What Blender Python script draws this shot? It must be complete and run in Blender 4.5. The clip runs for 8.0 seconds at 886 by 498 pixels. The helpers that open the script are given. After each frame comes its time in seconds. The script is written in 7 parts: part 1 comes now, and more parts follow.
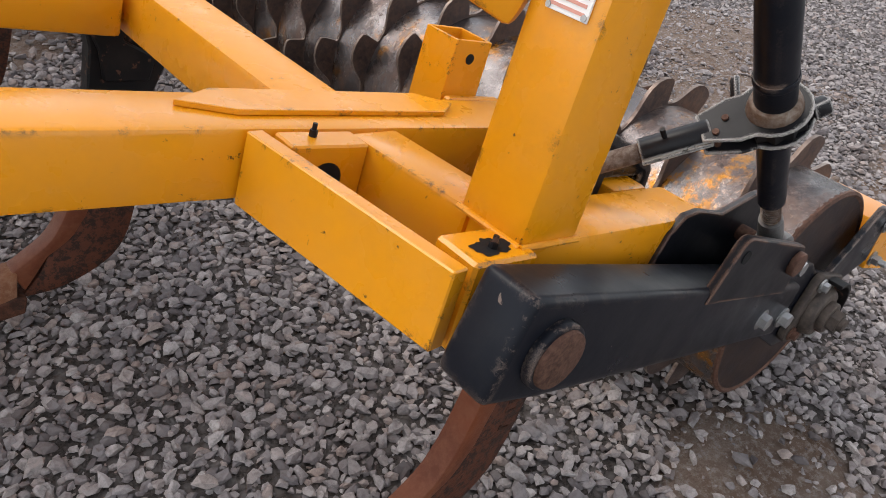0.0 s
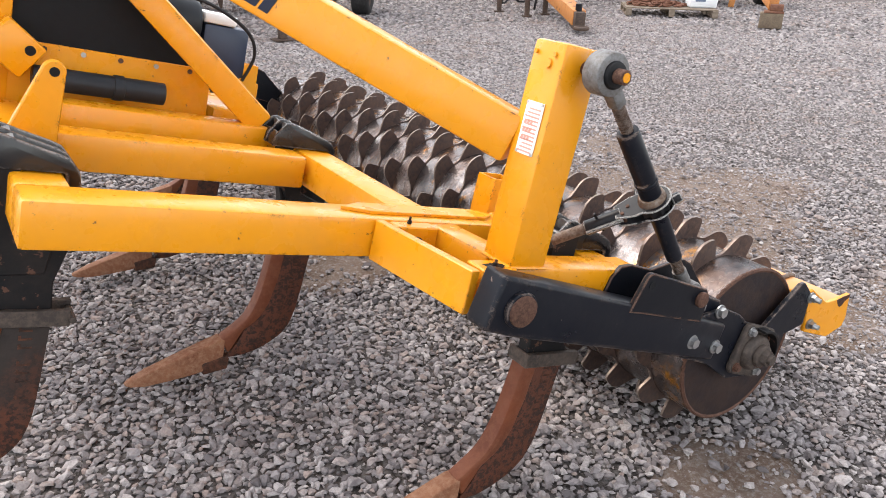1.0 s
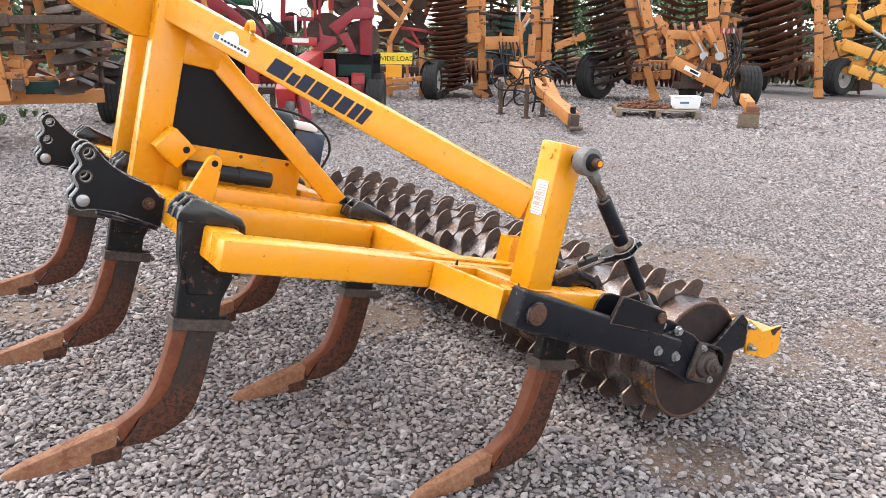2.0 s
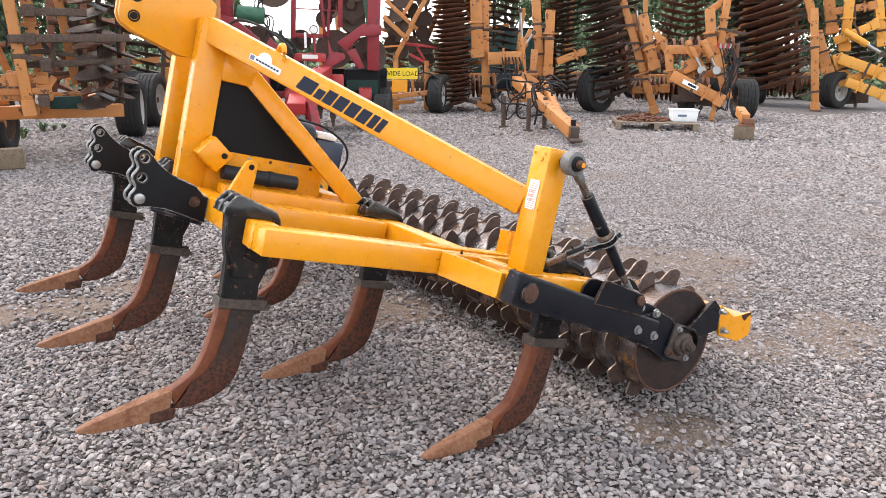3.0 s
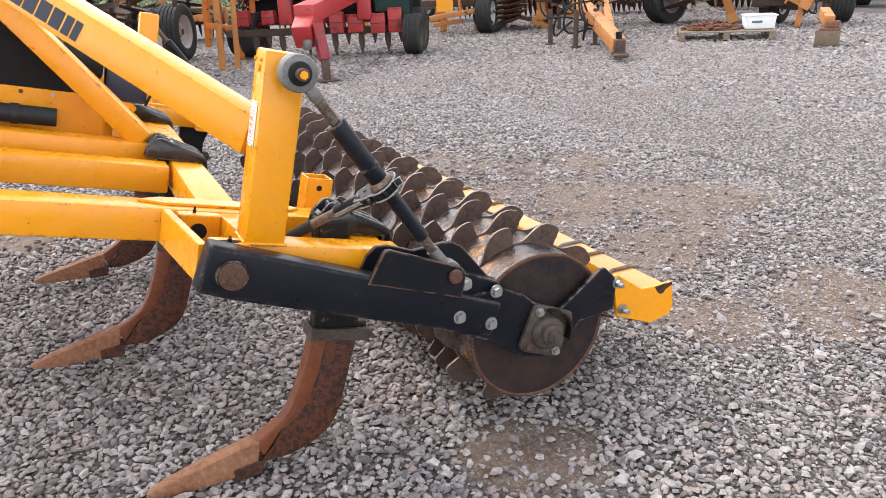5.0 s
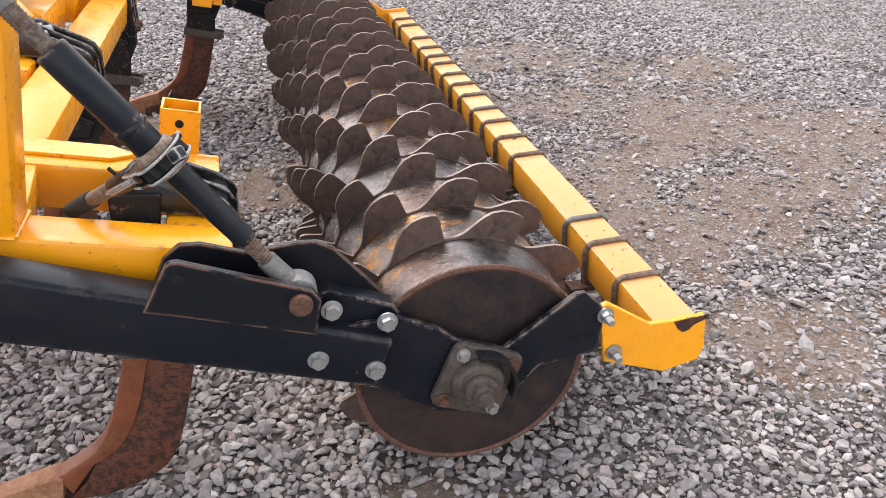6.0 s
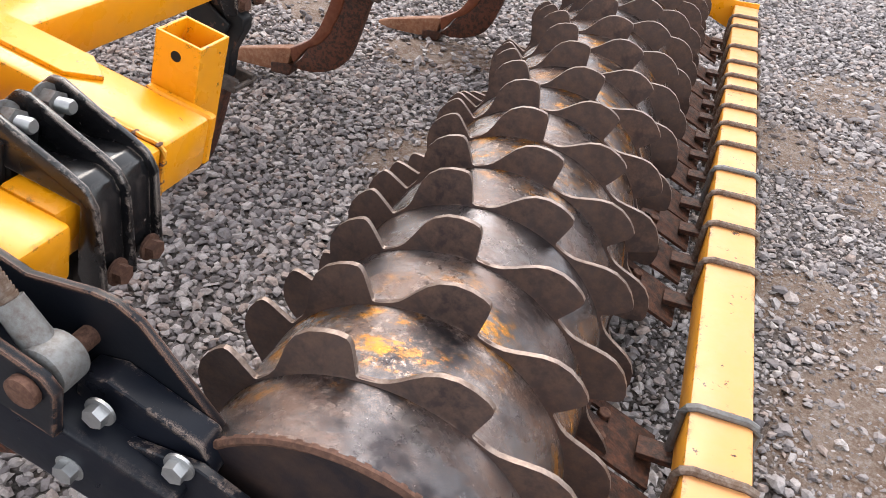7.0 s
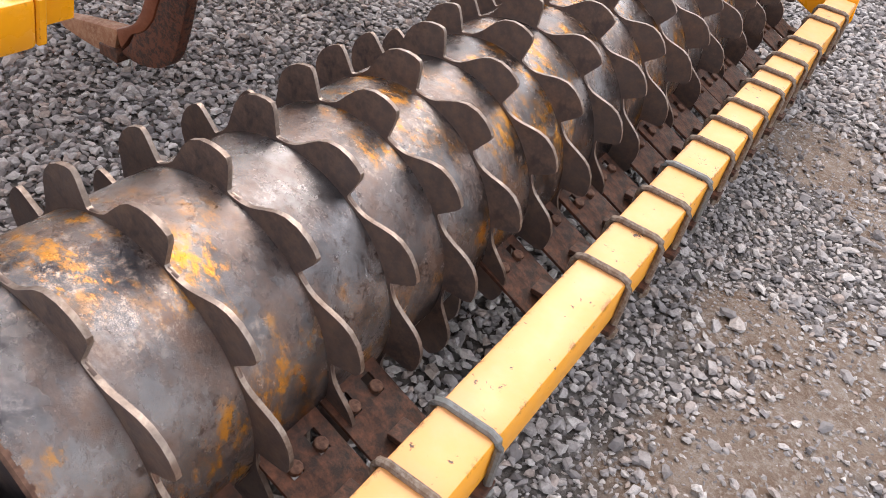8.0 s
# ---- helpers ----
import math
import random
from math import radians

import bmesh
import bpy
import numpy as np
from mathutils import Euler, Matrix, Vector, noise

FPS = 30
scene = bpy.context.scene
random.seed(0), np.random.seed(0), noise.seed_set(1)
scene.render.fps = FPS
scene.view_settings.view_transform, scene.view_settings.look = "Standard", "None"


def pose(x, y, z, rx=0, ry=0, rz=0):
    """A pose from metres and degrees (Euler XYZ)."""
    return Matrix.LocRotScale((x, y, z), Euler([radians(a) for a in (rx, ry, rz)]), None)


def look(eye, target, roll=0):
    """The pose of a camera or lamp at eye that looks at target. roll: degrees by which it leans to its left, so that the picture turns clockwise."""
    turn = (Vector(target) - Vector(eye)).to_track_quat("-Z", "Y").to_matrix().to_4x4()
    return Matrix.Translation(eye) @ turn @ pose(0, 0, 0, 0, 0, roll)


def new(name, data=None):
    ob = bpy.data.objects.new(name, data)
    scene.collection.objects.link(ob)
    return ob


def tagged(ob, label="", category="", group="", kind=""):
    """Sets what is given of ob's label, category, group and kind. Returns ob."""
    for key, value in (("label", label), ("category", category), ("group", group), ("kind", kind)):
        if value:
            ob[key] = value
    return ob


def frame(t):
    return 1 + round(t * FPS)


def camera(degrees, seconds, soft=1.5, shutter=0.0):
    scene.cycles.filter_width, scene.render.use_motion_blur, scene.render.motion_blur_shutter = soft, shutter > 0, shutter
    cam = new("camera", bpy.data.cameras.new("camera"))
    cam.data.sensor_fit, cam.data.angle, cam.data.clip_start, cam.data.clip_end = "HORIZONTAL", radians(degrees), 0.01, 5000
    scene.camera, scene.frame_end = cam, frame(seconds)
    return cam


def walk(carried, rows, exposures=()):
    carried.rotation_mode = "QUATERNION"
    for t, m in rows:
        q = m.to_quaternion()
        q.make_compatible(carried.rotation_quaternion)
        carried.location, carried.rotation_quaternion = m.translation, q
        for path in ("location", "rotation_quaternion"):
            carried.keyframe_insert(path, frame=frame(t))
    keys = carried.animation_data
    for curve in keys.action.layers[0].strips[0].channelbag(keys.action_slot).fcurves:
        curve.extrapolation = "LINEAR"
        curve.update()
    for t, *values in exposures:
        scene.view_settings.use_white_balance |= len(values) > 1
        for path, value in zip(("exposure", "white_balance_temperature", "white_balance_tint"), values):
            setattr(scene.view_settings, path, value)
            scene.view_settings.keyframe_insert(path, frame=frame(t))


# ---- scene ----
cam = camera(60.6, 8.0, soft=0.7)
PATH = [
    (0, (0.7190, 0.6730, 1.2500), (1.8482, 1.8352, 0.0778), 7.40),
    (0.4, (0.5806, 0.3388, 1.3174), (1.5811, 1.7489, 0.3121), 4.66),
    (0.5, (0.5350, 0.2800, 1.3590), (1.5262, 1.7023, 0.3618), 4.40),
    (0.7, (0.4418, 0.1378, 1.4000), (1.4442, 1.5972, 0.4698), 3.66),
    (1, (0.2930, -0.0730, 1.4630), (1.3119, 1.4549, 0.6710), 1.40),
    (1.2, (0.1536, -0.2196, 1.5018), (1.1889, 1.3270, 0.7695), 1.06),
    (1.5, (-0.0250, -0.4140, 1.5650), (1.0232, 1.1633, 0.9219), 1.00),
    (1.7, (-0.1348, -0.5356, 1.5716), (0.9235, 1.0549, 0.9798), 1.10),
    (2, (-0.2770, -0.7040, 1.5850), (0.7830, 0.8979, 1.0280), 1.00),
    (2.2, (-0.3493, -0.7816, 1.6244), (0.7147, 0.8155, 1.0611), 0.70),
    (3.3, (-0.5267, -1.0894, 1.6086), (0.5262, 0.5322, 1.0970), 0.80),
    (3.5, (-0.4750, -1.0960, 1.6070), (0.5799, 0.5248, 1.0970), 0.70),
    (3.7, (-0.3524, -1.1208, 1.5638), (0.6844, 0.5193, 1.0789), 0.56),
    (4, (-0.1100, -1.1090, 1.5650), (0.8511, 0.5712, 1.0619), -0.80),
    (4.3, (0.1844, -1.0672, 1.5192), (1.0315, 0.6613, 0.9763), -3.20),
    (4.5, (0.3840, -0.9850, 1.4690), (1.2261, 0.7352, 0.8929), -2.70),
    (4.7, (0.5758, -0.8750, 1.4656), (1.4380, 0.8176, 0.8397), -2.60),
    (5, (0.9380, -0.7730, 1.4100), (1.7342, 0.9245, 0.7138), -2.60),
    (5.1, (1.0815, -0.7450, 1.3825), (1.8357, 0.9563, 0.6499), -2.40),
    (5.2, (1.1760, -0.6740, 1.3770), (1.9271, 1.0023, 0.5859), -1.80),
    (6.3, (2.0270, 0.0800, 1.2730), (2.1890, 1.7992, 0.2639), -0.10),
    (6.5, (2.1650, 0.2390, 1.2440), (2.1590, 1.9521, 0.2119), 3.20),
    (6.7, (2.2630, 0.3780, 1.2462), (2.0419, 2.0511, 0.1729), 6.54),
    (7, (2.3780, 0.5710, 1.2250), (1.9249, 2.1674, 0.1087), 6.80),
    (7.3, (2.4770, 0.7390, 1.2310), (1.9130, 2.2450, 0.0410), 7.10),
    (7.5, (2.5600, 0.7960, 1.2320), (1.9191, 2.2038, -0.0358), 7.60),
    (7.7, (2.6538, 0.8376, 1.2282), (1.9862, 2.1875, -0.0879), 10.54),
    (8, (2.8440, 0.8950, 1.2500), (2.1340, 2.2681, -0.0191), 12.10),
]
walk(cam, [(t, look(eye, target, roll)) for t, eye, target, roll in PATH],
     exposures=[(0.0, 1.30), (0.5, 1.70), (1.0, 1.96), (2.0, 2.06), (3.5, 1.96), (5.0, 2.05), (6.5, 2.14), (7.2, 2.17), (8.0, 2.12)])

# ---------------------------------------------------------------- light
SUN_EL, SUN_AZ = 57.0, -22.0
world = bpy.data.worlds.new("sky")
scene.world = world
world.use_nodes = True
wn = world.node_tree
wn.nodes.clear()
w_out = wn.nodes.new("ShaderNodeOutputWorld")
w_bg = wn.nodes.new("ShaderNodeBackground")
w_sky = wn.nodes.new("ShaderNodeTexSky")
w_sky.sky_type = "NISHITA"
w_sky.sun_disc = False
w_sky.sun_elevation, w_sky.sun_rotation = radians(SUN_EL), radians(SUN_AZ)
w_sky.dust_density, w_sky.air_density, w_sky.ozone_density = 0.6, 1.0, 1.0
w_hs = wn.nodes.new("ShaderNodeHueSaturation")
w_hs.inputs["Saturation"].default_value = 0.20
wn.links.new(w_sky.outputs[0], w_hs.inputs["Color"])
wn.links.new(w_hs.outputs[0], w_bg.inputs["Color"])
w_bg.inputs["Strength"].default_value = 0.144
wn.links.new(w_bg.outputs[0], w_out.inputs["Surface"])
sun_data = bpy.data.lights.new("sun", "SUN")
sun_data.energy, sun_data.angle, sun_data.color = 0.62, radians(28), (1.0, 0.90, 0.80)
sun = new("sun", sun_data)
_el, _az = radians(SUN_EL), radians(SUN_AZ)
sun.matrix_world = look((0, 0, 0), (-math.sin(_az) * math.cos(_el), -math.cos(_az) * math.cos(_el), -math.sin(_el)))
sun.location = (0, 0, 30)


# ---------------------------------------------------------------- materials
def nodes_of(name):
    m = bpy.data.materials.new(name)
    m.use_nodes = True
    nt = m.node_tree
    return m, nt, nt.nodes["Principled BSDF"]


def add(nt, kind, **values):
    n = nt.nodes.new(kind)
    for key, v in values.items():
        n.inputs[key].default_value = v
    return n


def coords(nt):
    return nt.nodes.new("ShaderNodeTexCoord").outputs["Object"]


def noise_of(nt, vec, scale, detail=4.0, rough=0.55):
    n = add(nt, "ShaderNodeTexNoise", Scale=scale, Detail=detail, Roughness=rough)
    nt.links.new(vec, n.inputs["Vector"])
    return n.outputs["Fac"]


def ramp(nt, fac, a, b, ca=(0, 0, 0, 1), cb=(1, 1, 1, 1)):
    r = nt.nodes.new("ShaderNodeValToRGB")
    r.color_ramp.elements[0].position, r.color_ramp.elements[1].position = a, b
    r.color_ramp.elements[0].color, r.color_ramp.elements[1].color = ca, cb
    nt.links.new(fac, r.inputs["Fac"])
    return r.outputs["Color"]


def mixed(nt, fac, a, b):
    m = nt.nodes.new("ShaderNodeMix")
    m.data_type = "RGBA"
    for sock, v in ((m.inputs["Factor"], fac), (m.inputs[6], a), (m.inputs[7], b)):
        if hasattr(v, "links"):
            nt.links.new(v, sock)
        elif isinstance(v, tuple):
            sock.default_value = v if len(v) == 4 else (*v, 1)
        else:
            sock.default_value = v
    return m.outputs[2]


def bump(nt, bsdf, height, strength, distance):
    b = add(nt, "ShaderNodeBump", Strength=strength, Distance=distance)
    nt.links.new(height, b.inputs["Height"])
    nt.links.new(b.outputs["Normal"], bsdf.inputs["Normal"])


def painted(name, colour, chip=(0.06, 0.03, 0.02), amount=0.70, rough=0.38, dirt=0.25, dust=(0.30, 0.24, 0.17), gloss=0.5, wear=0.0, grain=38.0, nicks=0.535):
    """Painted steel with slight fading, dirt film and chips down to rust."""
    m, nt, b = nodes_of(name)
    v = coords(nt)
    fade = noise_of(nt, v, 3.0, 3.0)
    light = tuple(min(1, c * 1.12 + 0.0012) for c in colour)
    dark = tuple(c * 0.86 for c in colour)
    col = mixed(nt, fade, dark, light)
    film = ramp(nt, noise_of(nt, v, 9.0, 8.0, 0.7), 0.45, 0.85)
    mul = nt.nodes.new("ShaderNodeMath")
    mul.operation = "MULTIPLY"
    mul.inputs[1].default_value = dirt
    nt.links.new(film, mul.inputs[0])
    col = mixed(nt, mul.outputs[0], col, dust)
    chips = ramp(nt, noise_of(nt, v, grain, 7.0, 0.68), amount, amount + 0.02)
    col = mixed(nt, chips, col, chip)
    if wear:
        # paint lost along the edges, in ragged nicks
        rounded = add(nt, "ShaderNodeBevel", Radius=wear)
        rounded.samples = 4
        flat = nt.nodes.new("ShaderNodeNewGeometry")
        dot = nt.nodes.new("ShaderNodeVectorMath")
        dot.operation = "DOT_PRODUCT"
        nt.links.new(rounded.outputs["Normal"], dot.inputs[0])
        nt.links.new(flat.outputs["Normal"], dot.inputs[1])
        edge = ramp(nt, dot.outputs["Value"], 0.93, 0.997, (1, 1, 1, 1), (0, 0, 0, 1))
        nick = ramp(nt, noise_of(nt, v, 22.0, 9.0, 0.78), nicks, nicks + 0.04)
        both = nt.nodes.new("ShaderNodeMath")
        both.operation = "MULTIPLY"
        nt.links.new(edge, both.inputs[0])
        nt.links.new(nick, both.inputs[1])
        col = mixed(nt, both.outputs[0], col, chip)
    nt.links.new(col, b.inputs["Base Color"])
    rr = ramp(nt, noise_of(nt, v, 14.0, 4.0), 0.3, 0.8, (rough - 0.08,) * 3 + (1,), (rough + 0.16,) * 3 + (1,))
    nt.links.new(rr, b.inputs["Roughness"])
    b.inputs["Specular IOR Level"].default_value = gloss
    bump(nt, b, noise_of(nt, v, 60.0, 3.0), 0.06, 0.004)
    return m


def rusty(name, a, b_, c, rough=(0.55, 0.85), metal=0.0, scale=7.0, bumpy=0.25):
    """Weathered bare steel: three tones of rust, mixed at two scales."""
    m, nt, b = nodes_of(name)
    v = coords(nt)
    n1 = ramp(nt, noise_of(nt, v, scale, 6.0, 0.65), 0.35, 0.68)
    n2 = ramp(nt, noise_of(nt, v, scale * 7, 6.0, 0.7), 0.42, 0.72)
    col = mixed(nt, n1, a, b_)
    col = mixed(nt, n2, col, c)
    nt.links.new(col, b.inputs["Base Color"])
    nt.links.new(ramp(nt, n1, 0.0, 1.0, (rough[0],) * 3 + (1,), (rough[1],) * 3 + (1,)), b.inputs["Roughness"])
    b.inputs["Metallic"].default_value = metal
    b.inputs["Specular IOR Level"].default_value = 0.22
    bump(nt, b, noise_of(nt, v, scale * 14, 5.0, 0.7), bumpy, 0.004)
    return m


def worn_steel(name):
    """Soil-polished roller steel with brown film, rust and scraps of orange paint."""
    m, nt, b = nodes_of(name)
    v = coords(nt)
    big = ramp(nt, noise_of(nt, v, 4.6, 8.0, 0.70), 0.38, 0.66)
    col = mixed(nt, big, (0.032, 0.028, 0.031, 1), (0.262, 0.240, 0.238, 1))
    streak = nt.nodes.new("ShaderNodeMapping")
    streak.inputs["Scale"].default_value = (1, 1.6, 1)
    nt.links.new(v, streak.inputs["Vector"])
    rust = ramp(nt, noise_of(nt, streak.outputs[0], 6.0, 8.0, 0.72), 0.44, 0.63)
    col = mixed(nt, rust, col, (0.118, 0.072, 0.055, 1))
    pits = ramp(nt, noise_of(nt, v, 60.0, 6.0, 0.78), 0.52, 0.62)
    near = ramp(nt, noise_of(nt, v, 3.3, 4.0, 0.6), 0.46, 0.60)
    both = nt.nodes.new("ShaderNodeMath")
    both.operation = "MULTIPLY"
    nt.links.new(pits, both.inputs[0])
    nt.links.new(near, both.inputs[1])
    col = mixed(nt, both.outputs[0], col, (0.30, 0.235, 0.20, 1))
    specks = ramp(nt, noise_of(nt, v, 55.0, 7.0, 0.78), 0.545, 0.60)
    field = ramp(nt, noise_of(nt, v, 4.2, 5.0, 0.65), 0.46, 0.60)
    pitted = nt.nodes.new("ShaderNodeMath")
    pitted.operation = "MULTIPLY"
    nt.links.new(specks, pitted.inputs[0])
    nt.links.new(field, pitted.inputs[1])
    col = mixed(nt, pitted.outputs[0], col, (0.040, 0.022, 0.017, 1))
    scraps = ramp(nt, noise_of(nt, streak.outputs[0], 17.0, 12.0, 0.82), 0.495, 0.56)
    zone = ramp(nt, noise_of(nt, v, 3.4, 4.0, 0.6), 0.49, 0.57)
    patch = nt.nodes.new("ShaderNodeMath")
    patch.operation = "MULTIPLY"
    nt.links.new(scraps, patch.inputs[0])
    nt.links.new(zone, patch.inputs[1])
    col = mixed(nt, patch.outputs[0], col, (0.40, 0.165, 0.018, 1))
    nt.links.new(col, b.inputs["Base Color"])
    nt.links.new(ramp(nt, rust, 0.0, 1.0, (0.85,) * 3 + (1,), (0.40,) * 3 + (1,)), b.inputs["Metallic"])
    nt.links.new(ramp(nt, noise_of(nt, v, 9.0, 6.0, 0.7), 0.3, 0.72, (0.13,) * 3 + (1,), (0.37,) * 3 + (1,)), b.inputs["Roughness"])
    bump(nt, b, noise_of(nt, v, 42.0, 8.0, 0.75), 0.50, 0.005)
    return m


def plain(name, colour, rough=0.5, metal=0.0, vary=0.12, scale=20.0, bumpy=0.1):
    m, nt, b = nodes_of(name)
    v = coords(nt)
    col = mixed(nt, noise_of(nt, v, scale, 5.0, 0.65), tuple(c * (1 - vary) for c in colour), tuple(min(1, c * (1 + vary)) for c in colour))
    nt.links.new(col, b.inputs["Base Color"])
    b.inputs["Roughness"].default_value, b.inputs["Metallic"].default_value = rough, metal
    b.inputs["Specular IOR Level"].default_value = 0.22 if max(colour) < 0.06 else 0.5
    bump(nt, b, noise_of(nt, v, scale * 6, 4.0), bumpy, 0.003)
    return m


YELLOW = painted("yellow_paint", (0.71, 0.276, 0.003), dirt=0.12, amount=0.668, gloss=0.42, wear=0.016, rough=0.28, nicks=0.565, chip=(0.035, 0.017, 0.011))
BARYEL = painted("faded_yellow_paint", (0.68, 0.285, 0.022), amount=0.65, dirt=0.35, dust=(0.50, 0.30, 0.14), wear=0.016, gloss=0.35)
BARTOP = painted("sun_bleached_yellow_paint", (0.61, 0.275, 0.090), amount=0.64, dirt=0.6, dust=(0.52, 0.30, 0.18), wear=0.016, gloss=0.35)
# black with a slight blue put in for the reflected sky
BLACK = painted("black_paint", (0.005, 0.0062, 0.0105), chip=(0.16, 0.12, 0.10), amount=0.69, wear=0.012, rough=0.33, gloss=0.17, dirt=0.07, dust=(0.12, 0.10, 0.085), nicks=0.495)
GLOSSBLACK = painted("gloss_black_paint", (0.005, 0.005, 0.006), chip=(0.22, 0.18, 0.16), amount=0.67, rough=0.22, gloss=0.45, dirt=0.10, dust=(0.10, 0.08, 0.07), wear=0.009, nicks=0.475)
EDGEBLACK = painted("bright_edged_black_paint", (0.006, 0.006, 0.008), chip=(0.42, 0.40, 0.38), amount=0.72, rough=0.36, gloss=0.2, dirt=0.10, dust=(0.07, 0.055, 0.05), wear=0.006, nicks=0.40)
LUGBLACK = painted("rusty_edged_black_paint", (0.005, 0.006, 0.009), chip=(0.145, 0.080, 0.055), amount=0.70, rough=0.36, gloss=0.17, dirt=0.08, dust=(0.10, 0.08, 0.07), wear=0.007, nicks=0.43)
BLACKCAST = painted("black_casting", (0.006, 0.006, 0.007), chip=(0.09, 0.045, 0.03), amount=0.60, rough=0.5, gloss=0.2, dirt=0.3, dust=(0.07, 0.048, 0.038))
LEGRUST = rusty("leg_brown", (0.020, 0.014, 0.012, 1), (0.042, 0.018, 0.012, 1), (0.120, 0.046, 0.025, 1), scale=7.0, bumpy=0.5)
RUST = rusty("shin_rust", (0.150, 0.044, 0.019, 1), (0.088, 0.027, 0.014, 1), (0.165, 0.060, 0.031, 1), rough=(0.42, 0.65), scale=5.0)
POINTRUST = rusty("point_rust", (0.215, 0.092, 0.046, 1), (0.125, 0.044, 0.022, 1), (0.27, 0.150, 0.092, 1), scale=9.0)
STEEL = worn_steel("roller_steel")
TOOTH = rusty("tooth_steel", (0.116, 0.085, 0.077, 1), (0.060, 0.043, 0.042, 1), (0.165, 0.106, 0.080, 1), rough=(0.30, 0.52), metal=0.55, scale=6.0, bumpy=0.2)
DISC = rusty("disc_end_rust", (0.009, 0.010, 0.015, 1), (0.036, 0.021, 0.017, 1), (0.046, 0.028, 0.022, 1), rough=(0.4, 0.65), metal=0.2, scale=3.4)
ZINC = plain("galvanised_bolt", (0.36, 0.36, 0.36), 0.38, 0.85, 0.25, 60)
RIMSTEEL = rusty("worn_tooth_edge", (0.185, 0.140, 0.118, 1), (0.090, 0.058, 0.043, 1), (0.29, 0.23, 0.195, 1), rough=(0.3, 0.55), metal=0.6, scale=9.0)
GREYIRON = rusty("grey_forged_iron", (0.13, 0.128, 0.125, 1), (0.20, 0.20, 0.20, 1), (0.10, 0.08, 0.07, 1), rough=(0.4, 0.6), metal=0.35, scale=12.0)
STRAPIRON = rusty("strap_iron", (0.040, 0.034, 0.031, 1), (0.075, 0.060, 0.052, 1), (0.115, 0.088, 0.072, 1), rough=(0.45, 0.7), metal=0.3, scale=9.0)
BOLTRUST = rusty("rusty_bolt", (0.092, 0.044, 0.031, 1), (0.055, 0.030, 0.022, 1), (0.150, 0.080, 0.055, 1), metal=0.3, scale=20)
UBOLT = rusty("u_bolt_rust", (0.15, 0.10, 0.07, 1), (0.08, 0.05, 0.04, 1), (0.26, 0.22, 0.19, 1), metal=0.4, scale=12)
RUBBER = plain("black_rubber", (0.022, 0.022, 0.024), 0.7, 0, 0.3, 30)
MESHBLACK = plain("black_guard", (0.007, 0.007, 0.008), 0.75, 0, 0.4, 40)
PLASTIC = plain("black_plastic", (0.016, 0.018, 0.022), 0.42, 0, 0.25, 12)
BLUEBLACK = plain("dark_blue_paint", (0.020, 0.032, 0.065), 0.4, 0, 0.25, 12)
WHITE = plain("white_label", (0.78, 0.77, 0.75), 0.45, 0, 0.05, 40)
NAVY = plain("navy_lettering", (0.007, 0.010, 0.026), 0.45, 0, 0.15, 60)
REDINK = plain("red_print", (0.58, 0.27, 0.21), 0.45, 0, 0.15, 60)
BLUEINK = plain("grey_blue_print", (0.10, 0.14, 0.22), 0.45, 0, 0.1, 60)


# ---------------------------------------------------------------- mesh helpers
def clean(bm):
    bmesh.ops.recalc_face_normals(bm, faces=bm.faces)
    return bm


def edge_bevel(bm, width, segments=2, angle=30):
    if width > 0:
        edges = [e for e in bm.edges if len(e.link_faces) == 2 and e.calc_face_angle(0) > radians(angle)]
        bmesh.ops.bevel(bm, geom=edges, offset=width, segments=segments, affect="EDGES", profile=0.5, clamp_overlap=True)
    return bm


def box(x0, x1, y0, y1, z0, z1, r=0.006, seg=2):
    bm = bmesh.new()
    bmesh.ops.create_cube(bm, size=1)
    for v in bm.verts:
        v.co = ((x0 + x1) / 2 + v.co.x * (x1 - x0), (y0 + y1) / 2 + v.co.y * (y1 - y0), (z0 + z1) / 2 + v.co.z * (z1 - z0))
    clean(bm)
    return edge_bevel(bm, r, seg)


def beam(a, b, w, h, r=0.008, up=(0, 0, 1), seg=2):
    """A square-edged bar from a to b, w wide and h high."""
    a, b = Vector(a), Vector(b)
    d = (b - a)
    n = d.length
    d.normalize()
    side = d.cross(Vector(up)).normalized()
    top = side.cross(d)
    bm = box(0, n, -w / 2, w / 2, -h / 2, h / 2, r, seg)
    m = Matrix((d, side, top)).transposed().to_4x4()
    m.translation = a
    bmesh.ops.transform(bm, matrix=m, verts=bm.verts)
    return clean(bm)


def rod(a, b, r0, r1=None, seg=16, bev=0.0):
    a, b = Vector(a), Vector(b)
    d = b - a
    bm = bmesh.new()
    bmesh.ops.create_cone(bm, cap_ends=True, segments=seg, radius1=r0, radius2=r0 if r1 is None else r1, depth=d.length)
    if bev:
        edge_bevel(bm, bev, 2, 50)
    m = d.to_track_quat("Z", "Y").to_matrix().to_4x4()
    m.translation = (a + b) / 2
    bmesh.ops.transform(bm, matrix=m, verts=bm.verts)
    return bm


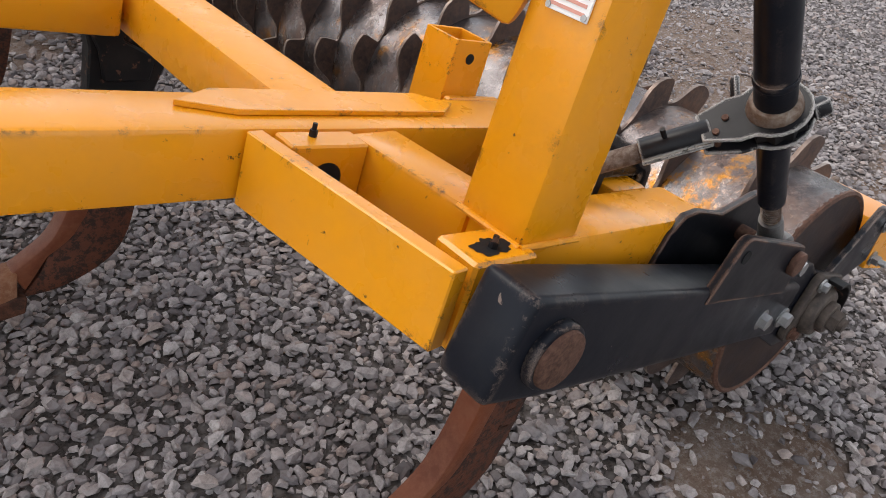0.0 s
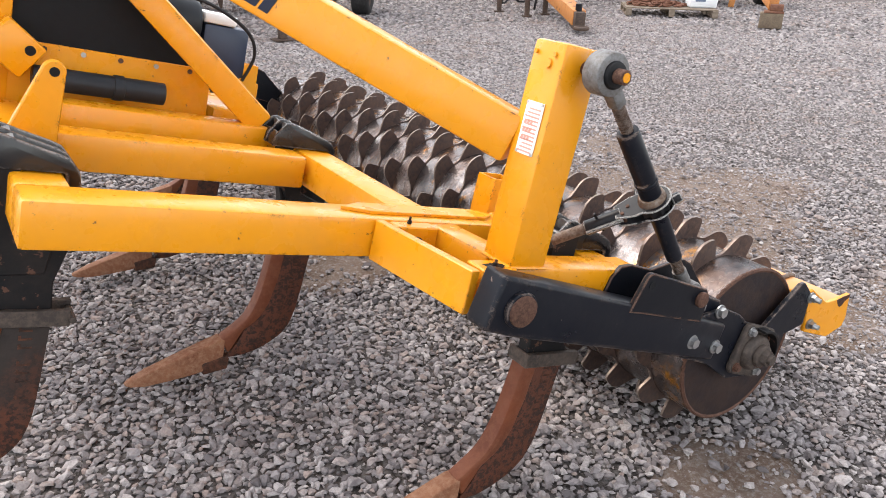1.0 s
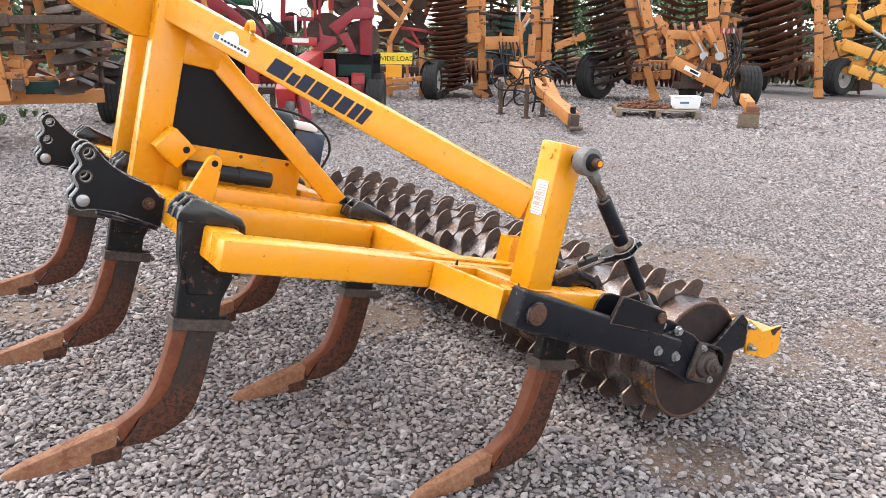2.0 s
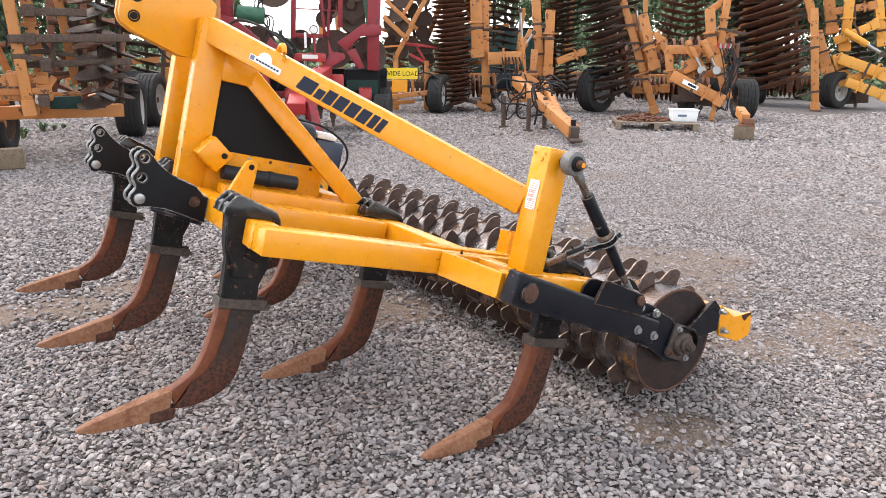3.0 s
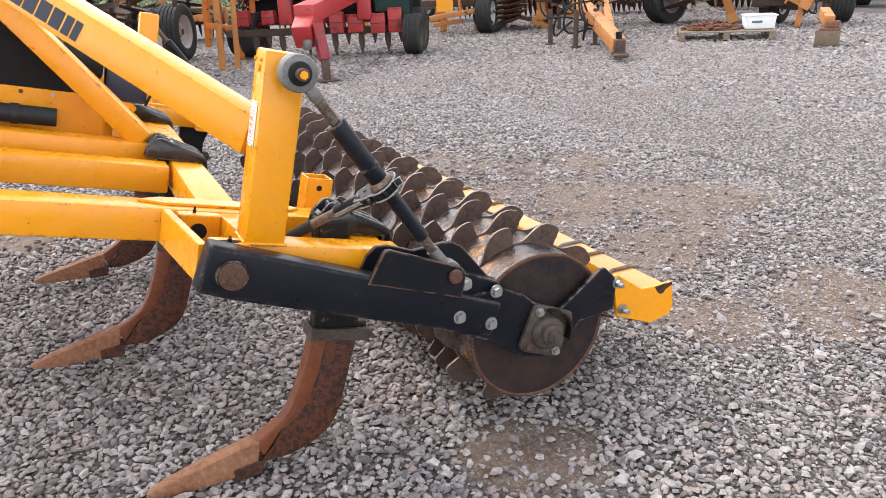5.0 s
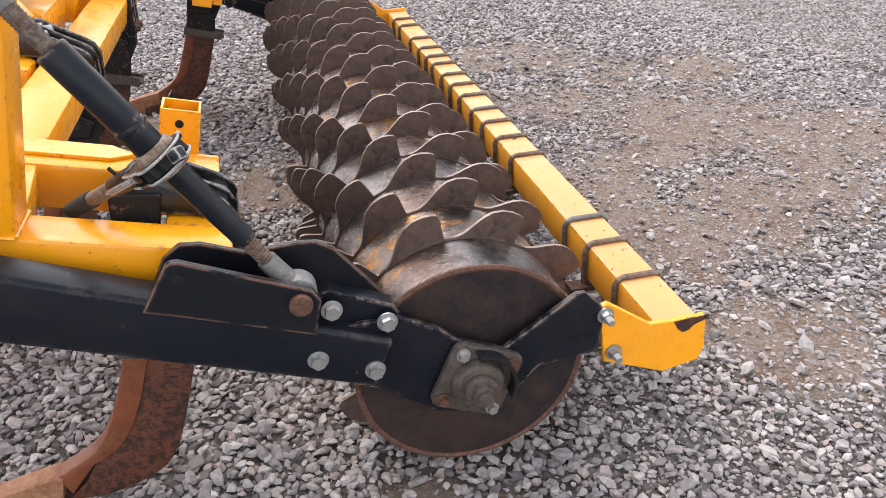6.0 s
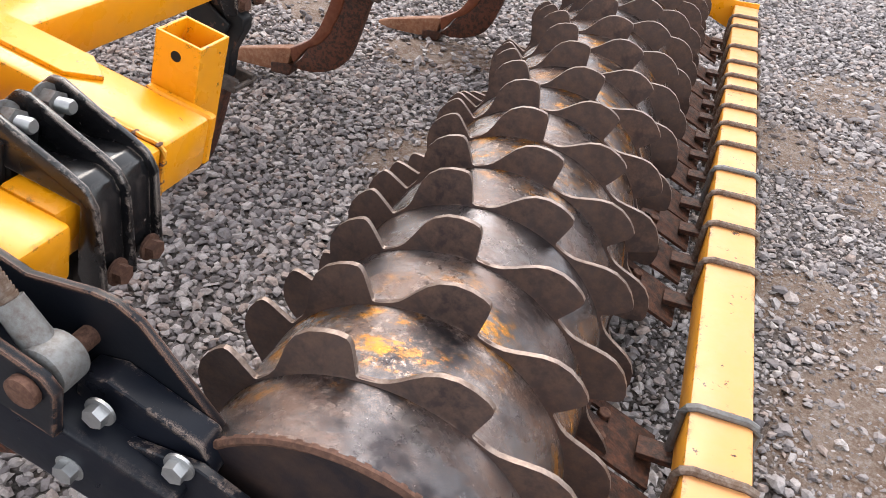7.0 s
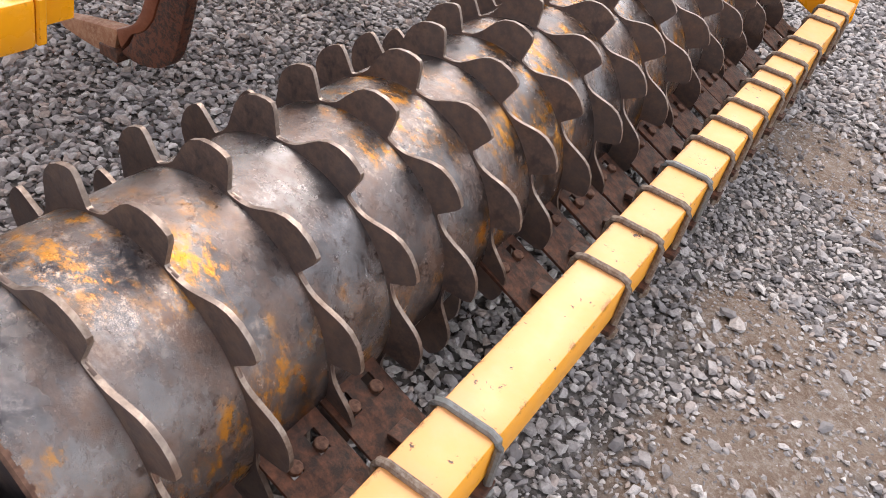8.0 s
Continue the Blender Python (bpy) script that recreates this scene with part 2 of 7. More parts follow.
def plate(points, y0, y1, r=0.002, seg=1, holes=()):
    """A plate in the x-z plane, from y0 to y1, with round holes (x, z, radius) cut through it."""
    bm = bmesh.new()
    if holes:
        loops = [points] + [[(hx + hr * math.cos(2 * math.pi * k / 16), hz + hr * math.sin(2 * math.pi * k / 16)) for k in range(16)] for hx, hz, hr in holes]
        edges = []
        for loop in loops:
            vs = [bm.verts.new((x, y0, z)) for x, z in loop]
            edges += [bm.edges.new((p, q)) for p, q in zip(vs, vs[1:] + vs[:1])]
        bmesh.ops.triangle_fill(bm, use_beauty=True, use_dissolve=False, edges=edges, normal=(0, -1, 0))
        region = list(bm.faces)
    else:
        region = [bm.faces.new([bm.verts.new((x, y0, z)) for x, z in points])]
    ex = bmesh.ops.extrude_face_region(bm, geom=region)
    for v in ex["geom"]:
        if isinstance(v, bmesh.types.BMVert):
            v.co.y = y1
    clean(bm)
    return edge_bevel(bm, r, seg)


def tube(path, radius, seg=8, closed=False):
    """A round tube along a path of points."""
    bm = bmesh.new()
    pts = [Vector(p) for p in path]
    n = len(pts)
    rings = []
    ref = Vector((0, 0, 1))
    for i, p in enumerate(pts):
        if closed:
            d = pts[(i + 1) % n] - pts[i - 1]
        else:
            d = pts[min(i + 1, n - 1)] - pts[max(i - 1, 0)]
        d.normalize()
        s = d.cross(ref)
        if s.length < 0.05:
            s = d.cross(Vector((0, 1, 0)))
        s.normalize()
        t = s.cross(d)
        rings.append([bm.verts.new(p + radius * (math.cos(2 * math.pi * k / seg) * s + math.sin(2 * math.pi * k / seg) * t)) for k in range(seg)])
    for i in range(n if closed else n - 1):
        a, b = rings[i], rings[(i + 1) % n]
        for k in range(seg):
            bm.faces.new((a[k], a[(k + 1) % seg], b[(k + 1) % seg], b[k]))
    if not closed:
        bm.faces.new(rings[0][::-1])
        bm.faces.new(rings[-1])
    return clean(bm)


def joined(*bms):
    out = bmesh.new()
    for b in bms:
        me = bpy.data.meshes.new("tmp")
        b.to_mesh(me)
        b.free()
        out.from_mesh(me)
        bpy.data.meshes.remove(me)
    return out


def hexbolt(base, axis, r=0.012, head=0.012, stud=0.0, washer=True):
    """A hexagon head with washer, standing on base along axis; stud: thread length beyond the nut."""
    base, axis = Vector(base), Vector(axis).normalized()
    bms = []
    if washer:
        bms.append(rod(base, base + axis * 0.004, r * 1.35, seg=16))
    h = rod(base + axis * 0.004, base + axis * (0.004 + head), r, r * 0.97, seg=6)
    bms.append(h)
    if stud:
        for k in range(6):
            s0 = 0.004 + head + stud * k / 6
            bms.append(rod(base + axis * s0, base + axis * (s0 + stud / 6), r * 0.62, r * 0.52, seg=10))
    return joined(*bms)


def spline(points, n=6):
    """A smooth line through the points."""
    p = [Vector((*q, 0)) if len(q) == 2 else Vector(q) for q in points]
    out = []
    for i in range(len(p) - 1):
        a, b, c, d = p[max(i - 1, 0)], p[i], p[i + 1], p[min(i + 2, len(p) - 1)]
        for k in range(n):
            t = k / n
            out.append(0.5 * ((2 * b) + (c - a) * t + (2 * a - 5 * b + 4 * c - d) * t * t + (3 * b - a - 3 * c + d) * t ** 3))
    out.append(p[-1])
    return out


def smooth(ob, angle=35):
    me = ob.data
    me.polygons.foreach_set("use_smooth", [True] * len(me.polygons))
    me.set_sharp_from_angle(angle=radians(angle))
    return ob


def mesh_of(name, bm, material):
    me = bpy.data.meshes.new(name)
    bm.normal_update()
    bm.to_mesh(me)
    bm.free()
    me.materials.append(material)
    return me


def thing(name, at, label, category, group="", kind=""):
    ob = new(name)
    ob.location = at
    ob.empty_display_size = 0.2
    return tagged(ob, label, category, group, kind)


def part(name, bm, material, parent, label="", shift=None, angle=35):
    """One mesh under a thing or a part; shift: the matrix that lays the mesh into the world before its parent's place is taken off."""
    if shift is not None:
        bmesh.ops.transform(bm, matrix=shift, verts=bm.verts)
        if shift.determinant() < 0:
            bmesh.ops.reverse_faces(bm, faces=bm.faces)
    ob = new(name, mesh_of(name, bm, material))
    smooth(ob, angle)
    ob.parent = parent
    if label:
        ob["label"] = label
    return ob


def shared(name, me, parent, m, label=""):
    ob = new(name, me)
    ob.parent = parent
    ob.matrix_basis = m
    if label:
        ob["label"] = label
    return ob


# ---------------------------------------------------------------- the cultivator
PITCH, YC = 13.60, 2.655
ZT, ZB = 1.061, 0.961
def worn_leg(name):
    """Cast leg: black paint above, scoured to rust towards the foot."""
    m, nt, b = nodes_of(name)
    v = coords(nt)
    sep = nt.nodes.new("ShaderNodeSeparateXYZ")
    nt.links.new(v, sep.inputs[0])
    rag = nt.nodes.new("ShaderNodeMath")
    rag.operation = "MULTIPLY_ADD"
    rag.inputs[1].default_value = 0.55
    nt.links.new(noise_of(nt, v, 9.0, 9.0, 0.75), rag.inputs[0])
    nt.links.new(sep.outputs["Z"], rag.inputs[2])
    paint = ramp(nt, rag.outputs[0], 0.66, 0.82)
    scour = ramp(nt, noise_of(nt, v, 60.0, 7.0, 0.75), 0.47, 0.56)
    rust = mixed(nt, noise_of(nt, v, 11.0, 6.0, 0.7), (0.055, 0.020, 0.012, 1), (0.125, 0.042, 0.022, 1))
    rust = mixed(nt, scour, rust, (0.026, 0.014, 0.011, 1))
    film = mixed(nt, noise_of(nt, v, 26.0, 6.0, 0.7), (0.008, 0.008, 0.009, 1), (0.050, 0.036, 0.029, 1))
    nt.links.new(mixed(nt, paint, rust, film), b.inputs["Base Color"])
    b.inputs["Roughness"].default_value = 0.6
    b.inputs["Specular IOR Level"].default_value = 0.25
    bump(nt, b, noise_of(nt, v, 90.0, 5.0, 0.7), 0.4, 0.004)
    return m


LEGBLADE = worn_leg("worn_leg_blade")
BASE = Vector((1.2, YC, 0.0))
TO_WORLD = Matrix.Translation(Vector((0.0054, -0.002, -0.0228)) - BASE) @ Matrix.Rotation(radians(PITCH), 4, "Y")
FLIP = TO_WORLD @ Matrix.Translation((0, 2 * YC, 0)) @ Matrix.Diagonal((1, -1, 1, 1))
ONLY = Matrix.Translation(-BASE)
ONLY_FLIP = ONLY @ Matrix.Translation((0, 2 * 2.675, 0)) @ Matrix.Diagonal((1, -1, 1, 1))
YW = 2.675
FLIP_OUT = TO_WORLD @ Matrix.Translation((0, 2 * YW, 0)) @ Matrix.Diagonal((1, -1, 1, 1))
SIDES, SIDES_OUT = (TO_WORLD, FLIP), (TO_WORLD, FLIP_OUT)

cultivator = thing("cultivator", BASE, "yellow-painted seven-leg subsoiler with a toothed steel packer roller, standing on gravel", "farm implement")


def c_part(name, bm, material, label="", m=TO_WORLD, parent=None, angle=35):
    return part(name, bm, material, parent or cultivator, label, m, angle)


# main frame
c_part("front_beam", box(0.118, 0.222, 1.5505, 2 * YW - 1.5505, ZB, ZT, 0.009), YELLOW)
c_part("rear_beam", box(0.984, 1.104, 1.552, 2 * YW - 1.552, ZB, ZT, 0.009), YELLOW)
for m in SIDES:
    c_part("inner_beam", box(0.224, 0.970, 2.055, 2.165, ZB, ZT, 0.009), YELLOW, m=m)
    c_part("rail", box(0.224, 0.945, 2.255, 2.355, ZB + 0.02, ZT + 0.042, 0.008), YELLOW, m=m)
for m in SIDES_OUT:
    c_part("side_beam", box(0.118, 1.462, 1.436, 1.556, ZB, ZT, 0.009), YELLOW, m=m)
    # outer frame that carries the roller arm
    c_part("front_plate", beam((0.880, 1.431, (ZB + ZT) / 2), (0.926, 1.092, (ZB + ZT) / 2), 0.024, ZT - ZB, 0.002, seg=1), YELLOW, m=m)
    c_part("cross_block", box(0.908, 1.026, 1.385, 1.431, ZB + 0.004, ZT - 0.002, 0.003, 1), YELLOW, m=m)
    # no bore is cut: a black disc stands for its shaded inside
    c_part("bore_disc", rod((0.965, 1.383, 1.012), (0.965, 1.3845, 1.012), 0.024, seg=20), MESHBLACK, "black disc for the shaded bore", m=m)
    c_part("grease_nipple", joined(rod((0.955, 1.415, ZT - 0.004), (0.955, 1.415, ZT + 0.007), 0.0055, seg=6), rod((0.955, 1.415, ZT + 0.007), (0.955, 1.415, ZT + 0.016), 0.0032, seg=8)), BLACKCAST, m=m)
    c_part("inner_box", beam((1.066, 1.431, (ZB + ZT) / 2), (1.090, 1.212, (ZB + ZT) / 2), 0.088, ZT - ZB - 0.003, 0.008), YELLOW, m=m)
    c_part("pivot_block", box(0.947, 1.048, 1.092, 1.158, ZB - 0.010, ZT + 0.002, 0.004, 1), YELLOW, m=m)
    c_part("grease_nipple", joined(rod((0.996, 1.118, ZT), (0.996, 1.118, ZT + 0.010), 0.006, seg=6), rod((0.996, 1.118, ZT + 0.010), (0.996, 1.118, ZT + 0.017), 0.0035, seg=8)), BLACKCAST, m=m)
    # old grease smeared round the nipple
    smear = bmesh.new()
    smear.faces.new([smear.verts.new((0.996 + q * 0.030 * math.cos(a), 1.120 + q * 0.021 * math.sin(a), ZT + 0.0026)) for a in np.linspace(0, 2 * math.pi, 49)[:-1] for q in (0.86 + 0.16 * math.sin(2 * a + 1) + 0.09 * math.sin(5 * a) + 0.06 * math.sin(11 * a + 2),)])
    c_part("grease_smear", smear, MESHBLACK, "black patch of old grease", m=m)
    c_part("outer_box", box(1.050, 1.488, 1.112, 1.210, ZB, ZT, 0.009), YELLOW, m=m)
    c_part("rear_stub_beam", box(1.366, 1.459, 1.212, 1.434, ZB + 0.001, ZT - 0.003, 0.009), YELLOW, m=m)
    c_part("end_block", box(1.330, 1.4605, 1.558, 1.577, ZB, ZT - 0.002, 0.004, 1), YELLOW, m=m)
    # gusset plate on top
    gus = [(0.808, 1.503), (0.880, 1.473), (1.240, 1.476), (1.288, 1.512), (1.236, 1.551), (0.874, 1.545)]
    gp = plate([(x, -y) for x, y in gus], ZT + 0.0005, ZT + 0.0085, 0.001)
    bmesh.ops.transform(gp, matrix=Matrix.Rotation(radians(90), 4, "X"), verts=gp.verts)
    c_part("gusset_plate", gp, YELLOW, m=m)

    # rusted weld where the stub meets the side beam
    weld_rng = random.Random(3)
    seam_pts = [(1.330 + 0.011 * k, 1.4352 + weld_rng.uniform(-0.0012, 0.0012), ZT - 0.0025) for k in range(12)] + [(1.4610, 1.4352, ZT - 0.010 - 0.012 * k) for k in range(8)]
    c_part("weld_seam", tube(seam_pts, 0.0040, 6), BARYEL, "chipped rusty weld seam", m=m)
    for k in range(5):
        q = seam_pts[(3, 7, 11, 14, 17)[k]]
        spot = bmesh.new()
        bmesh.ops.create_icosphere(spot, subdivisions=1, radius=0.006)
        bmesh.ops.transform(spot, matrix=Matrix.Translation((q[0], q[1], q[2] + 0.001)) @ Matrix.Diagonal((0.8, 1.5, 0.55, 1)), verts=spot.verts)
        c_part("rust_spot", spot, BOLTRUST, m=m)

    # open square socket
    sx0, sx1, sy0, sy1, sz = 1.328, 1.414, 1.578, 1.660, 1.156
    w = 0.006
    socket = bmesh.new()
    loops = [[socket.verts.new((x, y, z)) for x, y in ((sx0 + o, sy0 + o), (sx1 - o, sy0 + o), (sx1 - o, sy1 - o), (sx0 + o, sy1 - o))] for o, z in ((0, ZB), (0, sz), (w, sz), (w, ZB))]
    for la, lb in zip(loops, loops[1:] + loops[:1]):
        for k in range(4):
            socket.faces.new((la[k], la[(k + 1) % 4], lb[(k + 1) % 4], lb[k]))
    edge_bevel(clean(socket), 0.001, 1)
    sock = c_part("stand_socket", socket, YELLOW, m=m)
    # black disc in place of a cut hole, for the shade inside
    c_part("hole_disc", joined(rod((1.370, sy0 - 0.0008, 1.124), (1.370, sy0 + 0.001, 1.124), 0.0095, seg=16)), MESHBLACK, m=m)

    # post and boom
    post = c_part("post", box(1.032, 1.138, 1.110, 1.212, ZT - 0.005, 1.552, 0.009), YELLOW, m=m)
    ring_ = [(1.031, 1.109), (1.139, 1.109), (1.139, 1.213), (1.031, 1.213)]
    c_part("weld_seam", joined(*[rod((a[0], a[1], ZT + 0.001), (b[0], b[1], ZT + 0.001), 0.0045, seg=8) for a, b in zip(ring_, ring_[1:] + ring_[:1])]), YELLOW, m=m)
    for z, y in ((1.505, 1.15), (1.525, 1.135), (1.525, 1.195)):
        c_part("post_bolt", rod((1.0265, y, z), (1.031, y, z), 0.010 if z < 1.51 else 0.005, seg=10), YELLOW, m=m)
    c_part("boom", beam((1.067, 1.230, 1.327), (0.120, 2.480, 1.758), 0.10, 0.112, 0.010), YELLOW, m=m)
    c_part("lifting_eye", tube([(0.330, 2.150 + 0.038 * math.cos(a), 1.700 + 0.046 * math.sin(a)) for a in np.linspace(-0.4, math.pi + 0.4, 12)], 0.012, 8), YELLOW, m=m)

for m in SIDES:
    # tower
    c_part("tower_upright", box(0.062, 0.190, 2.435, 2.52, ZB, 1.80, 0.008), YELLOW, m=m)
    c_part("tower_knee", box(0.186, 0.345, 2.437, 2.515, 1.548, 1.675, 0.010), YELLOW, m=m)
    c_part("brace", beam((0.325, 2.475, 1.60), (0.905, 2.305, 1.105), 0.07, 0.085, 0.008), YELLOW, m=m)
    c_part("side_plate", box(0.175, 0.765, 2.438, 2.450, ZB + 0.02, 1.238, 0.002, 1), YELLOW, m=m)
    for k in range(5):
        x = 0.275 + 0.105 * k
        c_part("plate_bolt", rod((x, 2.434, 1.222), (x, 2.4385, 1.222), 0.008, seg=8), BOLTRUST if k % 2 == 0 else ZINC, m=m)
    c_part("guard_panel", plate([(0.185, 1.20), (0.72, 1.20), (0.72, 1.225), (0.37, 1.56), (0.185, 1.56)], 2.453, 2.463, 0.001), MESHBLACK, "matt black guard panel", m=m)
    ear = [(0.120, ZB + 0.03), (0.262, ZB + 0.03), (0.272, 1.215)] + [(0.245 + 0.028 * math.cos(a), 1.218 + 0.028 * math.sin(a)) for a in np.linspace(0, math.pi * 0.85, 7)]
    c_part("ear_plate", plate(ear, 2.022, 2.050, 0.003), YELLOW, m=m)
    # ear and lug holes are black discs coloured as the shade within
    c_part("hole_disc", rod((0.245, 2.0205, 1.218), (0.245, 2.0225, 1.218), 0.012, seg=16), MESHBLACK, m=m)
    lug = box(-0.062, 0.062, 2.335, 2.434, -0.055, 0.055, 0.010)
    bmesh.ops.transform(lug, matrix=Matrix.Translation((0.190, 0, 1.222)) @ Matrix.Rotation(radians(38), 4, "Y"), verts=lug.verts)
    c_part("link_lug", lug, YELLOW, m=m)
    c_part("hole_disc", rod((0.228, 2.3335, 1.222), (0.228, 2.3355, 1.222), 0.014, seg=16), MESHBLACK, m=m)

# tower head with the top-link holes
head = [(-0.262, 1.90), (-0.262, 1.735), (-0.245, 1.700), (-0.20, 1.672), (0.015, 1.615), (0.06, 1.618), (0.14, 1.70), (0.14, 1.87), (0.02, 1.97), (-0.20, 1.97)]
for y0 in (2.525, 2.600):
    c_part("head_plate", plate(head, y0, y0 + 0.03, 0.006, 2), YELLOW)
c_part("head_cap", box(-0.02, 0.11, 2.556, 2.599, 1.625, 1.955, 0.012), YELLOW)
for z in (1.735, 1.820):
    # the link holes stay uncut; black discs give their dark inside
    c_part("hole_disc", rod((-0.20, 2.5235, z), (-0.20, 2.5255, z), 0.016, seg=18), MESHBLACK)
    c_part("hole_bush", tube([(-0.20 + 0.022 * math.cos(a), 2.524, z + 0.022 * math.sin(a)) for a in np.linspace(0, 2 * math.pi, 20)[:-1]], 0.004, 6, True), BLACKCAST)

# shaker drive between the towers
c_part("drive_shaft_guard", joined(rod((0.24, 2.372, 1.148), (0.605, 2.372, 1.148), 0.034, seg=24, bev=0.003), rod((0.455, 2.372, 1.148), (0.485, 2.372, 1.148), 0.038, seg=24, bev=0.003)), PLASTIC, "black plastic sleeve with a ribbed collar")
c_part("gearbox", box(0.30, 0.62, 2.50, 2.80, 1.10, 1.42, 0.03, 3), MESHBLACK)
c_part("valve_box", box(0.775, 0.935, 2.60, 2.73, 1.205, 1.375, 0.012), BLUEBLACK, "dark blue hydraulic tank")
c_part("tank_lid", box(0.770, 0.885, 2.595, 2.735, 1.376, 1.412, 0.01), WHITE, "pale grey lid")
c_part("dome_cover", rod((0.62, 2.66, 1.36), (0.765, 2.66, 1.36), 0.095, 0.085, seg=24, bev=0.02), PLASTIC)
c_part("hydraulic_hose", tube(spline([(0.62, 2.56, 1.45), (0.76, 2.53, 1.44), (0.90, 2.55, 1.38), (0.955, 2.58, 1.30), (0.93, 2.60, 1.20)], 6), 0.006, 7), RUBBER)
c_part("hydraulic_hose", tube(spline([(0.20, 2.52, 1.80), (0.24, 2.46, 1.835), (0.33, 2.30, 1.80), (0.42, 2.24, 1.72), (0.46, 2.4, 1.6)], 6), 0.006, 7), RUBBER)
c_part("motor_mount", box(0.80, 0.93, 2.47, 2.84, ZB + 0.02, 1.11, 0.006), YELLOW)


# lower link brackets
def bracket(y0, y1, m):
    """Two drilled plates with a scalloped front, a link pin in the lowest hole, a web and a foot."""
    rows_z = (1.176, 1.097, 1.014)
    front = [(-0.1865 - 0.0085 * math.cos(2 * math.pi * (z - 1.176) / 0.081), z) for z in np.linspace(1.200, 0.988, 27)]
    outline = [(-0.140, 1.200), (-0.152, 1.211), (-0.167, 1.213), (-0.180, 1.208)] + front + [(-0.176, 0.980), (-0.160, 0.976), (-0.125, 0.984), (-0.05, 0.984), (0.03, 0.966), (0.117, 0.945), (0.117, 1.055), (0.095, 1.062), (0.060, 1.095), (-0.020, 1.118), (-0.060, 1.137), (-0.100, 1.163)]
    for y in (y0, y1):
        br = c_part("link_bracket", plate(outline, y, y + 0.014, 0.0025, 1, [(-0.158, z, 0.0165) for z in rows_z[:2]]), EDGEBLACK, "black drilled link bracket with worn bright edges", m=m)
        for z in rows_z[:2]:
            part("hole_bush", tube([(-0.158 + 0.021 * math.cos(a), y - 0.0005, z + 0.021 * math.sin(a)) for a in np.linspace(0, 2 * math.pi, 18)[:-1]], 0.0030, 6, True), STRAPIRON, br, "", m)
        part("bare_edge", tube([(x - 0.0012, y + 0.007, z) for x, z in front], 0.0046, 6), ZINC, br, "bare steel front edge", m)
    c_part("link_pin", rod((-0.157, y0 - 0.014, 1.014), (-0.157, y1 + 0.03, 1.014), 0.0215, seg=24, bev=0.003), ZINC, "bright steel link pin", m=m)
    c_part("bracket_web", box(-0.03, 0.115, y0 + 0.015, y1 - 0.001, 0.966, 0.980, 0.002, 1), BLACK, m=m)
    c_part("bracket_foot", beam((-0.11, y0 - 0.004, 0.980), (0.10, y0 - 0.004, 0.944), 0.034, 0.016, 0.003), BLACK, m=m)
    c_part("bracket_nut", hexbolt((0.06, y0 - 0.001, 1.03), (0, -1, 0), 0.017, 0.016, 0.02), BOLTRUST, "rusty nut", m=m)


for m in SIDES:
    bracket(2.105, 2.192, m)


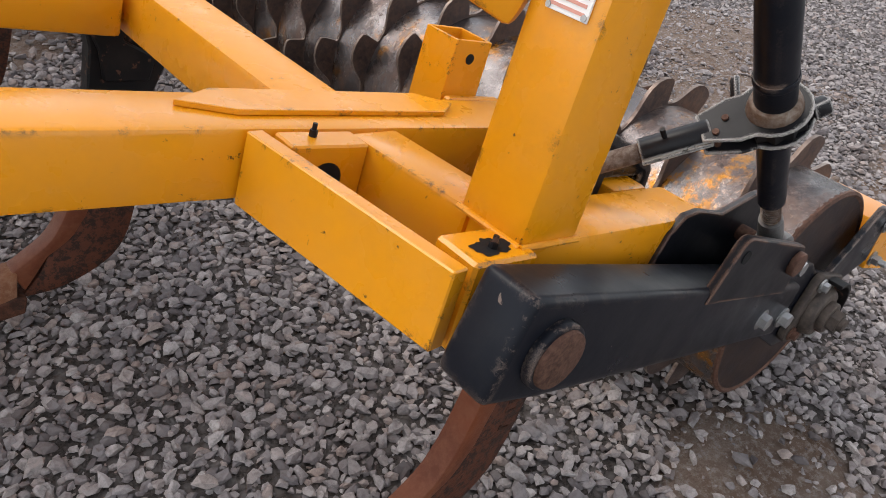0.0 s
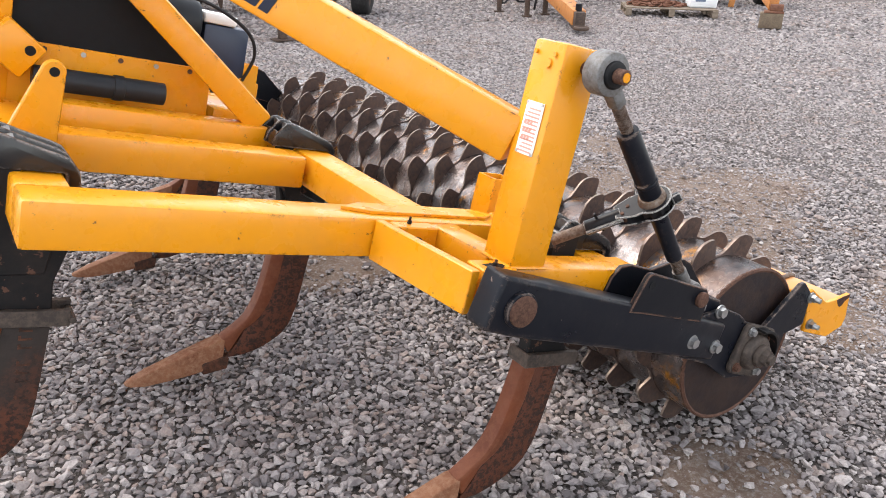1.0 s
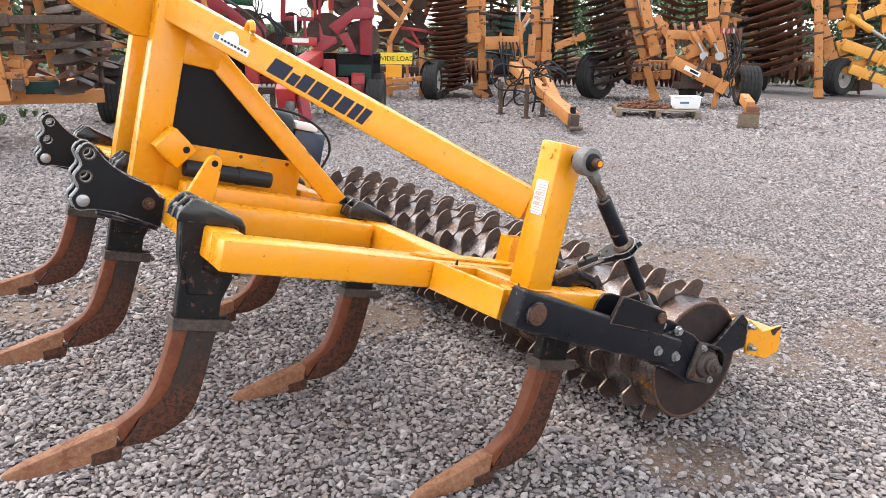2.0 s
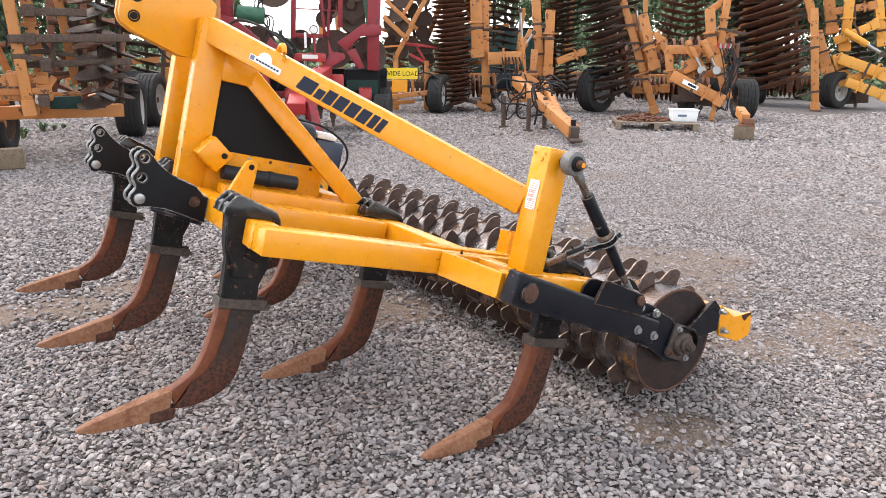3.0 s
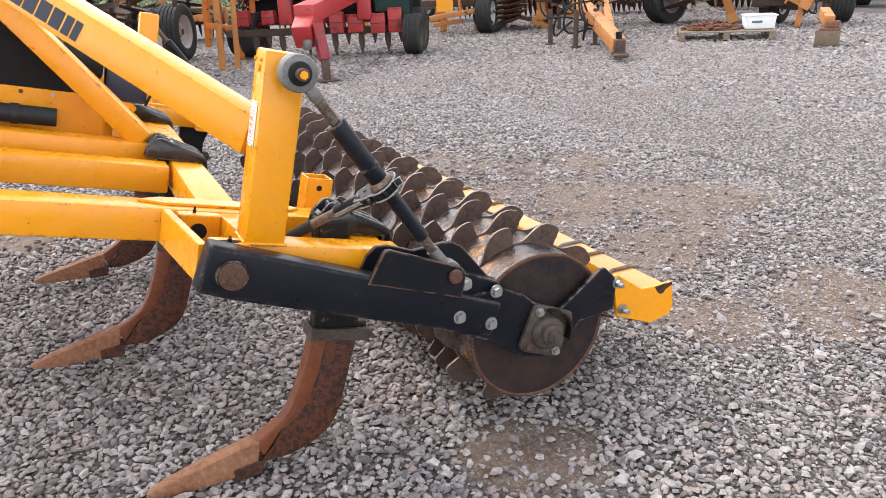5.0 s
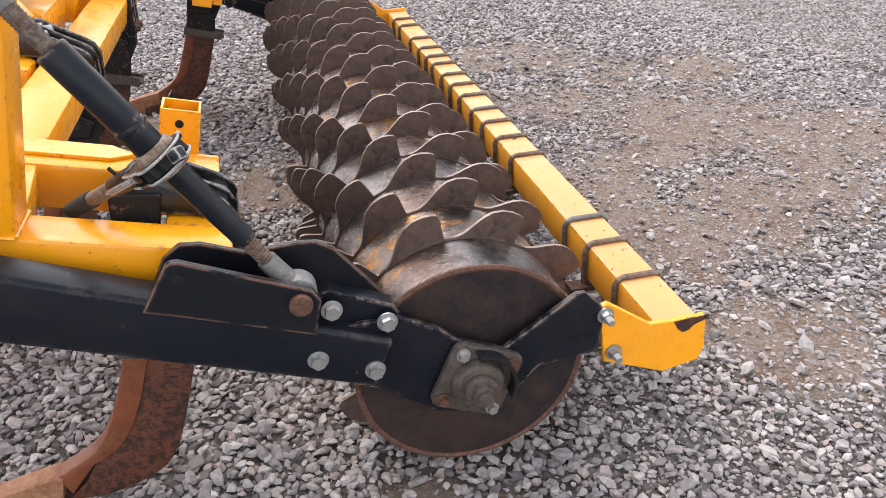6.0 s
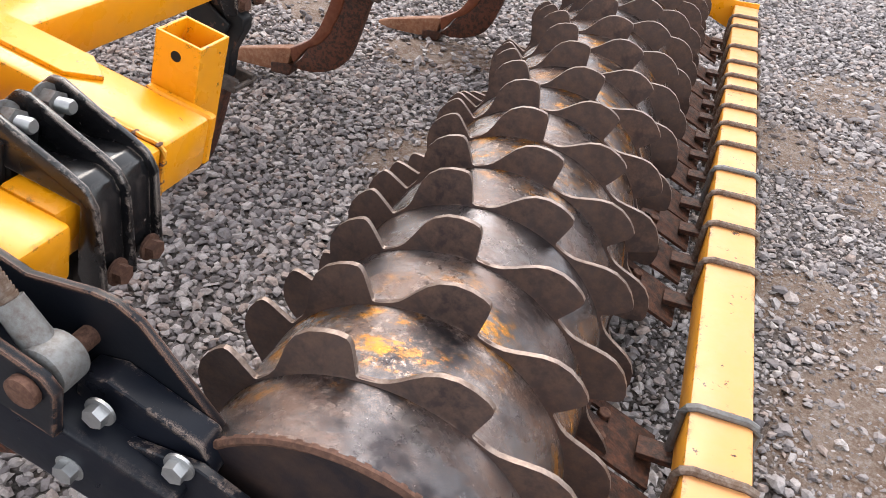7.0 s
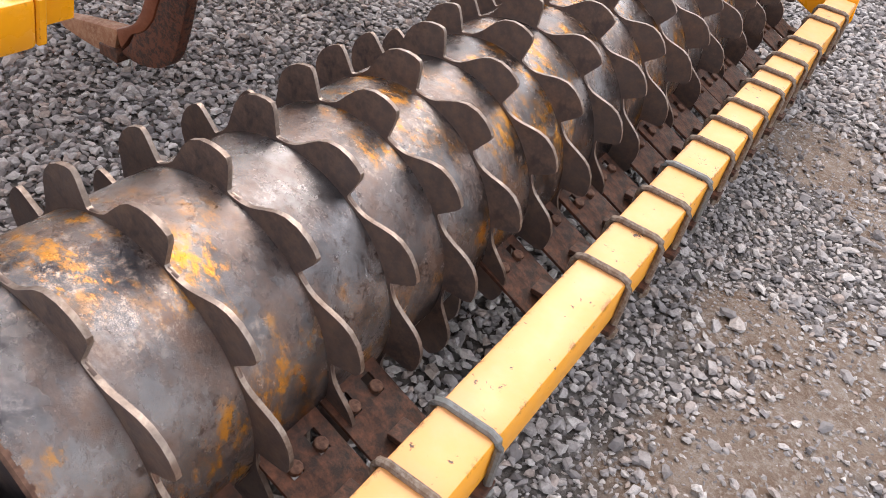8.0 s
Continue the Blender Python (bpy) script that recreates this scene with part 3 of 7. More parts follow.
# spring-free legs with clamp, wear shin and point
def leg(xb, yc, dx=0.0, dz=0.0, clamp_y=None):
    """A subsoiler leg clamped to the beam whose front face is at xb; the leg hangs dx, dz out of its nominal seat."""
    m, cm = TO_WORLD @ Matrix.Translation((dx, 0, dz)), TO_WORLD
    cy = yc if clamp_y is None else clamp_y
    def pl(points, half, r=0.002, seg=1):
        return plate([(xb + x, z) for x, z in points], yc - half, yc + half, r, seg)
    front = [(-0.092, 1.085), (-0.084, 1.00), (-0.078, 0.952), (-0.064, 0.905), (-0.060, 0.765)]
    shinline = [(p.x, p.y) for p in spline([(-0.061, 0.745), (-0.068, 0.66), (-0.080, 0.57), (-0.096, 0.505), (-0.124, 0.452), (-0.193, 0.388)], 5)]
    rear = [(p.x, p.y) for p in spline([(-0.165, 0.320), (-0.100, 0.329), (-0.030, 0.360), (0.028, 0.408), (0.056, 0.468), (0.069, 0.56), (0.077, 0.66), (0.083, 0.735)], 5)]
    back = [(0.080, 0.82), (0.104, 0.895), (0.100, 0.925), (0.0, 0.958), (0.0, 1.075), (-0.03, 1.100)]
    edge = [(x + 0.052 + 0.0012 * math.sin(k), z + 0.012) for k, (x, z) in enumerate(shinline)]
    shank = c_part("leg", pl(front + [(-0.060, 0.742), (0.083, 0.742)] + back, 0.021, 0.004), BLACKCAST, "black cast subsoiler leg with rusty foot", m=m)
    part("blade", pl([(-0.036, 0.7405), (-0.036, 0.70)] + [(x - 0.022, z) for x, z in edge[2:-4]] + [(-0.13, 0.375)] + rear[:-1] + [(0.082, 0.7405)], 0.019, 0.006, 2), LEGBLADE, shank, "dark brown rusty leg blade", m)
    part("wear_shin", pl(shinline + [(-0.160, 0.336)] + edge[::-1][2:], 0.0255, 0.007, 2), RUST, shank, "rust-brown wear shin", m)
    for k in range(9):
        if k % 4 != 3:
            z0 = 0.715 - 0.021 * k
            part("cast_mark", joined(box(xb + 0.020, xb + 0.048, yc - 0.0205, yc - 0.0195, z0 - 0.012, z0 - 0.007, 0, 1), box(xb + 0.020, xb + 0.026, yc - 0.0205, yc - 0.0195, z0 - 0.007, z0, 0, 1)), LEGRUST, shank, "", m)
    # point: a tapering chisel
    pb = bmesh.new()
    sec = []
    for x, top, bot, half in ((-0.178, 0.392, 0.322, 0.033), (-0.196, 0.389, 0.298, 0.035), (-0.262, 0.358, 0.270, 0.034), (-0.345, 0.317, 0.249, 0.031), (-0.425, 0.277, 0.231, 0.026), (-0.468, 0.252, 0.228, 0.018), (-0.486, 0.240, 0.230, 0.010)):
        sec.append([pb.verts.new((xb + x, yc + sy * half * (0.8 if zz == top else 1), zz)) for sy, zz in ((-1, bot), (1, bot), (1, top), (-1, top))])
    for a, b in zip(sec, sec[1:]):
        for k in range(4):
            pb.faces.new((a[k], a[(k + 1) % 4], b[(k + 1) % 4], b[k]))
    pb.faces.new(sec[0][::-1])
    pb.faces.new(sec[-1])
    clean(pb)
    edge_bevel(pb, 0.006, 2, 40)
    part("point", pb, POINTRUST, shank, "light rust-brown pointed share", m)
    part("point_heel", pl([(-0.182, 0.330), (-0.158, 0.326), (-0.160, 0.284), (-0.242, 0.264), (-0.250, 0.305)], 0.0362, 0.004), LEGRUST, shank, "", m)
    # strap round the leg
    st = joined(box(xb - 0.064, xb + 0.118, yc - 0.040, yc - 0.0225, 0.722, 0.760, 0.002, 1), box(xb - 0.064, xb + 0.128, yc + 0.0225, yc + 0.040, 0.722, 0.760, 0.002, 1),
                box(xb - 0.070, xb - 0.062, yc - 0.040, yc + 0.040, 0.722, 0.760, 0.002, 1), rod((xb + 0.122, yc - 0.05, 0.741), (xb + 0.122, yc + 0.05, 0.741), 0.008, seg=8))
    part("strap", st, STRAPIRON, shank, "dark grey-brown steel strap", m)
    # saddle clamp over the beam: three ribs that rise to the front, with pans between them
    prof = [(-0.088, ZT + 0.003), (-0.080, ZT + 0.040), (-0.050, ZT + 0.078), (-0.030, ZT + 0.082), (0.030, ZT + 0.062), (0.092, ZT + 0.044), (0.116, ZT + 0.034), (0.134, ZT + 0.010), (0.158, ZB - 0.035), (0.128, ZB - 0.050), (0.1085, ZB - 0.02), (0.1085, ZT + 0.003)]
    for o in (-0.062, 0.0, 0.062):
        part("clamp_rib", plate([(xb + x, z) for x, z in prof], cy + o - 0.0055, cy + o + 0.0055, 0.004, 2), GLOSSBLACK, shank, "", cm)
    low = [(-0.084, ZT + 0.003), (-0.078, ZT + 0.036), (-0.066, ZT + 0.050), (-0.052, ZT + 0.020), (0.02, ZT + 0.014), (0.060, ZT + 0.026), (0.092, ZT + 0.032), (0.112, ZT + 0.024), (0.126, ZT + 0.004), (0.144, ZB - 0.03), (0.1085, ZB - 0.03), (0.1085, ZT + 0.003)]
    for o in (-0.031, 0.031):
        part("saddle_clamp", plate([(xb + x, z) for x, z in low], cy + o - 0.0254, cy + o + 0.0254, 0.004, 2), GLOSSBLACK, shank, "glossy black ribbed clamp", cm)
    for o in (-0.036, 0.036):
        base = Vector((xb - 0.038, cy + o, ZT + 0.050))
        axis = Vector((0.96, 0, 0.27)).normalized()
        stud = [rod(base + axis * (0.022 + 0.0046 * k), base + axis * (0.0266 + 0.0046 * k), 0.0118, 0.0090, seg=14) for k in range(6)]
        part("clamp_nut", hexbolt(base, axis, 0.0205, 0.022), GREYIRON, shank, "bright galvanised nut", cm)
        part("stud", joined(*stud), ZINC, shank, "bright threaded stud end", cm)
        part("clamp_bolt", hexbolt((xb + 0.150, cy + o, ZB - 0.012), (1, 0, 0.15), 0.016, 0.014), BOLTRUST, shank, "rusty bolt head", cm)
    part("side_cheek", joined(plate([(xb - 0.092, 1.085), (xb - 0.0, 1.095), (xb - 0.002, 0.93), (xb + 0.07, 0.90), (xb + 0.06, 0.845), (xb - 0.035, 0.84), (xb - 0.05, 0.905), (xb - 0.075, 0.95)], yc - 0.036, yc - 0.022, 0.004),
                              plate([(xb - 0.092, 1.085), (xb - 0.0, 1.095), (xb - 0.002, 0.93), (xb + 0.07, 0.90), (xb + 0.06, 0.845), (xb - 0.035, 0.84), (xb - 0.05, 0.905), (xb - 0.075, 0.95)], yc + 0.022, yc + 0.036, 0.004)), BLACKCAST, shank, "", m)


for xb, yc, dx, dz, clamp_y in ((0.117, 1.674, 0.024, -0.011, 1.700), (0.117, YW, 0.005, -0.040, None), (0.117, 2 * YW - 1.674, 0.003, -0.060, None), (0.984, 2.235, 0.055, -0.020, None), (0.984, 3.190, 0.050, -0.015, None), (1.363, 1.266, -0.008, 0.012, 1.306), (1.363, 2 * YW - 1.266, -0.008, 0.012, 2 * YW - 1.306)):
    leg(xb, yc, dx, dz, clamp_y)

# roller arm, lugs, adjusting rod
for m in SIDES_OUT:
    arm_top0, arm_top1 = (0.925, 1.086), (1.782, 0.936)
    armbox = plate([(0.925, 1.088), (0.900, 0.966), (1.000, 0.944), (1.776, 0.826), (1.792, 0.934)], 1.022, 1.104, 0.010, 3)
    # the arm stands a little farther out at its pivot than at the roller
    for v in armbox.verts:
        v.co.y -= (0.026 if v.co.y < 1.06 else 0.036) * max(0.0, 1 - (v.co.x - 0.92) / 0.86)
    arm = c_part("roller_arm", armbox, BLACK, "scratched black box-section roller arm", m)
    part("pivot_pin", rod((0.982, 0.979, 1.014), (0.982, 1.00, 1.014), 0.035, seg=28, bev=0.003), BOLTRUST, arm, "rust-brown round pin head", m)
    part("pin_ring", rod((0.982, 0.985, 1.014), (0.982, 1.00, 1.014), 0.0405, seg=28, bev=0.003), BLACK, arm, "", m)
    part("lug_plate", plate([(1.346, 0.990), (1.376, 1.080), (1.384, 1.088), (1.396, 1.090), (1.622, 1.048), (1.640, 1.030), (1.640, 0.955), (1.40, 0.985)], 1.006, 1.021, 0.002), LUGBLACK, arm, "black lug plate with rusty edges", m)
    part("lug_plate", plate([(1.352, 0.975), (1.368, 1.041), (1.394, 1.07), (1.43, 1.075), (1.511, 1.063), (1.600, 1.090), (1.633, 1.093), (1.667, 1.082), (1.80, 0.972), (1.80, 0.90), (1.50, 0.94)], 1.105, 1.118, 0.002), LUGBLACK, arm, "black lug plate with rusty edges", m)
    # uncut hole, its shaded inside drawn as a black disc
    part("hole_disc", rod((1.398, 1.0045, 1.060), (1.398, 1.0065, 1.060), 0.0105, seg=14), MESHBLACK, arm, "", m)
    part("lug_pin", rod((1.604, 0.996, 1.022), (1.604, 1.11, 1.022), 0.014, seg=16), BOLTRUST, arm, "", m)
    part("pin_collar", rod((1.604, 0.994, 1.022), (1.604, 1.006, 1.022), 0.021, seg=20, bev=0.002), BOLTRUST, arm, "", m)
    rp = [(1.62, 0.93), (1.80, 0.972), (1.885, 0.950), (1.93, 0.925), (2.03, 0.905), (2.155, 1.042), (2.175, 1.046), (2.232, 1.010), (2.246, 0.905), (2.12, 0.865), (2.08, 0.79), (2.02, 0.745), (1.92, 0.745), (1.80, 0.80), (1.62, 0.84)]
    rear_plate = c_part("rear_plate", plate(rp, 1.048, 1.062, 0.002), BLACK, "", m)
    for x, z in ((1.652, 0.892), (1.764, 0.871), (1.668, 0.985), (1.777, 0.964)):
        y = 1.0215 if z < 0.93 else 1.0475
        part("arm_bolt", hexbolt((x, y, z), (0, -1, 0), 0.0150, 0.013), ZINC, arm, "galvanised bolt head", m)
    part("bolt_pad", plate([(1.62, 0.93), (1.80, 0.93), (1.815, 0.955), (1.79, 0.99), (1.66, 1.015), (1.62, 1.0)], 1.064, 1.104, 0.002), BLACK, arm, "", m)
    # bearing flange
    fl = []
    bx0, bz0 = 1.984, 0.838
    for a0 in range(4):
        cx, cz = bx0 + 0.080 * math.cos(radians(35 + 90 * a0)), bz0 + 0.080 * math.sin(radians(35 + 90 * a0))
        for da in (-35, 0, 35):
            a = radians(35 + 90 * a0 + da)
            fl.append((cx + 0.023 * math.cos(a), cz + 0.023 * math.sin(a)))
    flange = c_part("bearing_housing", joined(plate(fl, 1.030, 1.047, 0.004, 2), rod((bx0, 1.008, bz0), (bx0, 1.031, bz0), 0.050, 0.060, seg=28, bev=0.005)), STRAPIRON, "worn dark cast bearing flange", m)
    part("axle_nut", joined(rod((bx0, 0.992, bz0), (bx0, 1.010, bz0), 0.034, seg=20, bev=0.003), rod((bx0, 0.974, bz0), (bx0, 0.993, bz0), 0.024, seg=6), rod((bx0, 0.964, bz0), (bx0, 0.975, bz0), 0.015, seg=14)), STRAPIRON, flange, "dark axle end and nut", m)
    # sheet guard curved over the bearing
    cover = [(bx0 + r * math.cos(a), bz0 + r * math.sin(a)) for r, rr in ((0.078, np.linspace(radians(-15), radians(105), 11)), (0.070, np.linspace(radians(105), radians(-15), 11))) for a in rr]
    part("bearing_guard", plate(cover, 1.000, 1.030, 0.001), BLACKCAST, flange, "", m)
    for a0 in range(4):
        a = radians(35 + 90 * a0)
        part("flange_bolt", hexbolt((bx0 + 0.080 * math.cos(a), 1.029, bz0 + 0.080 * math.sin(a)), (0, -1, 0), 0.011, 0.010), ZINC if a0 % 2 else BOLTRUST, flange, "", m)
    # adjusting rod between post and arm
    p_top, p_bot = Vector((1.098, 1.050, 1.511)), Vector((1.602, 1.048, 1.024))
    d = (p_bot - p_top).normalized()
    body = joined(rod(p_top + d * 0.155, p_top + d * 0.365, 0.0255, seg=24, bev=0.004), rod(p_top + d * 0.300, p_top + d * 0.312, 0.0275, seg=24, bev=0.003))
    lower = rod(p_top + d * 0.375, p_top + d * 0.565, 0.0225, 0.0195, seg=24)
    rodob = c_part("adjusting_rod", joined(body, lower), BLACK, "worn black screw-adjusting rod", m)
    thread = [rod(p_top + d * (0.06 + 0.006 * k), p_top + d * (0.066 + 0.006 * k), 0.0150, 0.0130, seg=14) for k in range(17)]
    part("upper_thread", joined(*thread), UBOLT, rodob, "", m)
    thread = [rod(p_top + d * (0.562 + 0.006 * k), p_top + d * (0.568 + 0.006 * k), 0.0150, 0.0130, seg=14) for k in range(11)]
    part("lower_thread", joined(*thread), UBOLT, rodob, "", m)
    eye = rod(p_top + Vector((0, -0.024, 0)), p_top + Vector((0, 0.024, 0)), 0.046, seg=32, bev=0.006)
    part("ball_eye", joined(eye, beam(p_top, p_top + d * 0.085, 0.034, 0.030, 0.006)), GREYIRON, rodob, "grey steel ball-joint eye", m)
    part("ball", rod(p_top + Vector((0, -0.034, 0)), p_top + Vector((0, 0.03, 0)), 0.029, seg=24, bev=0.006), BLACKCAST, rodob, "", m)
    part("eye_pin", joined(rod(p_top + Vector((0, -0.058, 0)), p_top + Vector((0, 0.06, 0)), 0.0155, seg=16, bev=0.002)), BOLTRUST, rodob, "rusty pin with a trace of yellow paint", m)
    part("paint_trace", rod(p_top + Vector((0, -0.0592, 0)), p_top + Vector((0, -0.0578, 0)), 0.0105, seg=7), YELLOW, rodob, "scrap of yellow paint", m)
    eye2 = rod(p_bot + Vector((0, -0.022, 0)), p_bot + Vector((0, 0.022, 0)), 0.034, seg=28, bev=0.006)
    part("lower_eye", joined(eye2, rod(p_bot, p_bot - d * 0.085, 0.021, 0.018, seg=18)), GREYIRON, rodob, "grey forged rod eye", m)
    pc = p_top + d * 0.375
    part("ratchet_collar", joined(rod(pc - d * 0.030, pc - d * 0.010, 0.030, 0.036, seg=20, bev=0.003), rod(pc + d * 0.010, pc + d * 0.020, 0.034, seg=20)), UBOLT, rodob, "rust-brown ratchet collar", m)
    # ratchet: two forked sheet cheeks, a folded sheet sleeve, a bare tube and a black grip
    hd = (Vector((1.296, 1.152, 1.146)) - pc)
    hd = (hd - d * hd.dot(d) * 0.5).normalized()
    side = d.cross(hd).normalized()
    up_ = hd.cross(side).normalized()
    at_head = Matrix((hd, side, up_)).transposed().to_4x4()
    at_head.translation = pc
    cheek = [(0.046 * math.cos(a), 0.046 * math.sin(a)) for a in np.linspace(radians(50), radians(310), 15)] + [(0.050, -0.036), (0.092, -0.022), (0.092, 0.022), (0.050, 0.036)]
    for lo, hi in ((-0.0150, -0.0105), (0.0105, 0.0150)):
        sheet = plate([(u, -w) for u, w in cheek], lo, hi, 0.0012)
        bmesh.ops.transform(sheet, matrix=at_head @ Matrix.Rotation(radians(90), 4, "X"), verts=sheet.verts)
        part("ratchet_cheek", sheet, EDGEBLACK, rodob, "blue-black sheet-steel ratchet cheek with bare edges", m)
    gear = [((0.043 if k % 2 else 0.036) * math.cos(a), (0.043 if k % 2 else 0.036) * math.sin(a)) for k, a in enumerate(np.linspace(0, 2 * math.pi, 25)[:-1])]
    wheel_ = plate(gear, -0.010, 0.010, 0.001)
    bmesh.ops.transform(wheel_, matrix=at_head @ Matrix.Rotation(radians(90), 4, "X"), verts=wheel_.verts)
    part("ratchet_wheel", wheel_, BLACKCAST, rodob, "", m)
    part("pawl_lever", beam(pc + hd * 0.040 + side * 0.030, pc + hd * 0.030 + side * 0.078, 0.008, 0.014, 0.002), EDGEBLACK, rodob, "", m)
    part("pawl_tab", beam(pc - hd * 0.040 - side * 0.012, pc - hd * 0.062 - side * 0.006, 0.020, 0.022, 0.004), EDGEBLACK, rodob, "", m)
    part("ratchet_sleeve", joined(rod(pc + hd * 0.078, pc + hd * 0.170, 0.0185, seg=18, bev=0.002), beam(pc + hd * 0.080 - side * 0.018, pc + hd * 0.170 - side * 0.018, 0.012, 0.005, 0.001)), EDGEBLACK, rodob, "folded blue-black sleeve", m)
    for u, w in ((0.058, 0.004), (0.074, -0.014)):
        part("rivet", rod(pc + hd * u + side * w - up_ * 0.018, pc + hd * u + side * w + up_ * 0.018, 0.0045, seg=8), BOLTRUST, rodob, "", m)
    part("split_pin", rod(pc + hd * 0.135 - up_ * 0.034, pc + hd * 0.135 + up_ * 0.026, 0.0035, seg=8), BLACKCAST, rodob, "", m)
    part("ratchet_tube", rod(pc + hd * 0.168, pc + hd * 0.262, 0.0135, seg=14, bev=0.001), UBOLT, rodob, "worn brown steel handle tube", m)
    part("ratchet_grip", rod(pc + hd * 0.258, pc + hd * 0.350, 0.0165, 0.0150, seg=14, bev=0.003), RUBBER, rodob, "black rubber grip", m)

    # rating plate on the post, and the lettering strips on the boom
    pl_ob = c_part("rating_plate", box(1.0282, 1.0312, 1.128, 1.184, 1.308, 1.422, 0.0005, 1), WHITE, "riveted white and red rating plate", m)
    part("plate_print", joined(*[box(1.0274, 1.0281, 1.133, 1.179 - 0.005 * (k % 3), 1.313 + 0.0083 * k, 1.3165 + 0.0083 * k, 0, 1) for k in range(12)], *[box(1.0274, 1.0281, 1.150 + 0.010 * (k % 3), 1.157 + 0.010 * (k % 3), 1.338 + 0.017 * (k // 3), 1.348 + 0.017 * (k // 3), 0, 1) for k in range(9)]), REDINK, pl_ob, "", m)
    for y in (1.132, 1.180):
        for z in (1.312, 1.418):
            part("rivet", rod((1.0265, y, z), (1.0283, y, z), 0.0035, seg=8), ZINC, pl_ob, "", m)

# name panel of the boom: plain dark bars of the letters' size
ba, bb = Vector((1.067, 1.230, 1.327)), Vector((0.149, 2.441, 1.745))
bd = (ba - bb).normalized()
bside = bd.cross(Vector((0, 0, 1))).normalized()
btop = bside.cross(bd)
face = bside if bside.y < 0 else -bside


def on_boom(s0, s1, t0, t1, lift, mat, name, label, slant=0.0):
    """A flat mark on the boom's outer face: s along it from the tower end, t up across it."""
    bm = bmesh.new()
    o = bb + face * (0.05 + lift)
    vs = [bm.verts.new(o + bd * (s + slant * (t - t0)) + btop * t) for s, t in ((s0, t0), (s1, t0), (s1, t1), (s0, t1))]
    f = bm.faces.new(vs)
    ex = bmesh.ops.extrude_face_region(bm, geom=[f])
    bmesh.ops.translate(bm, verts=[v for v in ex["geom"] if isinstance(v, bmesh.types.BMVert)], vec=face * 0.0008)
    clean(bm)
    return c_part(name, bm, mat, label)

# plain dark shapes of the letters' size: start, width, height
LETTERS = ((0.478, 0.090, 0.060), (0.570, 0.042, 0.044), (0.614, 0.053, 0.060), (0.670, 0.057, 0.060), (0.730, 0.057, 0.060), (0.790, 0.052, 0.060), (0.846, 0.036, 0.060), (0.886, 0.032, 0.060))
for s0, wd, ht in LETTERS:
    on_boom(s0, s0 + wd * 0.9, -0.036, -0.036 + ht, 0.0006, NAVY, "letter_bar", "dark navy lettering bar", 0.28)
on_boom(0.215, 0.385, -0.026, 0.0, 0.0006, WHITE, "dealer_sticker", "white dealer sticker with blue-grey print")
round_bm = bmesh.new()
round_bm.faces.new([round_bm.verts.new(bb + face * 0.0510 + bd * (0.292 + 0.036 * math.cos(a)) + btop * (0.002 + 0.030 * math.sin(a))) for a in np.linspace(0, 2 * math.pi, 25)[:-1]])
ex = bmesh.ops.extrude_face_region(round_bm, geom=round_bm.faces[:])
bmesh.ops.translate(round_bm, verts=[v for v in ex["geom"] if isinstance(v, bmesh.types.BMVert)], vec=face * 0.0008)
c_part("sticker_disc", clean(round_bm), WHITE, "round white top of the sticker")
on_boom(0.220, 0.242, -0.023, -0.004, 0.0022, BLUEINK, "sticker_print", "")
for k in range(8):
    on_boom(0.252 + 0.016 * k, 0.263 + 0.016 * k, -0.018, -0.009, 0.0022, NAVY, "sticker_print", "")

# ---------------------------------------------------------------- roller
RX, RZ, RY0, RY1 = 2.135, 0.318, 1.085, 2 * YW - 1.085
DRUM, TIP = 0.247, 0.306
drum_bm = rod((RX, RY0, RZ), (RX, RY1, RZ), DRUM, seg=96)
roller = part("roller", drum_bm, STEEL, cultivator, "soil-polished steel roller drum with rust and traces of orange paint", ONLY)
for m in (ONLY, ONLY_FLIP):
    part("end_disc", rod((RX, RY0 - 0.004, RZ), (RX, RY0 + 0.006, RZ), DRUM - 0.010, seg=72), DISC, roller, "dark rusty end disc", m)
    part("end_rim", tube([(RX + (DRUM - 0.006) * math.cos(a), RY0 - 0.001, RZ + (DRUM - 0.006) * math.sin(a)) for a in np.linspace(0, 2 * math.pi, 73)[:-1]], 0.007, 6, True), BOLTRUST, roller, "", m)
    part("axle", rod((RX, RY0 - 0.09, RZ), (RX, RY0, RZ), 0.032, seg=20), BOLTRUST, roller, "", m)

prof = []
for k in range(10):
    a0 = 36.0 * k
    for da, r in ((0.3, 0.297), (-0.1, 0.290), (-0.35, 0.272), (-0.6, 0.254), (-1.5, 0.2515), (-4.0, 0.2515), (-7.0, 0.2528), (-10.0, 0.2570), (-13.0, 0.2660), (-15.5, 0.2760), (-18.5, 0.2885), (-21.5, 0.2980), (-25.5, 0.3045), (-29.5, 0.3060), (-33.0, 0.3045), (-35.0, 0.3015)):
        prof.append((a0 + da, r + 0.009 * max(0.0, r - 0.2525) / 0.053))
prof.sort(key=lambda p: -p[0])
ring_bm = bmesh.new()
RT = 0.0085
rows = []
for y, rin in ((-RT / 2, 0.240), (RT / 2, 0.240)):
    outer = [ring_bm.verts.new((r * math.cos(radians(a)), y, r * math.sin(radians(a)))) for a, r in prof]
    inner = [ring_bm.verts.new((rin * math.cos(radians(a)), y, rin * math.sin(radians(a)))) for a, r in prof]
    rows.append((outer, inner))
nprof = len(prof)
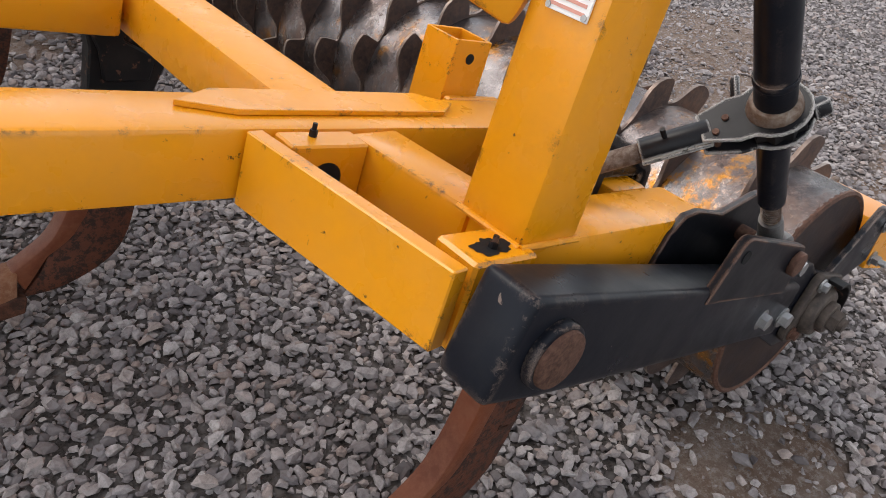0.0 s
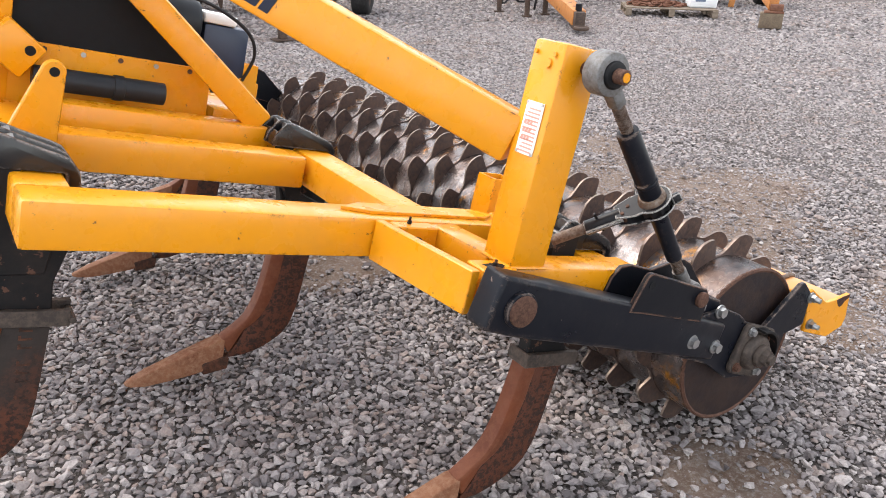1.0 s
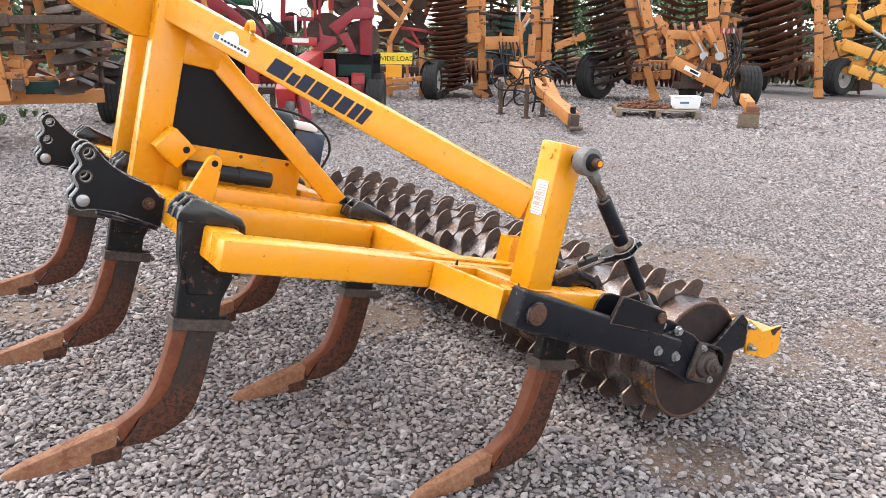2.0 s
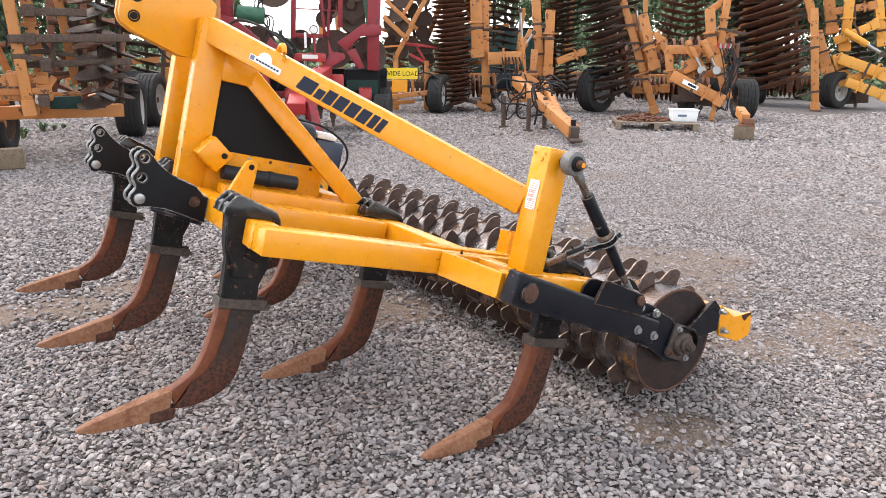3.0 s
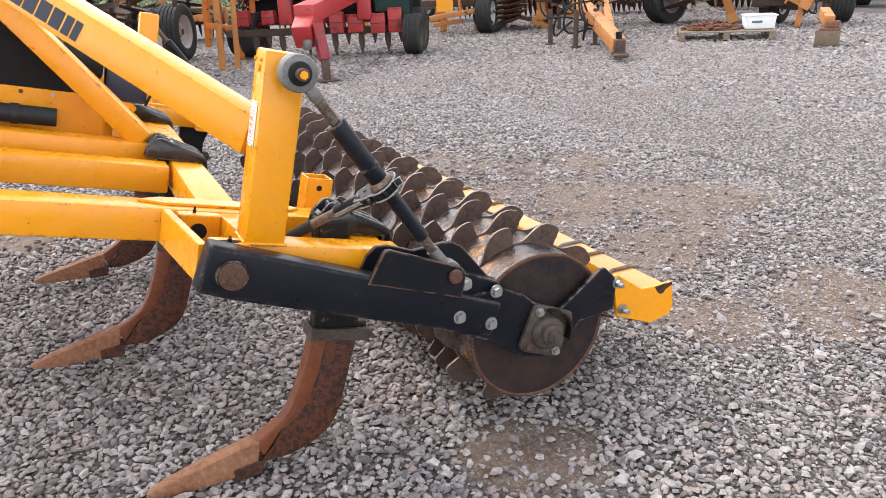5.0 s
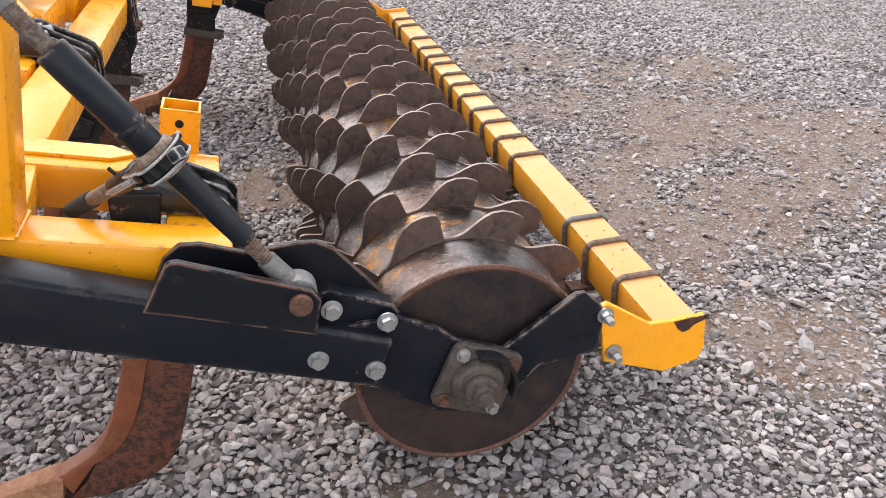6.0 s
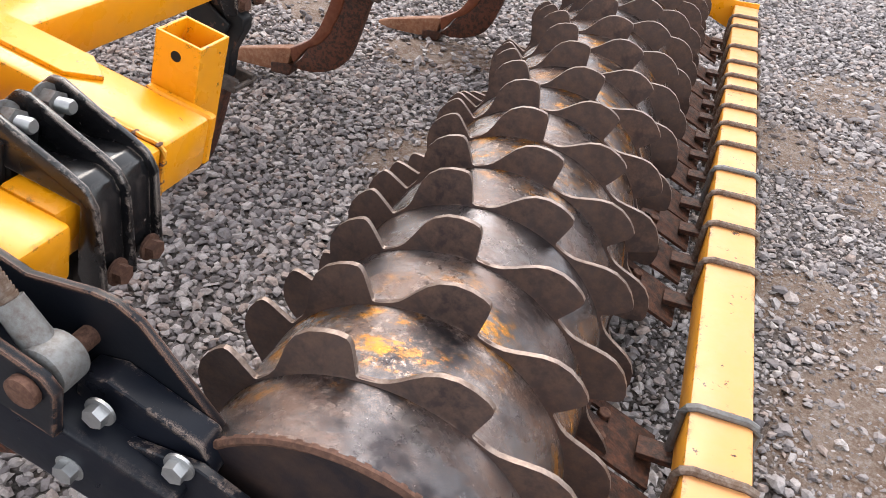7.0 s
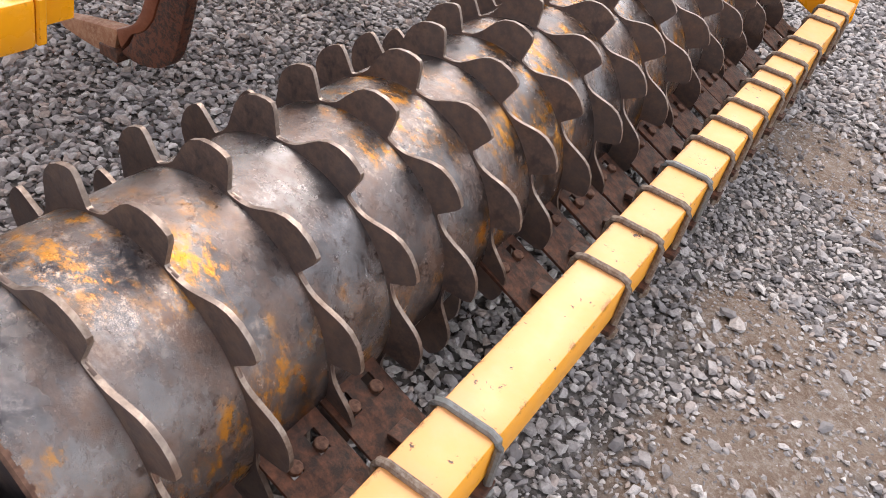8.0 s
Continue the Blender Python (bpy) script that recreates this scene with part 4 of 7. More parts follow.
for i in range(nprof):
    j = (i + 1) % nprof
    (o0, i0), (o1, i1) = rows
    ring_bm.faces.new((o0[i], o0[j], i0[j], i0[i]))
    ring_bm.faces.new((o1[i], i1[i], i1[j], o1[j]))
    ring_bm.faces.new((o0[i], o1[i], o1[j], o0[j]))
clean(ring_bm)
ring_bm.faces.index_update()
rim_faces = [f.index for f in ring_bm.faces if max(abs(v.co.y - f.verts[0].co.y) for v in f.verts) > RT * 0.5]
ring_me = mesh_of("tooth_ring", ring_bm, TOOTH)
ring_me.materials.append(RIMSTEEL)
for i in rim_faces:
    ring_me.polygons[i].material_index = 1
weld_bm = tube([(0.248 * math.cos(a), 0, 0.248 * math.sin(a)) for a in np.linspace(0, 2 * math.pi, 73)[:-1]], 0.0050, 6, True)
weld_me = mesh_of("weld_bead", weld_bm, TOOTH)
ring_me.polygons.foreach_set("use_smooth", [True] * len(ring_me.polygons))
ring_me.set_sharp_from_angle(angle=radians(30))
weld_me.polygons.foreach_set("use_smooth", [True] * len(weld_me.polygons))
for k in range(20):
    y = 1.200 + 0.1550 * k
    turn = 59.4 + 12.0 * k + random.uniform(-1.2, 1.2)
    m = Matrix.Translation(Vector((RX, y, RZ)) - BASE) @ Matrix.Rotation(-radians(turn), 4, "Y") @ Matrix.Rotation(radians(random.uniform(-0.35, 0.35)), 4, "X")
    shared("tooth_ring", ring_me, roller, m, "dark worn ring of curved teeth")
    shared("weld_bead", weld_me, roller, m)

# scraper bar
BAR_AT = Matrix.Translation((0.006, 0.0, -0.014))
bar = part("scraper_bar", box(2.538, 2.642, 1.062, 2 * YW - 1.062, 0.268, 0.370, 0.008), BARYEL, cultivator, "faded chipped yellow scraper bar", BAR_AT @ ONLY)
bar.data.materials.append(BARTOP)
for face_ in bar.data.polygons:
    if face_.normal.z > 0.5:
        face_.material_index = 1
for m in (BAR_AT @ ONLY, BAR_AT @ ONLY_FLIP):
    ep = [(2.392, 0.455), (2.410, 0.462), (2.512, 0.389), (2.560, 0.386), (2.642, 0.388), (2.652, 0.300), (2.640, 0.268), (2.556, 0.252), (2.412, 0.312)]
    e_ob = part("bar_end_plate", plate(ep, 1.046, 1.060, 0.002), YELLOW, cultivator, "chipped yellow end plate", m)
    chip = [(2.566, 0.3845), (2.600, 0.3862), (2.6405, 0.3868), (2.6425, 0.376), (2.630, 0.372), (2.616, 0.366), (2.606, 0.355), (2.592, 0.352), (2.580, 0.362), (2.574, 0.372)]
    part("bare_patch", plate(chip, 1.0452, 1.0458, 0), LEGRUST, e_ob, "dark patch where the paint has flaked off", m)
    for x, z in ((2.404, 0.436), (2.430, 0.336)):
        part("end_bolt", hexbolt((x, 1.045, z), (0, -1, 0), 0.0135, 0.014, 0.016), ZINC, e_ob, "", m)
TIES = [1.252, 1.427, 1.567, 2.038, 2.205, 2.366, 2.512, 2.682, 2.833, 2.982, 3.156, 3.284, 3.440, 3.635, 3.920, 4.080]
ux0, ux1, uz0, uz1, ur = 2.538 - 0.008, 2.642 + 0.008, 0.225, 0.370 + 0.007, 0.0075
upath = [(ux0, 0, uz0), (ux0, 0, uz1 - 0.02), (ux0 + 0.006, 0, uz1 - 0.006), (ux0 + 0.02, 0, uz1), (ux1 - 0.02, 0, uz1), (ux1 - 0.006, 0, uz1 - 0.006), (ux1, 0, uz1 - 0.02), (ux1, 0, uz0)]
tie_me = mesh_of("u_bolt", joined(tube(upath, ur, 8), rod((ux0, 0, 0.236), (ux0, 0, 0.252), 0.014, seg=6), rod((ux1, 0, 0.236), (ux1, 0, 0.252), 0.014, seg=6)), UBOLT)
tie_me2 = tie_me.copy()
tie_me2.materials.clear()
tie_me2.materials.append(GREYIRON)
# a scraper blade: carrier arm under the bar and a slotted blade towards the drum
tilt_b = Matrix.Translation((2.44, 0, 0.262)) @ Matrix.Rotation(radians(24), 4, "Y")
bx, by = (-0.082, -0.058, -0.018, 0.078), (-0.064, -0.040, -0.018, 0.018, 0.040, 0.064)
blade = bmesh.new()
bv = [[[blade.verts.new(tilt_b @ Vector((x, y, z))) for z in (-0.0035, 0.0035)] for y in by] for x in bx]
full = lambda i, j: 0 <= i < 3 and 0 <= j < 5 and not (i == 1 and j in (1, 3))
for i in range(3):
    for j in range(5):
        if full(i, j):
            for k in (0, 1):
                blade.faces.new((bv[i][j][k], bv[i + 1][j][k], bv[i + 1][j + 1][k], bv[i][j + 1][k]))
            for di, dj, p, q in ((-1, 0, (i, j), (i, j + 1)), (1, 0, (i + 1, j), (i + 1, j + 1)), (0, -1, (i, j), (i + 1, j)), (0, 1, (i, j + 1), (i + 1, j + 1))):
                if not full(i + di, j + dj):
                    blade.faces.new((bv[p[0]][p[1]][0], bv[q[0]][q[1]][0], bv[q[0]][q[1]][1], bv[p[0]][p[1]][1]))
blade_me = mesh_of("scraper_blade", clean(blade), LEGRUST)
carrier_me = mesh_of("blade_carrier", box(2.480, 2.660, -0.022, 0.022, 0.253, 0.266, 0.001, 1), LEGRUST)
bolt_me = mesh_of("blade_bolt", joined(rod((2.412, 0, 0.274), (2.416, 0, 0.287), 0.0125, seg=10, bev=0.003)), BOLTRUST)
for me in (tie_me, tie_me2, blade_me):
    me.polygons.foreach_set("use_smooth", [True] * len(me.polygons))
    me.set_sharp_from_angle(angle=radians(35))
for k, y in enumerate(TIES):
    m = BAR_AT @ Matrix.Translation(Vector((0, y, 0)) - BASE)
    shared("u_bolt", tie_me2 if k in (2, 6) else tie_me, bar, m, "bare metal U-bolt" if k in (2, 6) else "rust-brown U-bolt")
for y in TIES:
    m = BAR_AT @ Matrix.Translation(Vector((random.uniform(-0.006, 0.006), y - 0.009, random.uniform(-0.004, 0.003))) - BASE)
    blade_ob = shared("scraper_blade", blade_me, bar, m, "dark rusty scraper blade")
    shared("blade_carrier", carrier_me, blade_ob, Matrix.Identity(4))
    for o in (-0.028, 0.028):
        shared("blade_bolt", bolt_me, blade_ob, Matrix.Translation((0, o, 0)))

# ---------------------------------------------------------------- ground
def ground_material(name, stone):
    """Stone: mixed grey, mauve and buff chips. Otherwise: brown soil and grit under and between them, the grit darkened
    as the shade of the gaps.
    """
    m, nt, b = nodes_of(name)
    v = coords(nt)
    big = noise_of(nt, v, 0.55, 5.0, 0.6)
    mid = noise_of(nt, v, 2.6, 6.0, 0.65)
    dust = nt.nodes.new("ShaderNodeMath")
    dust.operation = "MULTIPLY"
    nt.links.new(ramp(nt, mid, 0.48, 0.70), dust.inputs[0])
    nt.links.new(ramp(nt, big, 0.46, 0.66), dust.inputs[1])
    fine = noise_of(nt, v, 150.0, 5.0, 0.7)
    if stone:
        geo = nt.nodes.new("ShaderNodeNewGeometry")
        tone = nt.nodes.new("ShaderNodeValToRGB")
        el = tone.color_ramp.elements
        el[0].position, el[0].color = 0.0, (0.110, 0.098, 0.100, 1)
        el[1].position, el[1].color = 1.0, (0.450, 0.412, 0.396, 1)
        for p, c in STONE_TONES:
            e = el.new(p)
            e.color = c
        nt.links.new(geo.outputs["Random Per Island"], tone.inputs["Fac"])
        half = nt.nodes.new("ShaderNodeMath")
        half.operation = "MULTIPLY"
        half.inputs[1].default_value = 0.6
        nt.links.new(dust.outputs[0], half.inputs[0])
        col = mixed(nt, half.outputs[0], tone.outputs["Color"], (0.23, 0.140, 0.090, 1))
        col = mixed(nt, ramp(nt, noise_of(nt, v, 75.0, 6.0, 0.75), 0.44, 0.66, (0, 0, 0, 1), (0.55,) * 3 + (1,)), col, (0.115, 0.096, 0.092, 1))
        bump(nt, b, fine, 0.45, 0.003)
    else:
        # the grit colour holds the shade that falls between the stones
        grit = mixed(nt, ramp(nt, fine, 0.3, 0.7), (0.028, 0.024, 0.022, 1), (0.125, 0.107, 0.099, 1))
        vor = add(nt, "ShaderNodeTexVoronoi", Scale=34.0, Randomness=1.0)
        nt.links.new(v, vor.inputs["Vector"])
        grit = mixed(nt, ramp(nt, vor.outputs["Distance"], 0.30, 0.62, (1, 1, 1, 1), (0, 0, 0, 1)), grit, (0.15, 0.134, 0.128, 1))
        earth = mixed(nt, ramp(nt, noise_of(nt, v, 7.0, 8.0, 0.7), 0.35, 0.65), (0.128, 0.080, 0.054, 1), (0.205, 0.156, 0.128, 1))
        earth = mixed(nt, ramp(nt, noise_of(nt, v, 60.0, 8.0, 0.75), 0.48, 0.62), earth, (0.255, 0.218, 0.196, 1))
        cover = nt.nodes.new("ShaderNodeAttribute")
        cover.attribute_name = "soil"
        col = mixed(nt, ramp(nt, cover.outputs["Fac"], 0.05, 0.45), grit, earth)
        # beyond the loose chips the stones are bedded in and show as a lighter, even cover
        wide = nt.nodes.new("ShaderNodeAttribute")
        wide.attribute_name = "open_yard"
        bedded = mixed(nt, ramp(nt, fine, 0.3, 0.7), (0.080, 0.071, 0.069, 1), (0.205, 0.185, 0.180, 1))
        col = mixed(nt, wide.outputs["Fac"], col, bedded)
        h = nt.nodes.new("ShaderNodeMath")
        h.operation = "ADD"
        nt.links.new(noise_of(nt, v, 36.0, 9.0, 0.75), h.inputs[0])
        nt.links.new(fine, h.inputs[1])
        bump(nt, b, h.outputs[0], 0.9, 0.010)
    nt.links.new(col, b.inputs["Base Color"])
    b.inputs["Roughness"].default_value = 0.86
    b.inputs["Specular IOR Level"].default_value = 0.18
    return m


STONE_TONES = ((0.14, (0.190, 0.172, 0.174, 1)), (0.36, (0.268, 0.243, 0.242, 1)), (0.54, (0.318, 0.290, 0.286, 1)), (0.66, (0.315, 0.250, 0.222, 1)), (0.76, (0.350, 0.320, 0.314, 1)), (0.92, (0.385, 0.352, 0.342, 1)))
GRAVEL, STONE = ground_material("gravel_ground", False), ground_material("gravel_stone", True)


# bare earth where the stone is worn thin: x, y, radius
EARTH = np.array([(2.0, 0.92, 0.22), (3.15, 2.0, 0.34), (2.9, 2.6, 0.26), (3.1, 2.45, 0.22), (2.87, 3.7, 0.4), (1.74, 2.88, 0.3), (3.2, 1.3, 0.3), (0.0, 4.02, 0.32), (0.42, 4.15, 0.26), (-0.45, 3.95, 0.34), (-0.9, 3.9, 0.28), (1.3, 3.9, 0.3), (3.3, 2.75, 0.4), (3.25, 3.4, 0.4), (3.75, 2.1, 0.5), (3.8, 3.1, 0.55), (3.7, 1.2, 0.4), (4.3, 2.6, 0.5), (3.4, 4.4, 0.5), (4.1, 3.9, 0.5)])
lattice = np.random.default_rng(21).uniform(0, 1, (64, 64))


def cloud(x, y, size):
    """Smooth random field between 0 and 1 over the yard."""
    u, w = np.asarray(x, float) / size + 500.0, np.asarray(y, float) / size + 500.0
    i, j = np.floor(u).astype(int), np.floor(w).astype(int)
    f, g = u - i, w - j
    f, g = f * f * (3 - 2 * f), g * g * (3 - 2 * g)
    at = lambda p, q: lattice[p % 64, q % 64]
    return (at(i, j) * (1 - f) + at(i + 1, j) * f) * (1 - g) + (at(i, j + 1) * (1 - f) + at(i + 1, j + 1) * f) * g


def soil(x, y):
    """How far brown earth covers the stone, 0 to 1."""
    x, y = np.asarray(x, float), np.asarray(y, float)
    near = np.zeros_like(x)
    for px_, py_, pr_ in EARTH:
        near = np.maximum(near, 1.25 - np.hypot(x - px_, (y - py_) * 1.15) / pr_)
    ragged = 0.55 * cloud(x, y, 0.31) + 0.30 * cloud(x + 9, y, 0.12) + 0.15 * cloud(x, y + 7, 0.05)
    return np.clip((np.clip(near, 0, 0.9) + 1.5 * (ragged - 0.56)) * 1.5, 0, 1) * (near > 0)


def height(x, y):
    """The lie of the yard: nearly level, with slight ruts and swells of earth."""
    x, y = np.asarray(x, float), np.asarray(y, float)
    flat = (np.abs(x - 1.65) > 3.55) | (np.abs(y - 1.65) > 3.55)
    rough = 0.006 * np.sin(1.7 * x + 0.6 * y) + 0.005 * np.sin(2.9 * y - 1.1 * x) + 0.016 * (cloud(x, y, 0.42) - 0.5) + 0.010 * (cloud(x, y, 0.16) - 0.5)
    return np.where(flat, -0.020, rough - 0.020 + soil(x, y) * (0.013 + 0.012 * (cloud(x, y, 0.07) - 0.5)))


# one sheet: fine near the machine, coarse out to the horizon
lines = [-1500, -500, -150, -60, -30, -15, -8, -5, -3.2, -2.9] + list(np.linspace(-1.9, 5.2, 160)) + [5.7, 6.4, 7.5, 9, 11, 14, 18, 24, 32, 45, 70, 150, 500, 1500]
gx, gy = np.meshgrid(np.array(lines, float), np.array(lines, float), indexing="ij")
side_n = len(lines)
idx = np.arange(side_n * side_n).reshape(side_n, side_n)
cells = np.stack([idx[:-1, :-1], idx[1:, :-1], idx[1:, 1:], idx[:-1, 1:]], -1).reshape(-1, 4)
ground_me = bpy.data.meshes.new("ground")
ground_me.from_pydata(np.stack([gx, gy, height(gx, gy)], -1).reshape(-1, 3).tolist(), [], cells.tolist())
ground_me.attributes.new("soil", "FLOAT", "POINT").data.foreach_set("value", soil(gx, gy).astype(np.float32).ravel())
ground_me.attributes.new("open_yard", "FLOAT", "POINT").data.foreach_set("value", ((gx < -3) | (gx > 7.4) | (gy < -1) | (gy > 10.9)).astype(np.float32).ravel())
ground_me.materials.append(GRAVEL)
ground = new("ground", ground_me)
smooth(ground, 60)
tagged(ground, "grey crushed-stone yard with brown earth showing through", "gravel yard", kind="structure")


def scatter(name, regions, material, label, category, seed, coarse=False):
    """Angular stones set side by side with gaps, joined into one mesh. Regions: x0, x1, y0, y1, spacing, smallest and largest in spacings, lift in heights."""
    rng = np.random.default_rng(seed)
    if coarse:
        form = np.array([(-1, -0.8, -1), (0.9, -1, -1), (1, 0.9, -1), (-0.8, 1, -1), (-0.42, 0.05, 0.9), (0.45, -0.1, 1)], float)
        faces = np.array([(0, 1, 5), (0, 5, 4), (2, 3, 4), (2, 4, 5), (1, 2, 5), (3, 0, 4)])
    else:
        # a low peak, a ring of five and a wider ring of five below: a many-sided chip, open underneath
        up = [(0.80 * math.cos(2 * math.pi / 5 * k), 0.80 * math.sin(2 * math.pi / 5 * k), 0.66) for k in range(5)]
        low = [(1.04 * math.cos(2 * math.pi / 5 * (k + 0.5)), 1.04 * math.sin(2 * math.pi / 5 * (k + 0.5)), -0.55) for k in range(5)]
        form = np.array([(0, 0, 0.86)] + up + low, float)
        faces = np.array([(0, 1 + k, 1 + (k + 1) % 5) for k in range(5)] + [(1 + k, 6 + k, 1 + (k + 1) % 5) for k in range(5)] + [(6 + k, 6 + (k + 1) % 5, 1 + (k + 1) % 5) for k in range(5)])
    nv, side = len(form), faces.shape[1]
    cos_, quads, base = [], [], 0
    for x0, x1, y0, y1, gap, small, large, lift in regions:
        xs, ys = np.arange(x0, x1, gap), np.arange(y0, y1, gap * 0.87)
        c = np.stack(np.meshgrid(xs, ys, indexing="ij"), -1)
        c[:, ::2, 0] += gap * 0.5
        c = c.reshape(-1, 2)
        c = c + rng.uniform(-0.42, 0.42, c.shape) * gap
        bare = soil(c[:, 0], c[:, 1])
        c = c[rng.uniform(0, 1, len(c)) > bare * (0.35 if coarse else 0.80) + 0.03]
        n = len(c)
        covered = soil(c[:, 0], c[:, 1])
        size = gap * (small + (large - small) * rng.beta(1.7, 2.6, n) ** 1.1)
        size *= np.where(covered > 0.4, rng.uniform(0.6, 1.25, n), 1.0)
        dims = np.stack([size * rng.uniform(0.95, 1.45, n), size * rng.uniform(0.70, 1.0, n), size * rng.uniform(0.36, 0.68, n) * (0.80 if coarse else 1)], 1)
        v = form[None] * 0.5 * dims[:, None] * (1 + rng.uniform(-0.58, 0.34, (n, nv, 3)))
        ax, ay, az = rng.normal(0, 0.24, n), rng.normal(0, 0.24, n), rng.uniform(0, 2 * np.pi, n)
        for ang, (p, q) in ((ax, (1, 2)), (ay, (0, 2)), (az, (0, 1))):
            sn, co = np.sin(ang)[:, None], np.cos(ang)[:, None]
            a, b2 = v[:, :, p].copy(), v[:, :, q].copy()
            v[:, :, p], v[:, :, q] = co * a - sn * b2, sn * a + co * b2
        z = height(c[:, 0], c[:, 1])
        v[:, :, 0] += c[:, 0:1]
        v[:, :, 1] += c[:, 1:2]
        v[:, :, 2] += (z + dims[:, 2] * (lift + rng.uniform(-0.22, 0.28, n)))[:, None]
        cos_.append(v.reshape(-1, 3))
        quads.append((faces[None] + base + nv * np.arange(n)[:, None, None]).reshape(-1, side))
        base += nv * n
    co, qd = np.concatenate(cos_), np.concatenate(quads)
    me = bpy.data.meshes.new(name)
    me.vertices.add(len(co))
    me.vertices.foreach_set("co", co.ravel())
    me.loops.add(qd.size)
    me.loops.foreach_set("vertex_index", qd.ravel())
    me.polygons.add(len(qd))
    me.polygons.foreach_set("loop_start", np.arange(0, qd.size, side))
    me.update(calc_edges=True)
    me.polygons.foreach_set("use_smooth", np.zeros(len(qd), bool))
    me.materials.append(material)
    return tagged(new(name, me), label, category, kind="stuff")


scatter("gravel", [(-1.8, 2.5, -0.7, 3.6, 0.0235, 0.65, 1.70, 0.37), (2.5, 4.6, -0.7, 3.6, 0.0215, 0.42, 1.62, 0.36), (-1.9, 5.2, 3.6, 6.4, 0.0310, 0.60, 1.55, 0.42), (-1.8, 4.6, -0.7, 4.5, 0.075, 0.30, 0.66, 0.65)], STONE, "loose grey angular crushed stone", "gravel", 3)
scatter("fine_gravel", [(2.5, 4.6, 0.2, 4.6, 0.0190, 0.35, 0.95, 0.30), (-1.0, 2.5, -0.4, 3.0, 0.0340, 0.20, 0.46, 0.25)], STONE, "fine grey-brown grit between the stones", "gravel", 4, True)
scatter("far_gravel", [(-6.0, 7.0, -5.0, -0.7, 0.070, 0.7, 1.5, 0.30), (-6.0, -2.9, -0.7, 10.0, 0.070, 0.7, 1.5, 0.30), (-2.9, -1.8, -0.7, 6.4, 0.034, 0.7, 1.5, 0.4), (4.6, 7.2, -0.7, 6.4, 0.0260, 0.5, 1.5, 0.34), (-3.0, 11.0, 6.4, 10.0, 0.040, 0.6, 1.5, 0.32), (-4.0, 18.0, 10.0, 18.0, 0.085, 0.5, 1.2, 0.24), (7.2, 14.0, 0.0, 6.4, 0.042, 0.6, 1.5, 0.30), (11.0, 22.0, 3.0, 10.0, 0.085, 0.5, 1.2, 0.24)], STONE, "grey crushed stone spreading back across the yard", "gravel", 5, True)

# ---------------------------------------------------------------- the yard behind: a row of folded machines
ORANGE = painted("sun_faded_orange_paint", (0.47, 0.185, 0.045), chip=(0.10, 0.045, 0.025), amount=0.60, rough=0.55, dirt=0.6, dust=(0.24, 0.125, 0.065), grain=7.0)
AMBER = painted("amber_paint", (0.66, 0.30, 0.03), chip=(0.10, 0.045, 0.025), amount=0.62, rough=0.45, dirt=0.3, grain=8.0)
RED = painted("red_paint", (0.225, 0.011, 0.020), chip=(0.08, 0.03, 0.03), amount=0.60, rough=0.5, dirt=0.2, dust=(0.24, 0.10, 0.08), grain=7.0)
REDBOX = painted("bright_red_paint", (0.37, 0.022, 0.025), chip=(0.10, 0.04, 0.03), amount=0.60, rough=0.45, dirt=0.2, dust=(0.3, 0.10, 0.08), grain=7.0)
DARKIRON = rusty("dark_iron", (0.045, 0.034, 0.030, 1), (0.085, 0.055, 0.042, 1), (0.12, 0.08, 0.06, 1), scale=5.0)
BROWN = rusty("brown_rust", (0.17, 0.075, 0.045, 1), (0.12, 0.05, 0.035, 1), (0.22, 0.11, 0.07, 1), scale=5.0)
DISCRUST = rusty("disc_rust", (0.048, 0.032, 0.028, 1), (0.085, 0.050, 0.038, 1), (0.125, 0.085, 0.068, 1), rough=(0.5, 0.8), metal=0.1, scale=2.5)
TYRE = plain("tyre_rubber", (0.030, 0.029, 0.029), 0.8, 0, 0.35, 14, 0.3)
RIM = painted("grey_wheel_rim", (0.42, 0.41, 0.40), amount=0.62, rough=0.5, dirt=0.4)
GREEN = painted("green_paint", (0.02, 0.115, 0.065), amount=0.66, rough=0.45, dirt=0.3)
DKGREEN = plain("dark_green_sheet", (0.012, 0.035, 0.030), 0.6, 0, 0.3, 3)
SIGNYEL = plain("yellow_sign", (0.80, 0.56, 0.02), 0.5, 0, 0.1, 6)
PALEWOOD = rusty("grey_weathered_wood", (0.20, 0.155, 0.115, 1), (0.29, 0.24, 0.19, 1), (0.15, 0.115, 0.085, 1), rough=(0.8, 0.95), scale=8.0)
OLDWOOD = rusty("old_brown_timber", (0.15, 0.11, 0.075, 1), (0.22, 0.17, 0.12, 1), (0.10, 0.075, 0.055, 1), rough=(0.8, 0.95), scale=10.0)
CRATE = plain("white_plastic_tub", (0.74, 0.75, 0.76), 0.5, 0, 0.08, 6)
PALESTRIP = plain("pale_strip", (0.50, 0.38, 0.30), 0.6, 0, 0.2, 20)
random.seed(21)
VIEW = Vector((-0.437, -1.081))


def machine(name, x, y, label, category, group="machines parked in a row"):
    """A parked machine; its own x runs along its broad side, y into the depth of the row."""
    ob = thing(name, (x, y, 0), label, category, group)
    d = (Vector((x, y)) - VIEW).normalized()
    ob.rotation_euler = (0, 0, math.atan2(-d.x, d.y))
    return ob


